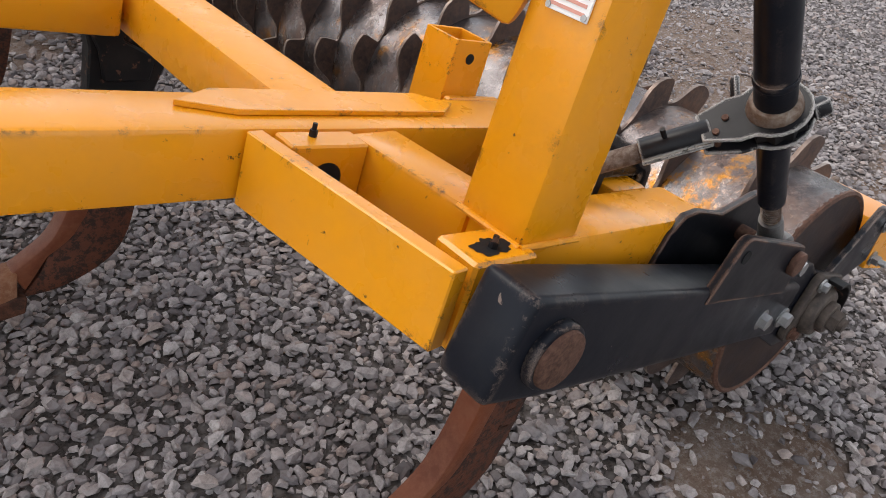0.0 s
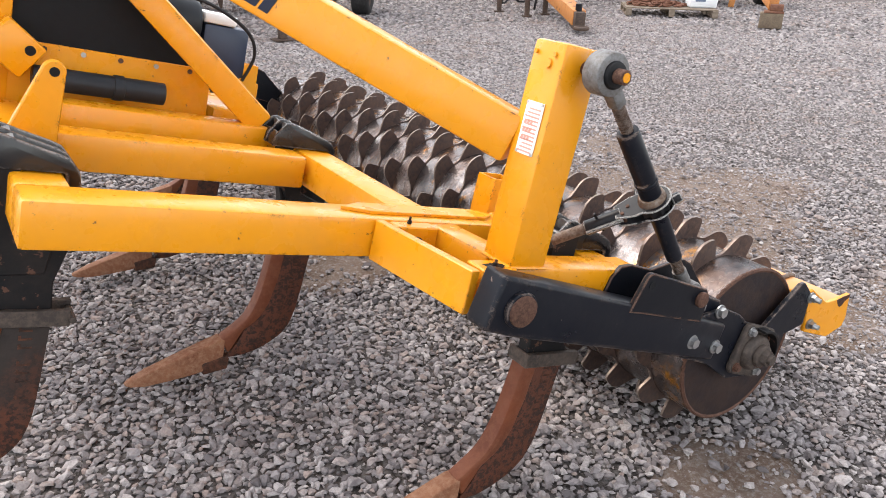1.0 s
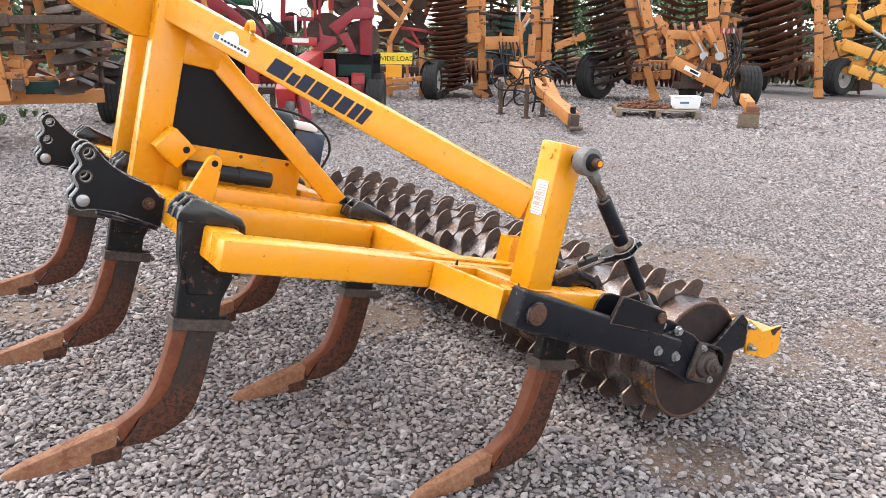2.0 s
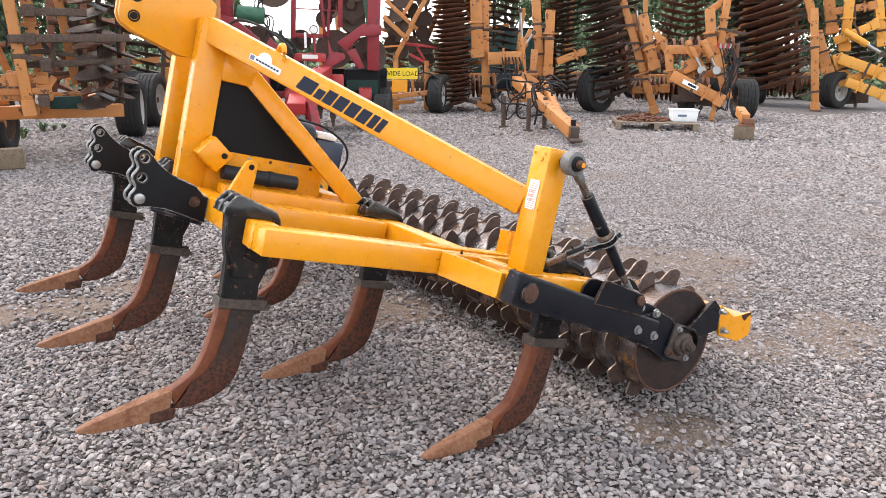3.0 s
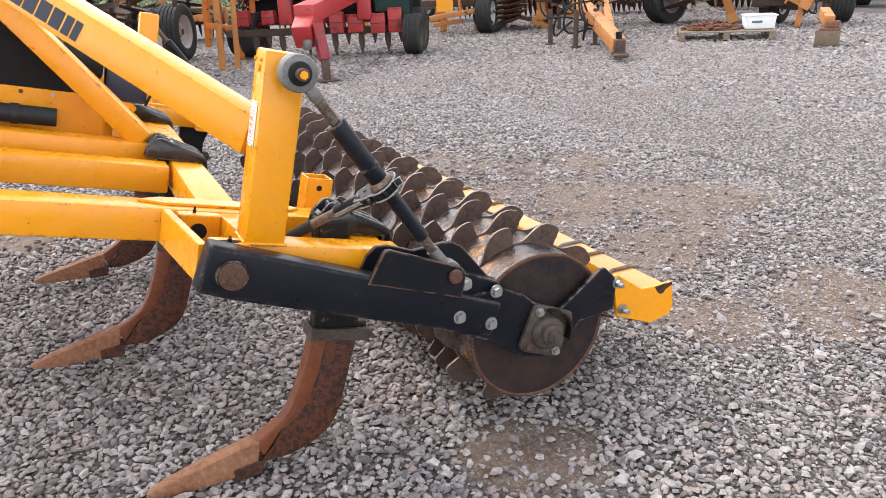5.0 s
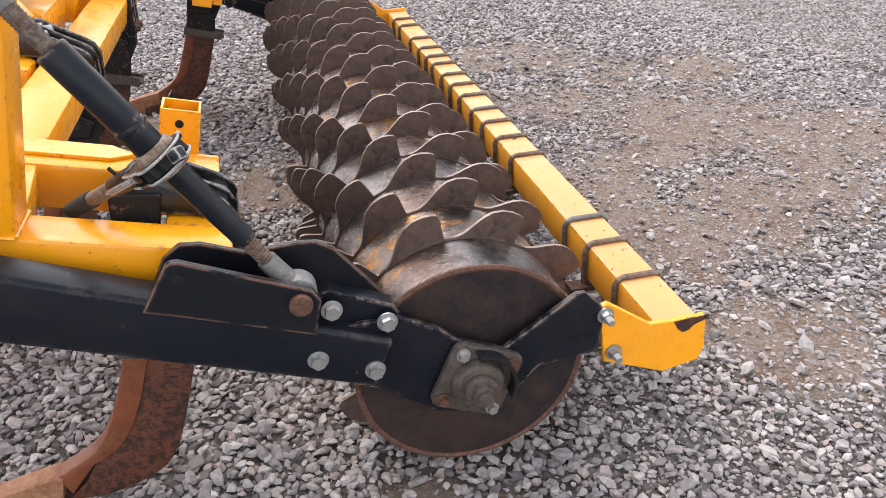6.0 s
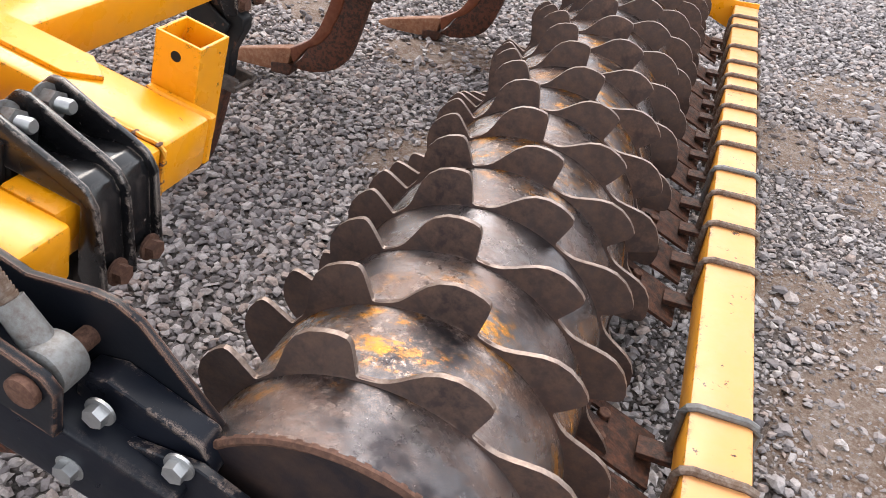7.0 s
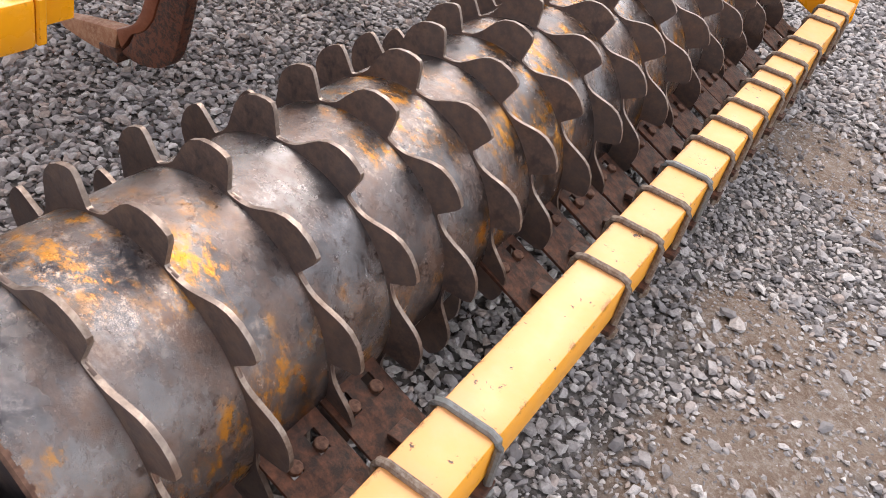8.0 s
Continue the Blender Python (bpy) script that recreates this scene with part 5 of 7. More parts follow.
def bars(th, material, rows, name="frame_bar", over=2.9):
    """Box-section bars: u0, w0 to u1, w1 across the broad side, thickness, depth; tall ones run on above."""
    for u0, w0, u1, w1, wd, v in rows:
        a, b = Vector((u0, v, w0)), Vector((u1, v, w1))
        if (b - a).length < 0.05:
            b = a + Vector((0, 0, 0.12))
        d = (b - a).normalized()
        if a.z > over:
            a = a - d * 0.7
        if b.z > over:
            b = b + d * 0.7
        wd *= 0.88
        part(name, beam(a, b, wd * 0.8, wd, min(0.014, wd * 0.08), (0, -1, 0.02), 2), material, th)
        side = d.cross(Vector((0, -1, 0.02))).normalized()
        if wd > 0.15 and material in (ORANGE, AMBER) and (b - a).length > 0.9:
            # iron clamps with short arms, gusset at one end
            for f_ in ((0.3, 0.75) if (b - a).length > 1.8 else (0.5,)):
                q = a + (b - a) * (f_ + random.uniform(-0.08, 0.08))
                part("clamp", beam(q - d * 0.028, q + d * 0.028, wd * 1.02, wd * 1.14, 0.006, (0, -1, 0.02), 1), DARKIRON, th)
                if random.random() < 0.85:
                    sgn = random.choice((-1, 1))
                    part("clamp_arm", beam(q - Vector((0, wd * 0.45, 0)), q + side * sgn * random.uniform(0.25, 0.5) - Vector((0, wd * 0.6, 0.08)), 0.04, 0.055, 0.004), DARKIRON, th)
            part("gusset", beam(b - d * 0.22, b - d * 0.02, wd * 0.95, wd * 1.25, 0.006, (0, -1, 0.02), 1), material, th)
        # bolted flange and stiffener that break the plain bar
        if wd > 0.17 and (b - a).length > 0.7:
            q = a + (b - a) * random.uniform(0.25, 0.75)
            part("flange", beam(q - d * 0.02, q + d * 0.02, wd * 1.25, wd * 1.3, 0.006, (0, -1, 0.02), 1), material, th)
            for s in (-0.3, 0.3):
                p = q + side * wd * s - Vector((0, wd * 0.4, 0)) + d * 0.06
                part("bolt", rod(p, p - Vector((0, 0.03, 0)), 0.022, seg=6), DARKIRON, th)


def dish(notched=False):
    """A concave disc of unit radius about the z axis, with a bevelled and, if wanted, scalloped rim."""
    bm = bmesh.new()
    n = 32
    prof_ = [(0.16, 0.0), (0.5, 0.045), (0.8, 0.12), (1.0, 0.20)]
    def radius(r, i):
        return r * (0.90 if notched and r == 1.0 and i % 4 in (0, 1) else 1.0)
    rows_ = []
    for off in (0.0, 0.03):
        rows_.append([[bm.verts.new((radius(r, i) * math.cos(2 * math.pi * i / n), radius(r, i) * math.sin(2 * math.pi * i / n), z + off * (1 if r < 1 else 0.4))) for i in range(n)] for r, z in prof_])
    for rows2 in rows_:
        for a, b in zip(rows2, rows2[1:]):
            for i in range(n):
                bm.faces.new((a[i], a[(i + 1) % n], b[(i + 1) % n], b[i]))
    for i in range(n):
        bm.faces.new((rows_[0][-1][i], rows_[0][-1][(i + 1) % n], rows_[1][-1][(i + 1) % n], rows_[1][-1][i]))
    bm.faces.new(rows_[0][0])
    bm.faces.new(rows_[1][0])
    clean(bm)
    return bm


DISH, DISHN = mesh_of("disc", dish(), DISCRUST), mesh_of("disc", dish(True), DISCRUST)
DISHDARK = mesh_of("disc", dish(), DARKIRON)
DISHBROWN = mesh_of("disc", dish(True), BROWN)
for me in (DISH, DISHN, DISHDARK, DISHBROWN):
    me.polygons.foreach_set("use_smooth", [True] * len(me.polygons))
    me.set_sharp_from_angle(angle=radians(40))


def gang(th, a, b, r, count, me=None, tilt=8, lean=0.0, axle=0.04):
    """A folded gang: an axle from a to b with a row of concave discs, each turned a little off the axle."""
    a, b = Vector(a), Vector(b)
    part("gang_axle", rod(a, b, axle, seg=10), DARKIRON, th)
    q = (b - a).to_track_quat("Z", "Y").to_matrix().to_4x4()
    for k in range(count):
        p = a + (b - a) * ((k + 0.5) / count)
        m = Matrix.Translation(p) @ Matrix.Rotation(radians(lean), 4, "Y") @ q @ Matrix.Rotation(radians(tilt + random.uniform(-3, 3)), 4, "X") @ Matrix.Rotation(random.uniform(0, 6.28), 4, "Z") @ Matrix.Scale(r * random.uniform(0.95, 1.03), 4)
        shared("disc", me or DISH, th, m)


def lathe(profile, n, lug=0.0):
    """Turns an (r, y) profile about the y axis; lug: depth of the cross grooves on the outer rows."""
    bm = bmesh.new()
    top = max(r for r, _ in profile)
    rows_ = [[bm.verts.new(((r - (lug if r > top * 0.97 and (i + (1 if y > 0 else 0)) % 4 < 1 else 0)) * math.cos(2 * math.pi * i / n), y, (r - (lug if r > top * 0.97 and (i + (1 if y > 0 else 0)) % 4 < 1 else 0)) * math.sin(2 * math.pi * i / n))) for i in range(n)] for r, y in profile]
    for a, b in zip(rows_, rows_[1:]):
        for i in range(n):
            bm.faces.new((a[i], a[(i + 1) % n], b[(i + 1) % n], b[i]))
    return clean(bm)


def wheel(th, u, v, w, r, width, turn=0.0, rim_mat=None, face=-1):
    """A wheel with a ribbed tyre and a dished rim; turn: degrees about the upright axis (0 shows its side)."""
    h = width / 2
    tp = [(0.58 * r, -h * 0.82), (0.70 * r, -h * 0.98), (0.86 * r, -h), (0.965 * r, -h * 0.90)]
    for k in range(5):
        y0 = -h * 0.82 + k * h * 0.34
        tp += [(r, y0), (r, y0 + h * 0.26), (0.972 * r, y0 + h * 0.275), (0.972 * r, y0 + h * 0.325)]
    tp += [(0.965 * r, h * 0.90), (0.86 * r, h), (0.70 * r, h * 0.98), (0.58 * r, h * 0.82)]
    rp_ = [(0.60 * r, -h * 0.86), (0.57 * r, -h * 0.80), (0.53 * r, -h * 0.45), (0.40 * r, -h * 0.25), (0.20 * r, -h * 0.30), (0.18 * r, -h * 0.55), (0.0005, -h * 0.56)]
    m = Matrix.Translation((u, v, w)) @ Matrix.Rotation(radians(turn), 4, "Z")
    hub = part("wheel", rod((0, -h * 0.62, 0), (0, h * 0.7, 0), 0.11 * r, seg=12), DARKIRON, th, "", m)
    part("tyre", lathe(tp, 72, 0.02 * r), TYRE, hub, "worn black rubber tyre", m)
    part("rim", lathe(rp_, 36), rim_mat or RIM, hub, "", m)
    part("rim", lathe([(r_, -y_) for r_, y_ in rp_], 36), rim_mat or RIM, hub, "", m)
    return hub


def hose(th, pts, r=0.016, name="hydraulic_hose"):
    part(name, tube(spline(pts, 6), r, 7), RUBBER, th)


def ram(th, a, b, r=0.05, material=None):
    """A hydraulic ram: painted barrel, bright rod, eyes."""
    a, b = Vector(a), Vector(b)
    mid = a + (b - a) * 0.6
    part("ram_barrel", rod(a, mid, r, seg=16, bev=0.006), material or ORANGE, th)
    part("ram_rod", rod(mid, b, r * 0.5, seg=12), ZINC, th)
    part("ram_eye", rod(b - Vector((0, r, 0)), b + Vector((0, r, 0)), r * 0.9, seg=14), DARKIRON, th)


# orange disc harrow behind the tower, its wing folded up
harrow_a = machine("disc_harrow", 0.87, 10.04, "folded orange disc harrow with peeling paint and rusty discs", "disc harrow")
bars(harrow_a, ORANGE, [
    (-0.58, 2.51, -0.47, 0.63, 0.19, 0),
    (-0.41, 2.54, -0.27, 0.81, 0.21, 0.25),
    (-0.04, 2.51, 0.11, 1.01, 0.16, 0.5),
    (-1.42, 1.08, -0.48, 1.1, 0.2, 0.1),
    (-0.69, 1.16, -0.25, 1.08, 0.16, 0.2),
    (-1.46, 0.89, -0.45, 0.87, 0.13, 0.15),
    (-0.36, 0.81, -0.15, 1.12, 0.12, 0.3),
    (-0.87, 1.91, -0.68, 1.2, 0.12, 0.3),
    (-0.25, 0.88, 0.17, 0.89, 0.08, 0.5)], over=2.3)
bars(harrow_a, DARKIRON, [
    (-0.45, 1.93, 0.31, 1.93, 0.13, -0.1),
    (-0.61, 1.6, 0.79, 1.63, 0.14, -0.12),
    (-0.45, 1.28, 0.81, 1.33, 0.12, 0.1),
    (-0.7, 2.25, 0.35, 2.26, 0.2, -0.1),
    (-0.16, 1.31, -0.08, 1.63, 0.1, 0.1),
    (0.12, 1.07, 0.73, 1.14, 0.1, 0.3),
    (-0.24, 1.56, -0.07, 1.26, 0.08, 0.4),
    (0.18, 1.93, 0.21, 0.86, 0.12, 0.6),
    (-0.15, 1.82, 0.3, 1.78, 0.09, 0.6),
    (-0.22, 1.14, 0.2, 1.17, 0.08, 0.6)], over=2.3)
bars(harrow_a, ORANGE, [
    (-0.87, 2.43, -0.85, 0.95, 0.162, 0.1),
    (-1.01, 1.33, -1.03, 0.58, 0.198, -0.1),
    (-1.72, 1.12, -0.96, 1.1, 0.216, -0.2),
    (-0.87, 0.95, -0.25, 0.95, 0.117, 0.1),
    (-1.92, 0.44, -1.15, 0.37, 0.198, 0.1),
    (-1.3, 2.32, -1.15, 1.55, 0.126, 0.2),
    (-1.03, 2.38, -1.02, 1.75, 0.117, 0.3),
    (-1.75, 1.38, -1.12, 1.26, 0.09, 0.2),
    (-1.52, 0.93, -1.5, 0.37, 0.162, 0.2)], over=2.3)
bars(harrow_a, DARKIRON, [
    (-1.46, 1.52, -0.83, 1.51, 0.126, -0.15)], over=2.3)
for k in range(9):
    w = 0.80 + 0.19 * k
    for s, u in ((-1, 0.34), (1, 0.60)):
        q = Matrix.Translation((u + random.uniform(-0.04, 0.04), 0.30 + 0.1 * s, w + 0.05 * s)) @ Matrix.Rotation(radians(16 * s + random.uniform(-6, 6)), 4, "Y") @ Matrix.Rotation(radians(random.uniform(4, 16)), 4, "X") @ Matrix.Scale(0.27, 4)
        shared("disc", DISH if (k + s) % 3 else DISHBROWN, harrow_a, q)
    if k % 2 == 0:
        part("scraper", beam((0.28, 0.1, w + 0.16), (0.55, 0.0, w + 0.03), 0.012, 0.05, 0.002), GREYIRON, harrow_a)
part("gang_axle", rod((0.40, 0.35, 0.70), (0.52, 0.35, 2.9), 0.04, seg=10), DARKIRON, harrow_a)
part("gang_axle", rod((0.66, 0.45, 0.75), (0.74, 0.45, 2.9), 0.035, seg=10), DARKIRON, harrow_a)
for u, w in ((-0.47, 1.60), (-0.33, 1.28), (-0.40, 0.84), (-0.45, 1.94)):
    part("clamp_plate", box(u + 0.04, u + 0.17, -0.20, 0.18, w - 0.075, w + 0.075, 0.02), DARKIRON, harrow_a)
    for k in (-1, 1):
        part("clamp_nut", rod((u + 0.105 + 0.04 * k, -0.22, w + 0.035), (u + 0.105 + 0.04 * k, -0.195, w + 0.035), 0.02, seg=6), DARKIRON, harrow_a)
part("name_strip", beam((-0.872, -0.004, 2.02), (-0.850, -0.004, 1.70), 0.006, 0.10, 0.001, (0, -1, 0.02), 1), PALESTRIP, harrow_a, "pale strip with red print")
for k in range(5):
    part("strip_print", box(-0.905 + 0.004 * k, -0.838 + 0.004 * k, -0.014, -0.008, 1.965 - 0.060 * k, 2.000 - 0.060 * k, 0.001, 1), REDINK, harrow_a)
part("tool_box", box(-0.24, 0.15, 0.3, 0.5, 0.70, 0.86, 0.01), DKGREEN, harrow_a)
part("lower_frame", beam((-1.9, 0.9, 0.62), (0.7, 0.9, 0.62), 0.16, 0.18, 0.012), ORANGE, harrow_a)
part("lower_frame", beam((-0.45, 0.15, 0.72), (-0.45, 0.95, 0.64), 0.14, 0.14, 0.012), ORANGE, harrow_a)
wheel(harrow_a, -0.95, 1.5, 0.42, 0.42, 0.36, 76, DARKIRON)
wheel(harrow_a, 0.95, 3.0, 0.50, 0.50, 0.42, 78)
wheel(harrow_a, 1.45, 4.6, 0.50, 0.50, 0.42, 66)
part("wheel_axle", beam((-0.9, 1.45, 0.42), (-0.9, 0.9, 0.60), 0.12, 0.12, 0.01), ORANGE, harrow_a)
part("rear_frame", beam((-0.2, 0.9, 0.66), (0.9, 4.6, 0.66), 0.14, 0.16, 0.012), ORANGE, harrow_a)
part("wheel_axle", beam((0.6, 3.0, 0.56), (0.95, 3.0, 0.50), 0.10, 0.10, 0.01), ORANGE, harrow_a)
part("wheel_axle", beam((0.9, 4.6, 0.62), (1.45, 4.6, 0.50), 0.10, 0.10, 0.01), ORANGE, harrow_a)
bars(harrow_a, BROWN, [(0.2, 0.7, 0.35, 2.4, 0.12, 1.2), (-0.6, 0.9, 0.6, 1.3, 0.12, 1.4), (-0.2, 0.6, -0.1, 2.2, 0.14, 1.6), (0.5, 0.7, 0.9, 1.7, 0.10, 1.8), (-0.9, 1.5, 0.7, 1.7, 0.10, 1.8)])
gang(harrow_a, (-0.2, 2.0, 0.8), (0.5, 2.0, 2.6), 0.34, 9, DISHBROWN, 9)
gang(harrow_a, (0.75, 2.6, 0.7), (0.95, 2.6, 2.4), 0.34, 9, DISHDARK, 9)
hose(harrow_a, [(-1.0, 0.1, 2.1), (-0.75, 0.0, 1.9), (-0.62, 0.0, 1.7), (-0.66, 0.05, 1.45)], 0.012)
hose(harrow_a, [(-1.6, 0.1, 1.75), (-1.25, 0.0, 1.80), (-1.05, 0.0, 1.6), (-1.0, 0.05, 1.5)], 0.012)

# raised wing with a knobbly tyre
wing = machine("folded_wing", 2.72, 12.0, "folded orange implement wing carrying a raised knobbly tyre", "implement wing")
wheel(wing, -0.04, 0.0, 2.45, 0.70, 0.42, 82, DARKIRON)
for k in range(30):
    a = 2 * math.pi * k / 30
    for e in (-1, 1):
        p = Vector((-0.04, 0.0, 2.45)) + Matrix.Rotation(radians(82), 3, "Z") @ Vector((0.70 * math.cos(a), 0.11 * e, 0.70 * math.sin(a)))
        q = Vector((-0.04, 0.0, 2.45)) + Matrix.Rotation(radians(82), 3, "Z") @ Vector((0.73 * math.cos(a), 0.13 * e, 0.73 * math.sin(a)))
        part("tyre_knob", rod(p, q, 0.035, 0.028, seg=6), TYRE, wing)
bars(wing, ORANGE, [(0.42, 0.0, 0.52, 3.0, 0.14, 0.3), (0.66, 0.0, 0.80, 3.0, 0.12, 0.4), (-0.1, 1.6, 0.7, 1.65, 0.12, 0.35), (0.0, 2.45, 0.5, 2.45, 0.12, 0.3), (0.40, 1.0, 0.78, 1.9, 0.10, 0.3)])
bars(wing, DARKIRON, [(-0.3, 1.2, 0.8, 1.25, 0.10, 0.5), (-0.2, 1.0, -0.1, 1.75, 0.10, 0.5)])
hose(wing, [(-0.3, 0.2, 1.6), (-0.05, 0.1, 1.3), (0.2, 0.1, 1.45), (0.35, 0.2, 1.15)], 0.016)

# bright orange spring-tine wing standing folded beside the raised tyre
BRIGHTORANGE = painted("bright_orange_paint", (0.60, 0.165, 0.016), chip=(0.10, 0.045, 0.025), amount=0.60, rough=0.5, dirt=0.3, dust=(0.26, 0.12, 0.05), grain=7.0)
tined = machine("tine_wing", 3.78, 13.6, "folded bright orange spring-tine wing with tangled cables", "implement wing")
for u0, w0, u1, w1, wd, v in ((-0.52, 0.25, -0.36, 3.2, 0.13, 0.0), (-0.30, 0.30, -0.18, 3.2, 0.11, 0.15), (0.28, 0.35, 0.44, 2.5, 0.12, 0.1), (-0.5, 0.62, 0.5, 0.44, 0.13, -0.05), (-0.5, 1.22, 0.46, 1.02, 0.10, 0.05), (-0.42, 1.95, 0.42, 1.80, 0.10, 0.05), (-0.42, 0.95, 0.34, 1.9, 0.09, 0.12), (-0.34, 2.5, 0.44, 2.42, 0.09, 0.1), (0.05, 0.0, 0.02, 0.6, 0.12, 0.0)):
    part("frame_bar", beam((u0, v, w0), (u1, v, w1), wd * 0.8, wd, 0.008, (0, -1, 0.02), 2), BRIGHTORANGE, tined)
for k in range(9):
    w = 0.72 + 0.20 * k
    part("spring_tine", tube(spline([(-0.10 + 0.02 * k, -0.12, w), (0.10, -0.22, w + 0.10), (0.24, -0.24, w - 0.02), (0.16, -0.22, w - 0.16), (0.30, -0.20, w - 0.24)], 5), 0.016, 6), BRIGHTORANGE if k % 3 else DARKIRON, tined)
for k in range(9):
    w = 0.72 + 0.20 * k
    part("tine_clamp", box(-0.40, -0.30, -0.13, 0.0, w - 0.03, w + 0.03, 0.005, 1), DARKIRON, tined)
for k in range(5):
    hose(tined, [(-0.34 + 0.03 * k, -0.16, 1.65), (-0.12 + 0.05 * k, -0.26, 1.15 - 0.06 * k), (0.14, -0.28, 0.82 + 0.07 * k), (0.34 - 0.04 * k, -0.22, 1.10 + 0.08 * k)], 0.013)
wheel(tined, 0.02, 0.55, 0.36, 0.36, 0.28, 70)

# foot of another orange machine and its timber block
prop = machine("implement_stand", -0.06, 11.0, "orange steel stand leg of a parked implement", "stand leg")
bars(prop, ORANGE, [(-0.02, 0.0, -0.10, 0.85, 0.13, 0), (-0.30, 0.72, 0.30, 0.76, 0.10, 0.1)])
tb = machine("timber_block", 0.02, 10.05, "weathered brown timber block lying on gravel", "timber", "")
part("sleeper", box(-0.62, 0.24, -0.11, 0.11, 0.0, 0.25, 0.012), OLDWOOD, tb)
part("split_end", box(0.236, 0.256, -0.09, 0.06, 0.03, 0.22, 0.006), PALEWOOD, tb)

# red cultivator
red = machine("red_cultivator", 5.9, 12.3, "large folded red cultivator with dark discs and green panels", "cultivator")


def red_plate(name, pts, v0=0.0, v1=0.09, material=None):
    part(name, plate(pts, v0, v1, 0.008, 2), material or RED, red)


red_plate("upright", [(0.47, 3.2), (0.75, 3.2), (0.66, 1.10), (0.45, 1.11)], 0.02, 0.26)
red_plate("arm_plate", [(-0.11, 1.61), (0.38, 1.95), (0.72, 1.93), (0.71, 1.75), (0.33, 1.72), (0.05, 1.45)], -0.08, 0.015)
red_plate("link_plate", [(0.05, 1.45), (0.23, 1.51), (0.39, 1.16), (0.28, 1.13)], -0.05, 0.03)
red_plate("star_plate", [(-0.28, 1.67), (-0.20, 1.44), (0.01, 1.42), (0.04, 1.32), (-0.40, 1.05), (-0.43, 1.16), (-0.27, 1.35)], -0.04, 0.03)
red_plate("cross_beam", [(-1.04, 1.40), (-0.49, 1.41), (-0.32, 1.40), (-0.33, 1.25), (-1.05, 1.28)], -0.06, 0.12, REDBOX)
red_plate("upright", [(-2.17, 3.2), (-1.93, 3.2), (-1.99, 1.98), (-2.20, 2.0)], 0.02, 0.24)
red_plate("arm_plate", [(-2.44, 2.14), (-1.95, 2.01), (-1.51, 1.65), (-1.63, 1.46), (-1.89, 1.78), (-2.48, 1.82)], -0.08, 0.015)
red_plate("link_plate", [(-1.92, 1.14), (-1.96, 1.24), (-1.71, 1.66), (-1.60, 1.56)], -0.05, 0.03)
red_plate("star_plate", [(-1.53, 1.35), (-1.33, 1.68), (-1.20, 1.55), (-1.25, 1.11), (-1.44, 1.16)], -0.04, 0.03)
bars(red, RED, [(-0.86, 3.0, -0.93, 1.68, 0.13, 0.25), (-0.01, 3.0, -0.05, 1.88, 0.13, 0.25), (-0.97, 1.73, -0.37, 1.72, 0.11, 0.25), (-2.0, 2.62, 0.6, 2.58, 0.12, 0.4), (-0.92, 2.22, 0.03, 2.18, 0.03, 0.35)], "inner_bar")
for (u0, w1), (u1, w0) in (((-0.74, 0.75), (-0.50, 0.42)), ((-0.43, 0.70), (-0.15, 0.42)), ((-0.03, 0.70), (0.23, 0.39)), ((0.28, 0.78), (0.52, 0.39)), ((-1.91, 0.82), (-1.69, 0.62)), ((-2.38, 0.84), (-2.14, 0.60)), ((-1.10, 0.76), (-0.84, 0.42))):
    box_ob = part("clamp_box", box(u0, u1, -0.16, 0.12, w0, w1, 0.02), REDBOX, red, "red clamp box with a toothed edge")
    n = 5
    for k in range(n):
        du = (u1 - u0) / n
        part("edge_tooth", box(u0 + du * k + 0.008, u0 + du * (k + 1) - 0.008, -0.175, -0.13, w1 - 0.03, w1 + 0.015, 0.004, 1), REDBOX, box_ob)
        part("edge_tooth", box(u0 + du * k + 0.008, u0 + du * (k + 1) - 0.008, -0.175, -0.13, w0 - 0.015, w0 + 0.03, 0.004, 1), REDBOX, box_ob)
    part("box_seam", box(u0, u1, -0.166, -0.158, (w0 + w1) / 2 - 0.008, (w0 + w1) / 2 + 0.008, 0, 1), DARKIRON, box_ob)
part("ram_box", box(-0.24, 0.0, -0.22, -0.02, 0.61, 1.03, 0.03, 3), REDBOX, red)
part("ram_box", box(-1.60, -1.36, -0.22, -0.02, 0.58, 1.02, 0.03, 3), REDBOX, red)
part("tool_bar", beam((-2.6, 0.10, 0.46), (0.85, 0.10, 0.42), 0.14, 0.12, 0.01), DARKIRON, red)
part("tool_bar", beam((-2.6, 0.55, 0.62), (0.85, 0.55, 0.60), 0.14, 0.14, 0.01), RED, red)
# black bars that fill in the lower rear of the frame
part("rear_bar", beam((-2.6, 0.50, 1.05), (0.85, 0.50, 1.05), 0.12, 0.14, 0.01), MESHBLACK, red)
part("rear_bar", beam((-2.4, 0.70, 0.85), (0.85, 0.70, 0.85), 0.30, 0.50, 0.02), MESHBLACK, red)
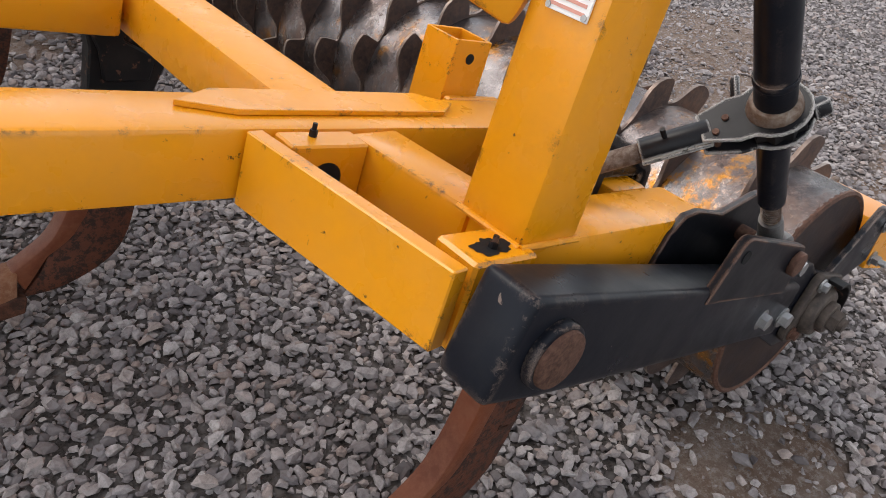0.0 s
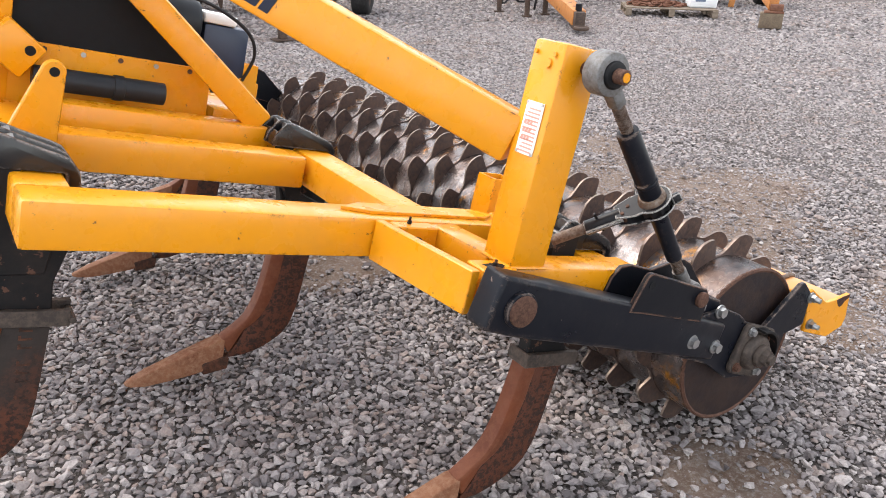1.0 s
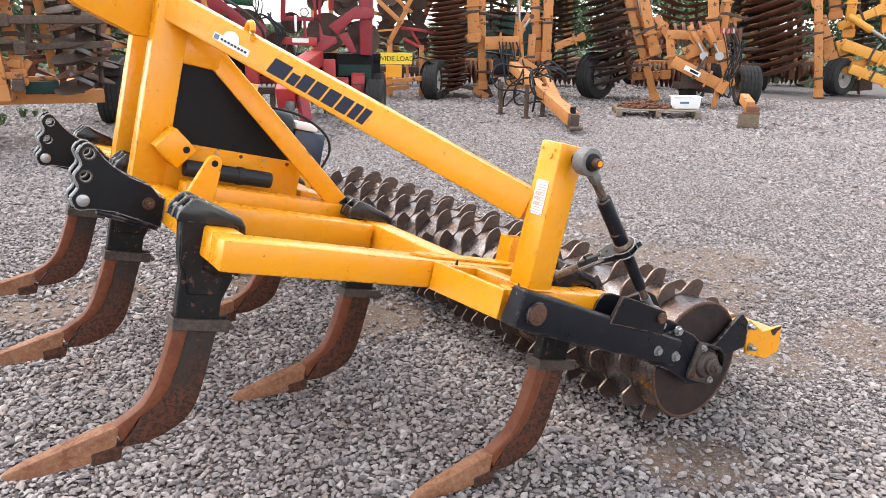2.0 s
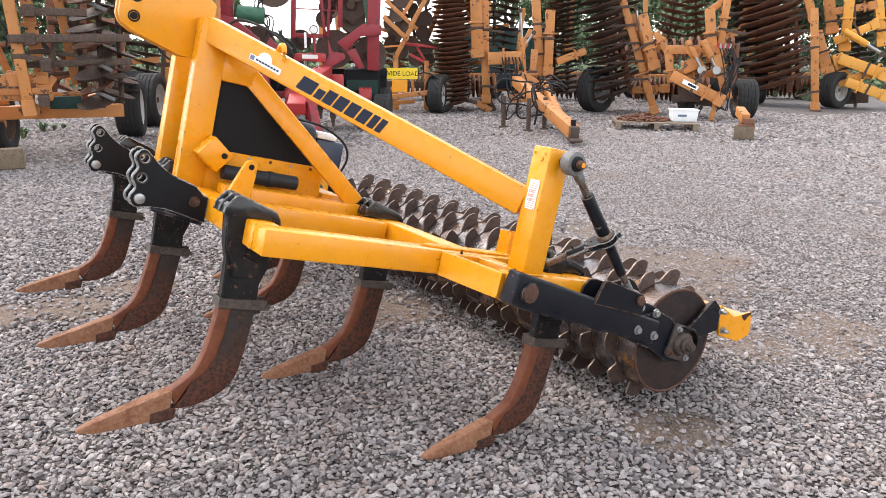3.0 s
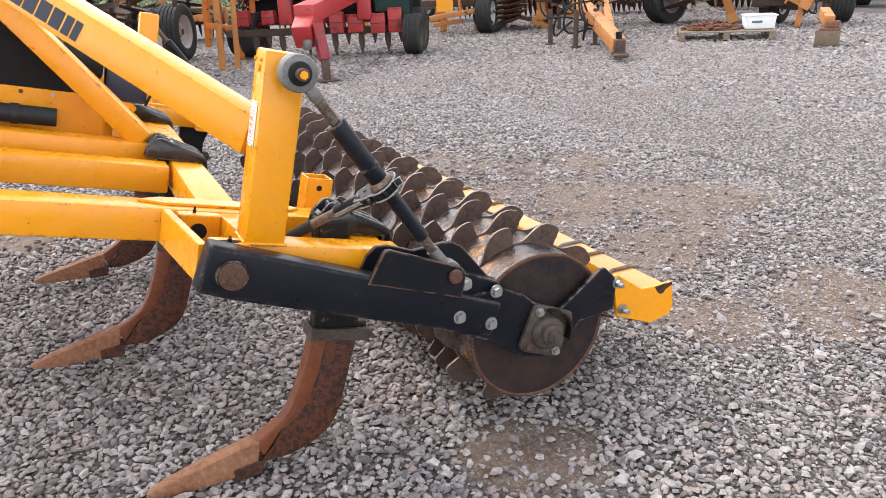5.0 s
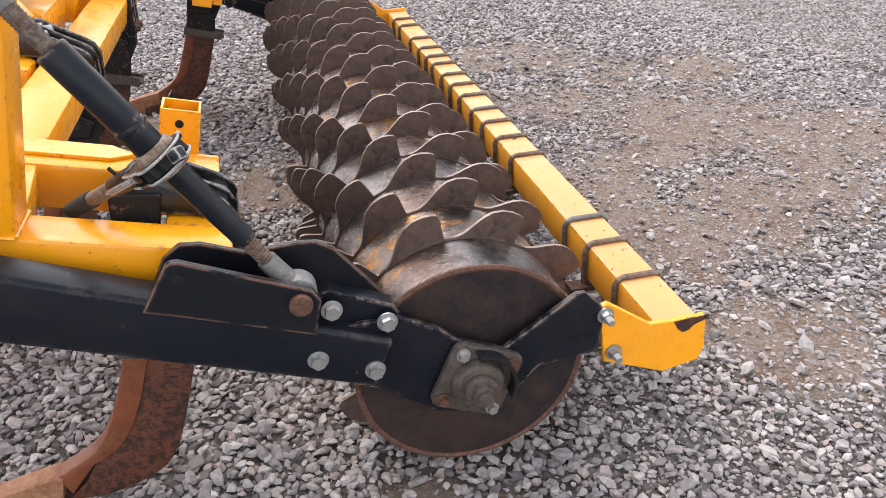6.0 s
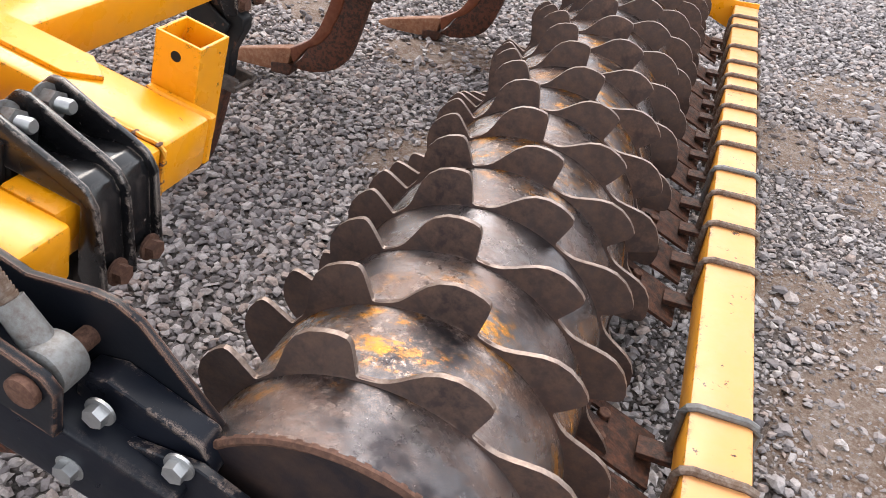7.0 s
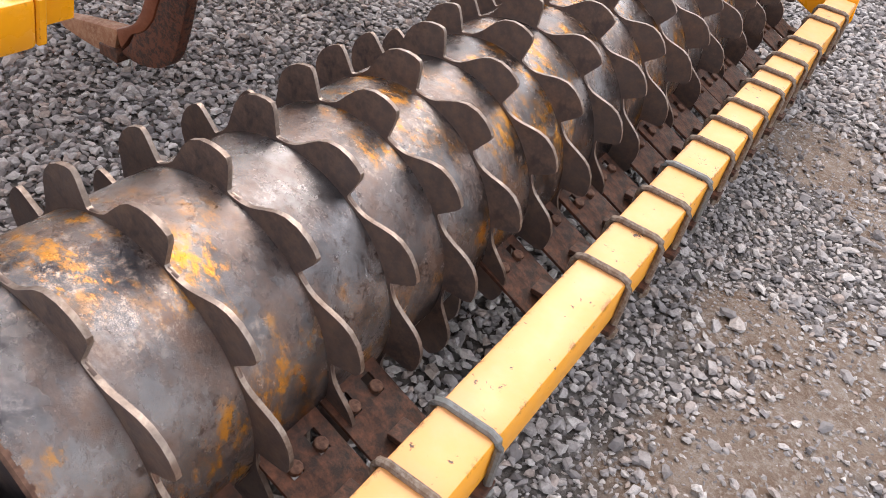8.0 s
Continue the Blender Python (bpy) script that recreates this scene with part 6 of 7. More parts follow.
for u, w, r, v in ((-1.62, 1.52, 0.36, 0.42), (-0.15, 1.48, 0.36, 0.42), (0.50, 1.38, 0.34, 0.46), (-1.28, 2.60, 0.38, 0.36), (-0.29, 2.27, 0.17, 0.75), (-0.34, 2.04, 0.17, 0.8), (-0.20, 2.44, 0.17, 0.7), (0.25, 2.18, 0.22, 0.7), (0.17, 1.98, 0.2, 0.8), (0.33, 2.41, 0.2, 0.7), (-0.8, 1.66, 0.2, 0.8), (0.16, 2.30, 0.28, 0.45), (0.20, 2.02, 0.24, 0.6), (0.22, 2.62, 0.28, 0.45), (-1.05, 1.20, 0.30, 0.5), (-2.3, 1.4, 0.34, 0.5)):
    m = Matrix.Translation((u, v, w)) @ Matrix.Rotation(radians(90 + random.uniform(-14, 14)), 4, "X") @ Matrix.Rotation(radians(random.uniform(-24, 24)), 4, "Y") @ Matrix.Scale(r, 4)
    shared("disc", DISH if w < 2 else DISHDARK, red, m)
    part("disc_hub", rod((u, v - 0.10, w), (u, v + 0.12, w), 0.08, seg=12), DARKIRON, red)
part("green_roller", rod((-1.90, 0.05, 2.10), (-1.42, 0.05, 2.06), 0.15, seg=24, bev=0.01), GREEN, red, "dark green drum")
part("green_panel", plate([(0.05, 0.92), (0.66, 0.92), (0.66, 0.30), (0.52, 0.28), (0.50, 0.70), (0.05, 0.72)], 0.16, 0.22, 0.006), DKGREEN, red, "dark green side panel")
part("green_shield", plate([(0.39, 2.42), (0.44, 2.43), (0.52, 2.2), (0.52, 1.94), (0.45, 1.92), (0.42, 2.15)], 0.28, 0.30, 0.004), GREEN, red, "narrow green guard strip")
# plain black block filling the lower right behind the panel
part("black_box", box(0.02, 0.70, 0.24, 0.62, 0.36, 1.12, 0.03), MESHBLACK, red, "black block behind the lower frame")
for u0, w0, u1, w1 in ((-0.40, 2.62, -0.34, 1.74), (-0.22, 2.6, -0.28, 1.7), (-1.75, 1.9, -1.62, 1.2)):
    part("brace", beam((u0, 0.40, w0), (u1, 0.40, w1), 0.05, 0.06, 0.006), RED, red)
part("white_rag", box(-0.71, -0.665, -0.13, -0.11, 1.50, 1.78, 0.008), WHITE, red, "white tag hanging from the frame")
for k in range(4):
    j = [random.uniform(-0.08, 0.08) for _ in range(4)]
    hose(red, [(-1.55 + 0.06 * k, 0.02, 2.45), (-1.50 + j[0], -0.02, 2.1 + j[1]), (-1.42 + 0.05 * k, -0.04, 1.95 + j[2]), (-1.36 + j[3], 0.0, 1.70)], 0.014)
part("gauge_dial", rod((-0.53, -0.12, 1.83), (-0.53, -0.07, 1.83), 0.075, seg=24, bev=0.008), WHITE, red, "white round dial")
part("gauge_rim", tube([(-0.53 + 0.075 * math.cos(a), -0.115, 1.83 + 0.075 * math.sin(a)) for a in np.linspace(0, 6.283, 21)[:-1]], 0.010, 6, True), DARKIRON, red)
part("gauge_stem", rod((-0.53, -0.09, 1.40), (-0.53, -0.09, 1.76), 0.03, seg=10), RED, red)
part("label_plate", box(-0.76, -0.47, -0.067, -0.061, 1.31, 1.385, 0.001, 1), WHITE, red)
wheel(red, 0.72, -0.15, 0.34, 0.34, 0.30, 80, DARKIRON)
wheel(red, 0.78, 0.55, 0.38, 0.38, 0.30, 80, DARKIRON)
wheel(red, -2.2, 0.45, 0.40, 0.40, 0.30, 76, DARKIRON)
for k in range(12):
    u = -2.1 + 0.235 * k
    tip = 0.02 + 0.16 * (k % 2)
    tine = plate([(u - 0.05, 0.46), (u + 0.05, 0.46), (u + 0.055, tip + 0.20), (u + 0.015, tip), (u - 0.01, tip + 0.02), (u - 0.055, tip + 0.22)], 0.06, 0.10, 0.004)
    part("tine", tine, DARKIRON, red)
for k in range(5):
    j = [random.uniform(-0.07, 0.07) for _ in range(6)]
    hose(red, [(-1.32 + 0.05 * k, -0.02, 1.75 + j[0]), (-1.12 + j[1], -0.15, 1.70), (-1.02 + 0.04 * k, -0.18, 1.45 + j[2]), (-1.12 + j[3], -0.16, 1.15), (-1.22 + 0.03 * k, -0.12, 0.85 + j[4])], 0.020)
for k in range(4):
    j = [random.uniform(-0.06, 0.06) for _ in range(6)]
    hose(red, [(-0.95 + 0.1 * k, -0.12, 1.28), (-0.98 + 0.12 * k + j[0], -0.5, 1.10 + j[1]), (-0.75 + 0.05 * k, -0.8, 1.02 + j[2]), (-0.60 + 0.04 * k, -0.4, 1.15 + j[3])], 0.014)
# drawbar towards the yard, and its stand
red_m = Matrix.Rotation(-red.rotation_euler.z, 4, "Z") @ Matrix.Translation((-5.9, -12.3, 0))
near, root = Vector((4.0, 9.92, 0.88)), Vector((5.55, 12.4, 1.05))
part("drawbar", beam(root, near, 0.30, 0.26, 0.02), REDBOX, red, "faded red drawbar", red_m)
part("drawbar_head", beam(near + Vector((0.10, 0.16, -0.10)), near + Vector((-0.10, -0.16, -0.30)), 0.28, 0.34, 0.03), REDBOX, red, "", red_m)
part("stand_leg", beam((4.10, 9.72, 0.75), (4.13, 9.58, 0.28), 0.15, 0.14, 0.012, (1, 0, 0)), RED, red, "", red_m)
part("stand_tube", beam((4.13, 9.58, 0.30), (4.13, 9.57, 0.015), 0.10, 0.10, 0.008, (1, 0, 0)), DARKIRON, red, "", red_m)
part("stand_foot", box(4.00, 4.28, 9.45, 9.68, 0.0, 0.018, 0.003), DARKIRON, red, "", red_m)
part("hitch_jaw", box(3.90, 4.00, 9.66, 9.84, 0.42, 0.56, 0.02), GREYIRON, red, "", red_m)

# another harrow folded up behind the red one
behind = machine("disc_harrow", 9.06, 15.37, "folded orange disc harrow with dull grey-brown discs behind others", "disc harrow")
bars(behind, ORANGE, [(0.55, 2.80, 0.09, 1.98, 0.15, 0.05), (-0.55, 2.22, 0.04, 1.69, 0.15, 0.0), (0.16, 2.04, -0.27, 1.27, 0.16, 0.1), (-0.50, 2.60, 0.26, 1.94, 0.13, 0.15), (0.27, 2.80, -0.08, 2.27, 0.12, 0.2), (-0.53, 1.52, -0.09, 1.56, 0.06, 0.1), (-0.26, 1.30, -0.26, 0.0, 0.18, 0.2), (0.5, 1.2, 0.5, 0.0, 0.16, 0.3), (-1.75, 2.85, -2.06, 2.02, 0.12, 0.3), (-2.06, 2.1, -2.10, 0.0, 0.16, 0.3)])
bars(behind, REDBOX, [(0.0, 1.60, 0.78, 1.52, 0.10, 0.3), (0.08, 1.35, 0.60, 1.09, 0.10, 0.3), (0.26, 1.52, 0.51, 1.14, 0.08, 0.35)], "red_bar")
for u, w in ((-0.12, 2.67), (0.14, 2.42), (-0.22, 2.29), (0.41, 2.63), (0.27, 2.12), (-0.09, 1.99), (0.49, 2.21), (0.40, 1.86), (-0.27, 1.82), (0.17, 1.60), (0.49, 1.52), (-0.14, 1.43), (0.53, 1.21), (0.26, 1.21), (-0.45, 2.05), (-0.40, 1.60), (-1.85, 2.3), (-1.95, 2.6)):
    m = Matrix.Translation((u, 0.6, w)) @ Matrix.Rotation(radians(90 + random.uniform(-25, 25)), 4, "X") @ Matrix.Rotation(radians(random.uniform(-40, 40)), 4, "Y") @ Matrix.Scale(random.uniform(0.17, 0.24), 4)
    shared("disc", DISHDARK, behind, m)
part("gang_shaft", beam((0.50, 0.66, 2.9), (0.45, 0.66, 0.9), 0.07, 0.07, 0.006), DARKIRON, behind)
part("gang_shaft", beam((-0.15, 0.66, 2.9), (-0.20, 0.66, 0.9), 0.07, 0.07, 0.006), DARKIRON, behind)
part("axle_beam", beam((-2.2, 0.35, 0.62), (0.8, 0.35, 0.62), 0.16, 0.16, 0.01), DARKIRON, behind)

# low trailer with the wide-load sign
trailer = machine("trailed_roller", 9.2, 14.6, "orange trailed implement with a yellow wide load sign", "farm implement")
bars(trailer, ORANGE, [
    (-1.02, 0.35, 0.12, 0.5, 0.162, 0),
    (-0.85, 0.6, -0.83, 0.27, 0.108, 0.1),
    (-0.37, 0.8, -0.34, 0.4, 0.095, 0.2),
    (-0.53, 2.6, -0.03, 1.84, 0.216, 1.6),
    (-0.03, 1.84, -0.37, 1.06, 0.216, 1.6),
    (-0.37, 1.58, -0.96, 2.1, 0.189, 1.7),
    (0.48, 2.97, -0.14, 1.45, 0.189, 2.0),
    (-0.31, 0.26, -0.99, 0.19, 0.135, 0.3)])
wheel(trailer, 0.23, 0.15, 0.42, 0.42, 0.34, 78)
part("mudguard", joined(*[beam((-0.08 + 0.42 * math.cos(a), 0.15, 0.52 + 0.42 * math.sin(a)), (-0.08 + 0.42 * math.cos(a + 0.42), 0.15, 0.52 + 0.42 * math.sin(a + 0.42)), 0.36, 0.03, 0.003, (0, 0.05, 1), 1) for a in (0.35, 0.75, 1.15, 1.55, 1.95)]), PLASTIC, trailer)
sign = part("wide_load_sign", box(-0.98, -0.24, -0.16, -0.145, 0.80, 1.05, 0.003, 1), SIGNYEL, trailer, "yellow sign with dark letters WIDE LOAD")
part("sign_plate", box(-0.84, -0.48, -0.158, -0.145, 0.50, 0.785, 0.003, 1), painted("orange_reflector", (0.80, 0.33, 0.01), amount=0.75), trailer, "orange square plate")
curve = bpy.data.curves.new("sign_text", "FONT")
curve.body, curve.size, curve.extrude, curve.align_x = "WIDE LOAD", 0.148, 0.001, "CENTER"
text_ob = new("sign_text_curve", curve)
text_me = bpy.data.meshes.new_from_object(text_ob)
bpy.data.objects.remove(text_ob)
text_me.materials.clear()
text_me.materials.append(NAVY)
text_me.transform(Matrix.Translation((-0.61, -0.1625, 0.875)) @ Matrix.Rotation(radians(90), 4, "X"))
shared("sign_text", text_me, sign, Matrix.Identity(4), "dark letters WIDE LOAD")
gang(trailer, (-0.25, 2.0, 1.15), (-0.55, 2.0, 3.2), 0.30, 12, DISHDARK, 10)
gang(trailer, (0.55, 2.4, 1.4), (0.45, 2.4, 3.2), 0.34, 9, DISHDARK, 10)
gang(trailer, (-0.2, 2.6, 0.95), (0.55, 2.6, 1.45), 0.25, 6, DISHBROWN, 10)

# tall harrow with dense gangs and a drawbar
harrow_b = machine("disc_harrow", 10.6, 14.6, "tall folded orange disc harrow with dense rusty discs and drawbar", "disc harrow")
bars(harrow_b, ORANGE, [
    (-0.08, 3.03, 0.03, 1.28, 0.397, 0),
    (0.15, 2.64, 0.27, 0.18, 0.284, 0.1),
    (-0.32, 3.03, -0.17, 2.24, 0.199, 0.2),
    (-0.18, 1.38, 0.19, 1.55, 0.227, 0),
    (0.28, 1.28, 1.09, 1.31, 0.426, -0.1),
    (1.41, 2.7, 1.6, 0.87, 0.284, 0.3),
    (1.77, 2.44, 1.77, 0.87, 0.312, 0.2),
    (1.98, 1.22, 2.68, 1.49, 0.256, 0.2),
    (0.46, 0.55, 1.69, 0.62, 0.199, 0.1),
    (0.82, 0.35, 1.45, 0.38, 0.312, -0.2),
    (1.08, 0.9, 1.65, 0.56, 0.341, -0.4),
    (0.32, 0.42, 0.36, 0.0, 0.17, 0.2),
    (0.04, 0.21, 0.4, 0.0, 0.227, 0.1),
    (1.14, 1.58, 1.33, 1.98, 0.17, 0.3),
    (2.29, 3.02, 2.27, 1.44, 0.256, 0.5),
    (1.41, 1.51, 1.37, 0.56, 0.227, 0.0)])
bars(harrow_b, DARKIRON, [
    (-0.67, 2.03, 0.05, 2.01, 0.085, -0.1),
    (0.65, 0.46, 0.68, 0.0, 0.114, -0.3),
    (1.27, 0.13, 1.3, 0.0, 0.099, -0.4),
    (1.6, 0.0, 1.64, 0.0, 0.128, -0.3),
    (0.53, 0.76, 1.13, 0.76, 0.312, -0.15),
    (0.21, 0.49, 0.47, 0.0, 0.227, 0.2),
    (-0.6, 0.35, 0.04, 0.21, 0.128, 0.0),
    (-0.45, 0.07, -0.03, 0.0, 0.114, 0.0)])
gang(harrow_b, (-0.58, 0.0, 0.07), (-0.67, 0.0, 3.35), 0.50, 30, DISHBROWN, 6)
gang(harrow_b, (-0.50, 0.75, 0.2), (-0.58, 0.75, 3.35), 0.46, 24, DISHDARK, 6)
gang(harrow_b, (2.31, 0.4, 0.38), (2.18, 0.4, 3.35), 0.34, 24, DISHDARK, 6)
gang(harrow_b, (2.02, 0.9, 0.4), (1.95, 0.9, 3.35), 0.30, 22, DISHBROWN, 6)
gang(harrow_b, (0.45, 0.7, 1.6), (0.40, 0.7, 3.3), 0.22, 12, DISHDARK, 6)
wheel(harrow_b, -0.86, -0.35, 0.45, 0.45, 0.40, 60)
ram(harrow_b, (1.18, -0.2, 0.85), (1.02, -0.2, 2.4), 0.055)
ram(harrow_b, (0.95, -0.15, 1.28), (1.36, -0.2, 1.9), 0.06)
part("tank", box(0.50, 1.16, -0.45, -0.1, 0.58, 0.93, 0.02), BLACK, harrow_b, "black steel box")
back_m = Matrix.Rotation(-harrow_b.rotation_euler.z, 4, "Z") @ Matrix.Translation((-10.6, -14.6, 0))
tip, root = Vector((8.40, 8.60, 0.20)), Vector((10.75, 13.2, 0.80))
part("drawbar", beam(root, tip, 0.20, 0.22, 0.012), ORANGE, harrow_b, "", back_m)
part("drawbar", beam(root + Vector((0.75, -0.1, -0.06)), tip + Vector((0.30, 0.55, 0.0)), 0.13, 0.16, 0.012), ORANGE, harrow_b, "", back_m)
part("hitch_head", beam(tip + Vector((0.12, 0.22, -0.02)), tip + Vector((-0.06, -0.10, -0.04)), 0.16, 0.26, 0.02), DARKIRON, harrow_b, "", back_m)
part("hitch_eye", tube([tip + Vector((-0.12 + 0.09 * math.cos(a), -0.20 + 0.09 * math.sin(a), -0.12)) for a in np.linspace(0, 6.28, 16)[:-1]], 0.03, 8, True), DARKIRON, harrow_b, "", back_m)
part("hitch_pin", rod(tip + Vector((0.0, 0.02, 0.0)), tip + Vector((0.0, 0.02, 0.20)), 0.05, seg=12), BLACK, harrow_b, "", back_m)
for x, y in ((8.95, 11.28), (8.96, 10.5), (9.45, 10.6)):
    part("stand_leg", joined(rod((x, y, 0.0), (x, y, 0.62), 0.045, seg=10), rod((x, y, 0.0), (x, y, 0.02), 0.09, seg=14)), DARKIRON, harrow_b, "", back_m)
for k in range(6):
    s = 0.10 * k
    j = [random.uniform(-0.12, 0.12) for _ in range(8)]
    hose(harrow_b, [(0.62 + s * 0.8, -0.3, 1.32), (0.66 + s + j[0], -0.6, 0.75 + j[1]), (0.80 + s + j[2], -0.9, 0.42 + j[3]), (1.15 + s * 0.8 + j[4], -1.2, 0.50 + j[5] * 2), (1.45 + s * 0.5, -1.6, 0.85 + j[6]), (1.75 + s * 0.4 + j[7], -2.0, 0.72 + j[0])], 0.018)
for k in range(5):
    c0 = Vector((9.25 + random.uniform(-0.18, 0.22), 10.3 + 0.25 * k, 0.55 + random.uniform(-0.10, 0.15)))
    rx_, rz_, ph = random.uniform(0.14, 0.36), random.uniform(0.20, 0.36), random.uniform(0, 6)
    ring = [c0 + Vector((rx_ * math.cos(a) + 0.05 * math.sin(2 * a + ph), 0.25 * math.sin(a + ph), rz_ * math.sin(a) + 0.06 * math.cos(3 * a + ph))) for a in np.linspace(0.4, 5.9, 22)]
    part("hydraulic_hose", tube(ring, 0.018, 7), RUBBER, harrow_b, "", back_m)

# slanted gang harrow
harrow_c = machine("disc_harrow", 13.6, 12.6, "folded orange disc harrow with big notched discs on slanted frame", "disc harrow")
bars(harrow_c, ORANGE, [
    (-0.25, 3.02, 0.85, 0.0, 0.25, 0),
    (0.08, 2.34, 0.66, 0.97, 0.344, 0.3),
    (0.58, 1.3, 0.96, 1.81, 0.219, 0.3),
    (-0.11, 1.57, 0.22, 0.49, 0.188, 0.5),
    (0.22, 0.55, 1.16, 0.63, 0.25, 0.3)])
bars(harrow_c, BROWN, [
    (-0.4, 3.02, 0.22, 0.49, 0.156, 0.2),
    (-0.15, 2.24, 0.95, 1.57, 0.125, 0.4),
    (-0.8, 1.71, 0.13, 1.97, 0.094, 0.0),
    (0.13, 0.9, 1.04, 1.3, 0.109, 0.5)])
gang(harrow_c, (-0.17, 0.0, 0.30), (-0.75, 0.0, 3.35), 0.58, 15, DISHN, 9)
gang(harrow_c, (-0.05, 0.9, 0.35), (-0.60, 0.9, 3.35), 0.52, 14, DISHBROWN, 9)
wheel(harrow_c, -0.62, 0.25, 0.56, 0.56, 0.45, 55)
for k in range(6):
    w = 0.7 + 0.42 * k
    part("scraper_arm", beam((-0.65 - 0.12 * k, -0.25, w + 0.05), (0.62 - 0.13 * k, -0.12, w + 0.16), 0.03, 0.06, 0.004), DARKIRON, harrow_c)
ram(harrow_c, (0.55, 0.1, 1.2), (0.2, 0.1, 2.5), 0.06)

# harrow with hoses on its drawbar
harrow_d = machine("disc_harrow", 14.0, 10.6, "orange harrow drawbar with black hoses hung up", "disc harrow")
bars(harrow_d, ORANGE, [
    (-0.81, 1.55, 0.27, 1.55, 0.284, 0.3),
    (-0.76, 1.55, -0.63, 0.81, 0.253, 0.3),
    (-0.62, 0.99, 0.57, 0.43, 0.347, -0.1),
    (-0.58, 1.04, 0.52, 1.02, 0.221, 0.4),
    (0.33, 1.45, 0.63, 0.48, 0.284, 0.0),
    (-0.29, 1.55, 0.09, 1.1, 0.221, 0.2),
    (0.07, 2.45, 0.24, 1.3, 0.316, 0.4),
    (0.44, 2.78, 0.37, 1.45, 0.221, 0.5),
    (0.39, 0.45, 0.33, 0.0, 0.158, -0.1),
    (-1.43, 2.35, -1.03, 1.07, 0.316, 0.8),
    (-1.09, 1.95, -0.67, 1.32, 0.221, 0.7),
    (-0.4, 1.13, -0.11, 1.26, 0.411, 0.3),
    (0.54, 2.77, 0.04, 2.4, 0.221, 0.7),
    (-0.08, 1.7, 0.73, 1.94, 0.158, 0.6)])
bars(harrow_d, DARKIRON, [
    (-0.42, 0.56, 0.26, 0.57, 0.537, 0.5),
    (-0.6, 0.43, 0.52, 0.32, 0.221, 0.7)])
part("maker_sticker", beam((-0.36, -0.285, 0.872), (-0.02, -0.285, 0.712), 0.004, 0.10, 0.001, (0, 0.01, 1), 1), WHITE, harrow_d, "white sticker with dark print")
part("sticker_print", beam((-0.24, -0.290, 0.815), (-0.06, -0.290, 0.731), 0.004, 0.05, 0.001, (0, 0.01, 1), 1), NAVY, harrow_d)
ram(harrow_d, (-0.35, -0.05, 1.75), (0.02, -0.1, 1.15), 0.07)
ram(harrow_d, (0.00, -0.05, 1.75), (0.34, -0.1, 1.15), 0.07)
wheel(harrow_d, -0.15, 1.0, 0.42, 0.42, 0.4, 70)
wheel(harrow_d, 1.05, 1.0, 0.45, 0.45, 0.46, 102, DARKIRON)
for k in range(6):
    s = 0.055 * k
    j = [random.uniform(-0.10, 0.10) for _ in range(8)]
    hose(harrow_d, [(0.35 + s, -0.2, 1.62), (0.52 + s + j[0], -0.25, 1.30), (0.66 - s * 0.6 + j[1], -0.28, 0.80 + j[2]), (0.58 - s * 0.5 + j[3], -0.26, 0.22 + 2 * abs(j[4])), (0.46 + s * 0.3 + j[5], -0.25, 0.45), (0.58 + s * 0.7, -0.24, 0.95 + j[6]), (0.72 + s * 0.2 + j[7], -0.22, 1.40)], 0.014)
for k in range(6):
    part("hose_coupling", rod((0.32 + 0.05 * k, -0.22, 1.60), (0.32 + 0.05 * k, -0.22, 1.70), 0.022, seg=8), ZINC if k % 2 else REDBOX, harrow_d)
part("ram_cap", rod((0.02, -0.2, 1.12), (0.02, 0.02, 1.12), 0.09, seg=14), ZINC, harrow_d)
part("ram_cap", rod((0.34, -0.2, 1.12), (0.34, 0.02, 1.12), 0.09, seg=14), ZINC, harrow_d)

# spiral roller behind
coil = machine("spiral_roller", 16.6, 13.9, "rusty spiral packer roller behind the harrows", "roller")
pts = [(-1.6 + 3.4 * k / 200, 0.28 * math.cos(k * 0.5), 1.52 + 0.25 * (-1.6 + 3.4 * k / 200) * 0.35 + 0.28 * math.sin(k * 0.5)) for k in range(201)]
part("spiral", tube(pts, 0.045, 6), BROWN, coil)
part("shaft", rod((-1.7, 0, 1.38), (1.9, 0, 1.68), 0.06, seg=10), DARKIRON, coil)
bars(coil, BROWN, [(-1.65, 0.0, -1.65, 1.4, 0.14, 0.0), (1.85, 0.0, 1.85, 1.7, 0.14, 0.0)])

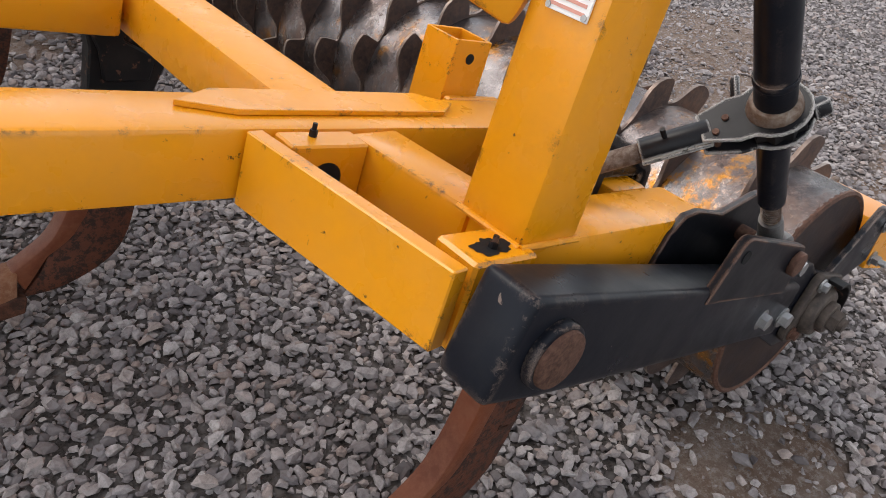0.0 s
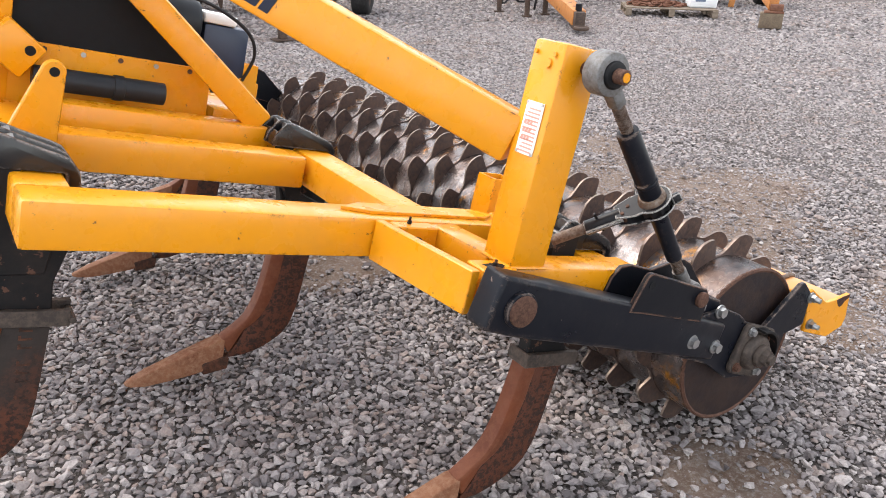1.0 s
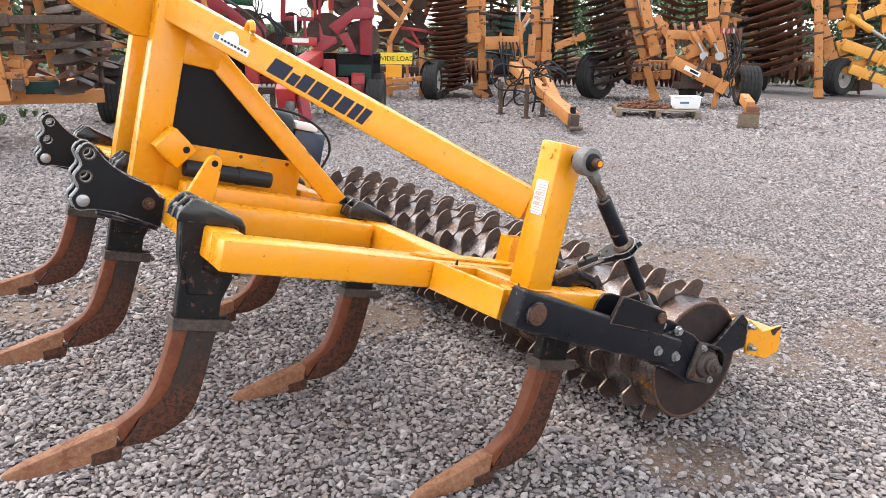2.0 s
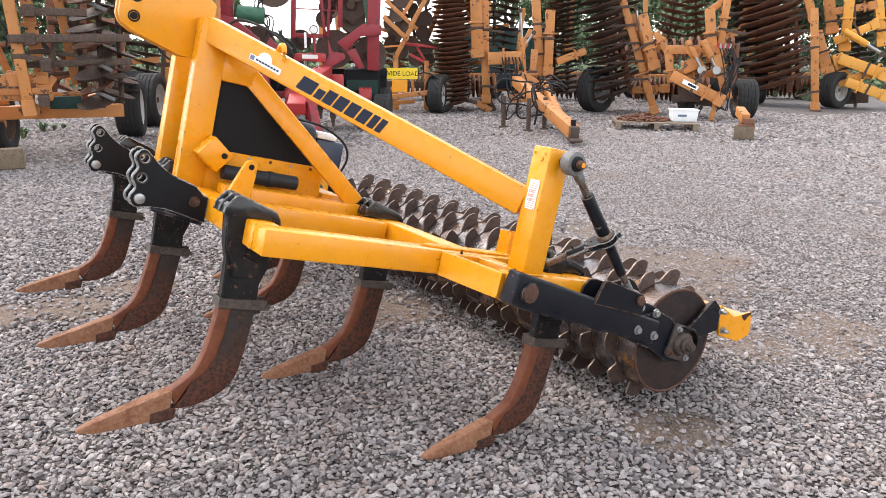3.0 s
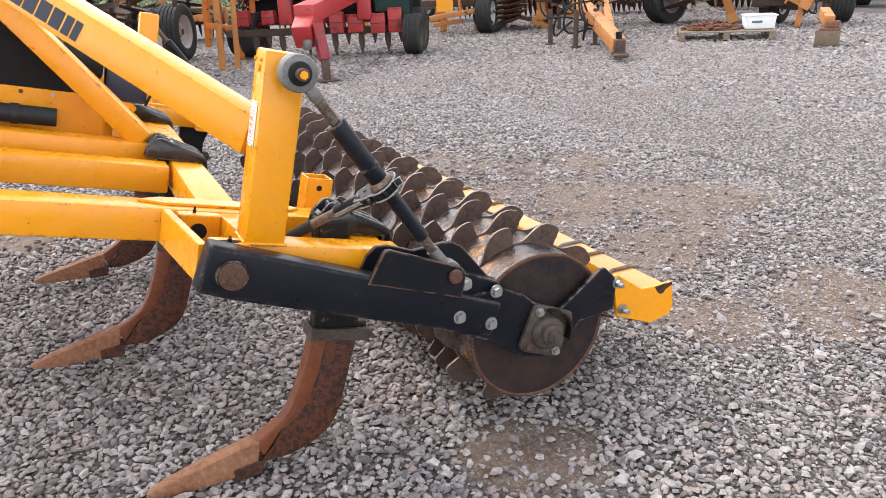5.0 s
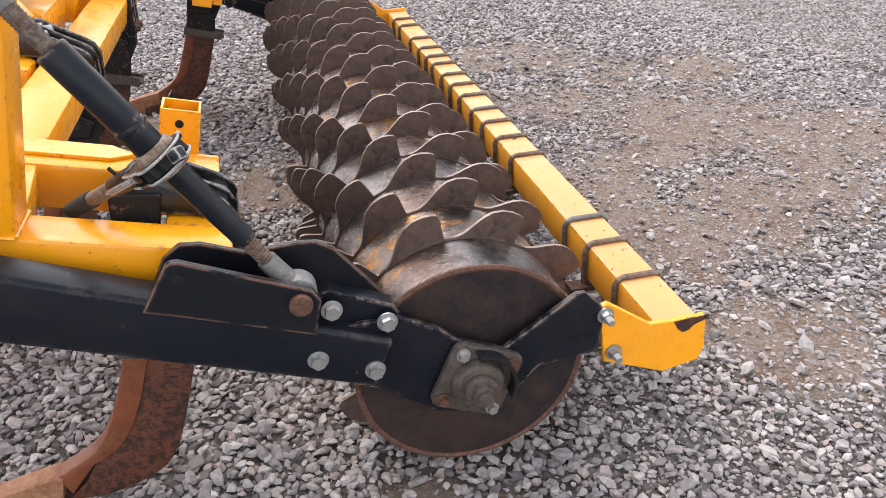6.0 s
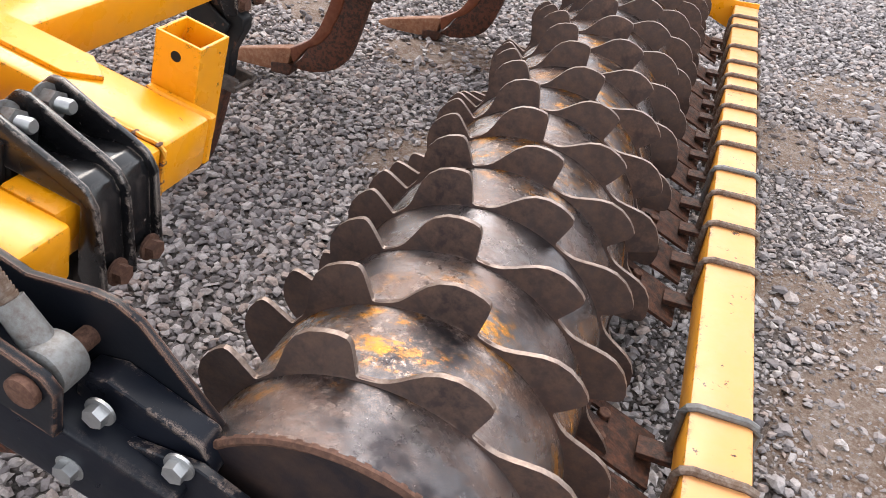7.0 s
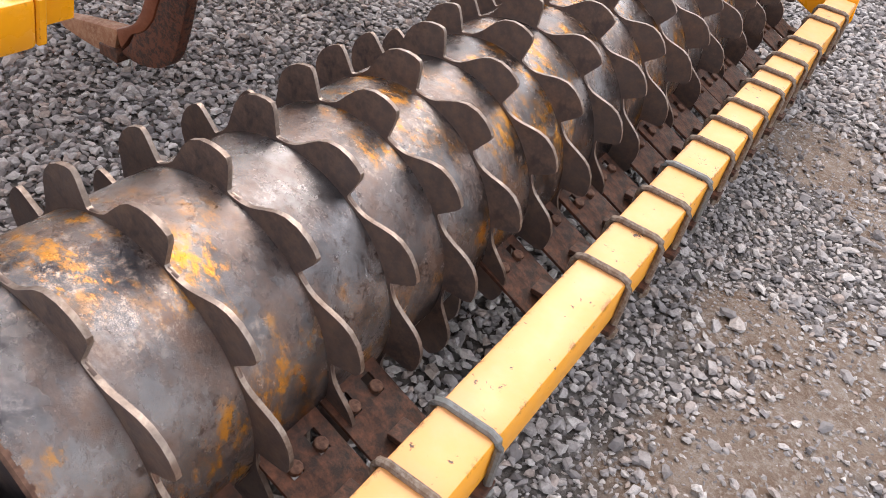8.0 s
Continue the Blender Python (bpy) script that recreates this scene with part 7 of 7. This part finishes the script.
# last tall harrow of the row
harrow_e = machine("disc_harrow", 20.0, 12.6, "tall folded harrow in orange and brown with long disc gang", "disc harrow")
bars(harrow_e, ORANGE, [
    (0.63, 2.64, 0.99, 0.0, 0.272, -1.5),
    (0.35, 3.25, 0.7, 2.33, 0.318, -0.5),
    (0.81, 2.1, 1.26, 0.93, 0.409, 0.0),
    (-1.07, 3.29, -1.18, 2.04, 0.272, 0.4),
    (0.99, 3.23, 1.25, 2.02, 0.409, 0.6),
    (1.13, 2.63, 2.28, 2.82, 0.272, 0.5),
    (-0.99, 0.94, -0.62, 1.11, 0.227, 0.6)])
bars(harrow_e, AMBER, [
    (1.55, 3.21, 1.61, 1.55, 0.363, 0.5),
    (2.24, 3.19, 2.54, 1.7, 0.318, 0.5),
    (1.3, 1.83, 2.35, 2.33, 0.318, 0.2),
    (1.47, 1.37, 2.74, 0.92, 0.409, -0.2),
    (1.71, 0.75, 2.81, 0.36, 0.363, -0.4),
    (1.71, 0.78, 2.32, 0.97, 0.318, 0.0),
    (1.41, 1.48, 1.76, 0.62, 0.409, 0.1),
    (1.2, 0.46, 1.74, 0.55, 0.272, 0.4)])
bars(harrow_e, BROWN, [
    (-0.14, 3.26, 0.32, 0.36, 0.227, 0.3),
    (0.1, 3.26, 0.55, 0.44, 0.182, 0.6),
    (0.77, 1.4, 1.3, 1.24, 0.182, 0.2)])
bars(harrow_e, DARKIRON, [
    (1.63, 0.23, 2.4, 0.32, 0.5, 0.6)])
gang(harrow_e, (0.05, 0.0, 0.45), (-0.62, 0.0, 3.7), 0.90, 15, DISHBROWN, 8)
gang(harrow_e, (-0.55, 0.7, 0.8), (-1.1, 0.7, 3.7), 0.75, 14, DISH, 8)
gang(harrow_e, (2.05, 1.0, 1.2), (1.9, 1.0, 3.7), 0.45, 16, DISHDARK, 8)
wheel(harrow_e, -0.60, 0.4, 0.52, 0.52, 0.5, 100, DARKIRON)
wheel(harrow_e, 1.49, -0.1, 0.5, 0.5, 0.45, 55)
for k in range(7):
    w = 0.75 + 0.42 * k
    part("scraper_arm", beam((-1.05 - 0.05 * k, -0.3, w), (0.85, -0.5, w + 0.10), 0.04, 0.07, 0.004), DARKIRON, harrow_e)
ram(harrow_e, (1.5, -0.3, 2.1), (2.5, -0.4, 1.5), 0.09, AMBER)
part("stand_foot", box(0.85, 1.13, -1.65, -1.35, 0.0, 0.03, 0.004), BROWN, harrow_e)

# pallet with chains and a tub
pallet = thing("pallet", (11.75, 9.85, 0), "grey weathered wooden pallet lying on gravel", "pallet")
pallet.rotation_euler = (0, 0, math.atan2(-1.05, 1.25))
for k in range(7):
    part("deck_board", box(-0.80, 0.80, -0.52 + 0.155 * k, -0.52 + 0.155 * k + 0.105, 0.122, 0.144, 0.003, 1), PALEWOOD, pallet)
for u in (-0.75, 0.0, 0.75):
    part("stringer", box(u - 0.05, u + 0.05, -0.54, 0.54, 0.100, 0.1215, 0.003, 1), PALEWOOD, pallet)
    for v in (-0.48, 0.0, 0.48):
        part("pallet_block", box(u - 0.05, u + 0.05, v - 0.06, v + 0.06, 0.0205, 0.0995, 0.003, 1), PALEWOOD, pallet)
    part("base_board", box(u - 0.05, u + 0.05, -0.54, 0.54, 0.0, 0.02, 0.003, 1), PALEWOOD, pallet)
link_bm = []
for k in range(130):
    a, rr = random.uniform(0, 6.28), math.sqrt(random.random())
    cx, cy = -0.22 + 0.50 * rr * math.cos(a), 0.38 * rr * math.sin(a)
    cz = 0.165 + 0.16 * (1 - rr) * random.random()
    m = Matrix.Translation((cx, cy, cz)) @ Matrix.Rotation(random.uniform(0, 3), 4, "Z") @ Matrix.Rotation(random.uniform(-0.9, 0.9), 4, "X")
    link_bm.append(tube([m @ Vector((0.075 * math.cos(b), 0.038 * math.sin(b), 0)) for b in np.linspace(0, 6.283, 13)[:-1]], 0.013, 6, True))
chains = thing("chain_pile", (11.75, 9.85, 0), "heap of rusty chain links on a pallet", "chain")
chains.rotation_euler = pallet.rotation_euler
part("chain", joined(*link_bm), BROWN, chains)
tub = thing("plastic_tub", (12.13, 9.42, 0.145), "white plastic tub standing on a pallet", "tub")
tub.rotation_euler = (0, 0, pallet.rotation_euler.z + 0.1)
bm = box(-0.26, 0.26, -0.18, 0.18, 0.0, 0.24, 0.03, 3)
for v in bm.verts:
    if v.co.z < 0.15:
        v.co.x *= 0.93
        v.co.y *= 0.93
part("tub_body", bm, CRATE, tub)
part("tub_rim", box(-0.275, 0.275, -0.195, 0.195, 0.225, 0.25, 0.008), CRATE, tub)
part("tub_print", box(-0.16, 0.02, -0.1815, -0.178, 0.11, 0.15, 0.001, 1), BLUEINK, tub)

# hitch of a drawbar resting on a block
rest = machine("support_block", 11.75, 7.72, "old timber block under a drawbar hitch", "timber", "")
part("timber", box(-0.15, 0.20, -0.14, 0.14, 0.0, 0.235, 0.012), OLDWOOD, rest)
drawn = machine("drawbar", 11.75, 7.72, "orange drawbar end resting on a timber block", "drawbar", "")
part("drawbar_beam", beam((0.03, -0.02, 0.36), (-0.09, 0.55, 0.46), 0.15, 0.17, 0.012), ORANGE, drawn)
part("hitch_plate", box(-0.10, 0.20, -0.14, 0.10, 0.236, 0.27, 0.006), BROWN, drawn)
part("hitch_block", box(-0.02, 0.18, -0.12, 0.08, 0.271, 0.37, 0.012), BROWN, drawn)

# more folded harrows standing farther back
def far_harrow(x, y, flip, label):
    th = machine("disc_harrow", x, y, label, "disc harrow", "machines standing farther back")
    gang(th, (-0.6 * flip, 0.0, 0.6), (-0.9 * flip, 0.0, 3.6), 0.5, 14, DISHBROWN, 8)
    gang(th, (0.5 * flip, 0.3, 0.5), (0.6 * flip, 0.3, 3.4), 0.45, 14, DISHDARK, 8)
    bars(th, ORANGE, [(-0.1 * flip, 0.0, 0.05 * flip, 2.9, 0.22, 0.1), (-0.95 * flip, 1.0, 0.8 * flip, 1.15, 0.18, 0.15), (-0.8 * flip, 1.9, 0.7 * flip, 2.2, 0.16, 0.2), (0.9 * flip, 0.0, 1.1 * flip, 2.7, 0.2, 0.2), (-0.3 * flip, 0.5, 0.9 * flip, 0.55, 0.2, -0.1)])
    bars(th, DARKIRON, [(-0.9 * flip, 0.75, 0.9 * flip, 0.7, 0.12, 0.0), (-0.8 * flip, 1.5, 0.6 * flip, 1.55, 0.1, 0.0)])
    wheel(th, 0.2 * flip, -0.3, 0.45, 0.45, 0.4, 60)


far_harrow(3.2, 18.6, 1, "folded orange disc harrow half hidden behind a red cultivator")
far_harrow(10.6, 20.0, -1, "folded rusty disc harrow behind an orange trailed roller")
far_harrow(13.8, 18.6, 1, "folded orange disc harrow behind a tall harrow")
far_harrow(18.6, 16.6, -1, "folded orange disc harrow behind hanging hoses")
far_harrow(21.5, 16.0, 1, "folded rusty disc harrow at the end of the row")

# packer rolls lying in a row behind the machines
def packer_roll(x, y, turn, count, r):
    th = thing("packer_roll", (x, y, 0), "rusty ring packer roll lying on the ground", "roller", "packer rolls lying behind")
    th.rotation_euler = (0, 0, radians(turn))
    gang(th, (-0.14 * count / 2, 0, r * 1.03), (0.14 * count / 2, 0, r * 1.03), r, count, DISHBROWN, 2)
    part("roll_frame", beam((-0.075 * count, 0.05, r * 1.9), (0.075 * count, 0.05, r * 1.9), 0.10, 0.10, 0.008), ORANGE, th)
    for e in (-1, 1):
        part("frame_arm", beam((e * 0.074 * count, 0.05, r * 1.9), (e * 0.074 * count, 0.0, r * 0.9), 0.03, 0.10, 0.004, (1, 0, 0)), ORANGE, th)


for x, y, turn, count, r in ((3.4, 19.6, -8, 18, 0.36), (7.3, 19.2, -14, 20, 0.40), (12.2, 18.4, -26, 20, 0.38), (15.4, 16.8, -34, 18, 0.42), (17.9, 14.9, -40, 16, 0.40), (23.0, 14.8, -48, 18, 0.42), (0.2, 20.0, 2, 16, 0.36)):
    packer_roll(x, y, turn, count, r)

# dark green container and a small black machine far back
box_far = machine("container", 18.6, 23.7, "dark green steel container behind the machines", "container", "")
part("container_body", box(-2.2, 1.6, -1.0, 1.0, 0.0, 2.15, 0.03), DKGREEN, box_far)
part("container_roof", box(-2.3, 1.7, -1.1, 1.1, 2.155, 2.25, 0.02), BLACK, box_far)
for k in range(9):
    part("rib", box(-2.1 + 0.42 * k, -2.0 + 0.42 * k, -1.04, -1.001, 0.1, 2.1, 0.01, 1), DKGREEN, box_far)


# ---------------------------------------------------------------- trees, hedge, weeds
def leaf_material(name, dark, light):
    m, nt, b = nodes_of(name)
    geo = nt.nodes.new("ShaderNodeNewGeometry")
    tone = ramp(nt, geo.outputs["Random Per Island"], 0.0, 1.0, (*dark, 1), (*light, 1))
    nt.links.new(tone, b.inputs["Base Color"])
    b.inputs["Roughness"].default_value = 0.65
    return m


LEAF = leaf_material("broad_leaves", (0.04, 0.075, 0.032), (0.125, 0.175, 0.085))
LEAF2 = leaf_material("pale_leaves", (0.07, 0.11, 0.05), (0.17, 0.215, 0.11))
BARK = rusty("bark", (0.10, 0.075, 0.055, 1), (0.15, 0.12, 0.095, 1), (0.07, 0.05, 0.04, 1), rough=(0.85, 0.95), scale=3.0)


def leaves(clumps, per, size, rng):
    """Many small bent leaves in ragged clumps: (x, y, z, radius) each."""
    co, qd = [], []
    base = 0
    for x, y, z, r in clumps:
        d = rng.normal(0, 1, (per, 3))
        d /= np.linalg.norm(d, axis=1)[:, None]
        p = np.array((x, y, z)) + d * (r * rng.uniform(0.45, 1.08, (per, 1)) ** 0.6) * (1, 1, 0.8)
        s = size * rng.uniform(0.5, 1.3, (per, 1))
        a = rng.normal(0, 1, (per, 3))
        a /= np.linalg.norm(a, axis=1)[:, None]
        b = np.cross(a, rng.normal(0, 1, (per, 3)))
        b /= np.linalg.norm(b, axis=1)[:, None]
        co.append(np.stack([p - a * s, p - b * s * 0.5, p + a * s, p + b * s * 0.5], 1).reshape(-1, 3))
        qd.append(np.arange(base, base + 4 * per).reshape(-1, 4))
        base += 4 * per
    co, qd = np.concatenate(co), np.concatenate(qd)
    me = bpy.data.meshes.new("crown")
    me.vertices.add(len(co))
    me.vertices.foreach_set("co", co.ravel())
    me.loops.add(qd.size)
    me.loops.foreach_set("vertex_index", qd.ravel())
    me.polygons.add(len(qd))
    me.polygons.foreach_set("loop_start", np.arange(0, qd.size, 4))
    me.update(calc_edges=True)
    return me


def tree(azimuth, away, tall, spread, seed, material, low=0.16):
    rng = np.random.default_rng(seed)
    a = radians(azimuth)
    th = thing("tree", (VIEW.x + away * math.sin(a), VIEW.y + away * math.cos(a), 0), "leafy green broad-leaved tree at the edge of the yard", "tree", "trees behind the yard")
    limbs = [rod((0, 0, 0), (0.1, 0.05, tall * 0.5), tall * 0.03, tall * 0.016, seg=10)]
    clumps = []
    for k in range(26):
        b, h = rng.uniform(0, 6.28), rng.uniform(low, 0.95)
        rad = spread * math.sin(math.pi * min(0.98, 0.12 + 0.8 * h)) * rng.uniform(0.45, 1.0)
        q = (rad * math.cos(b), rad * math.sin(b), tall * h)
        clumps.append((*q, spread * rng.uniform(0.22, 0.42)))
        if k % 2 == 0:
            limbs.append(rod((0.05, 0.0, tall * min(h * 0.6, 0.48)), q, tall * 0.010, tall * 0.003, seg=6))
    part("trunk", joined(*limbs), BARK, th)
    me = leaves(clumps, 560, 0.17, rng)
    me.materials.append(material)
    shared("crown", me, th, Matrix.Identity(4))


for k, (az, away, tall, spread) in enumerate(((1.0, 46, 8.5, 3.4), (4.5, 52, 8, 3.4), (-4.0, 40, 9, 3.6), (9.5, 60, 6, 2.8), (16.8, 58, 5.6, 1.9), (37.8, 64, 9, 3.6), (41.5, 70, 7.5, 3.2), (46.0, 62, 11, 4.6), (49.2, 58, 12, 4.8), (52.4, 64, 11, 4.4), (55.5, 66, 10, 4.2), (58.8, 70, 9, 4.0), (64.5, 66, 9, 4.0))):
    tree(az, away, tall, spread, 40 + k, LEAF2 if k in (5, 8) else LEAF, 0.10)
rng_h = np.random.default_rng(9)
hedge_clumps = []
for k in range(150):
    a = radians(-8 + 80 * k / 149)
    rr = 74 + 2.0 * rng_h.normal()
    hedge_clumps.append((rr * math.sin(a), rr * math.cos(a), rng_h.uniform(0.5, 1.3), rng_h.uniform(0.8, 1.3)))
hedge_me = leaves(hedge_clumps, 220, 0.20, rng_h)
hedge_me.materials.append(LEAF)
tagged(new("hedge", hedge_me), "long dark green hedge behind the yard", "hedge", kind="stuff")


rng_g = np.random.default_rng(12)
grass_clumps = []
for k in range(420):
    a, rr = radians(rng_g.uniform(-8, 72)), rng_g.uniform(27, 46)
    grass_clumps.append((rr * math.sin(a), rr * math.cos(a), 0.18, rng_g.uniform(0.4, 0.9)))
grass_me = leaves(grass_clumps, 90, 0.16, rng_g)
grass_me.materials.append(LEAF2)
tagged(new("rough_grass", grass_me), "rough green grass along the far edge of the yard", "grass", kind="stuff")


def weed(x, y, size, seed):
    rng = random.Random(seed)
    bm = bmesh.new()
    for k in range(46):
        a, lean = rng.uniform(0, 6.28), rng.uniform(0.15, 0.9)
        n = size * rng.uniform(0.5, 1.1)
        d, s = Vector((math.cos(a), math.sin(a), 0)), Vector((-math.sin(a), math.cos(a), 0))
        w = n * 0.09
        b0 = d * size * 0.12 * rng.random()
        p1, p2 = b0 + d * n * lean * 0.4 + Vector((0, 0, n * 0.6)), b0 + d * n * lean + Vector((0, 0, n * (0.9 - 0.5 * lean)))
        v = [bm.verts.new(q) for q in (b0 - s * w * 0.4, b0 + s * w * 0.4, p1 + s * w, p1 - s * w, p2)]
        bm.faces.new((v[0], v[1], v[2], v[3]))
        bm.faces.new((v[3], v[2], v[4]))
    ob = new("weed", mesh_of("weed", bm, LEAF2))
    ob.location = (x, y, -0.01)
    tagged(ob, "small green weed growing through the gravel", "weed", "weeds in the gravel")


for k, (x, y, s) in enumerate(((0.92, 14.4, 0.24), (1.12, 14.5, 0.18), (0.53, 13.4, 0.26), (1.3, 14.7, 0.14))):
    weed(x, y, s, k)
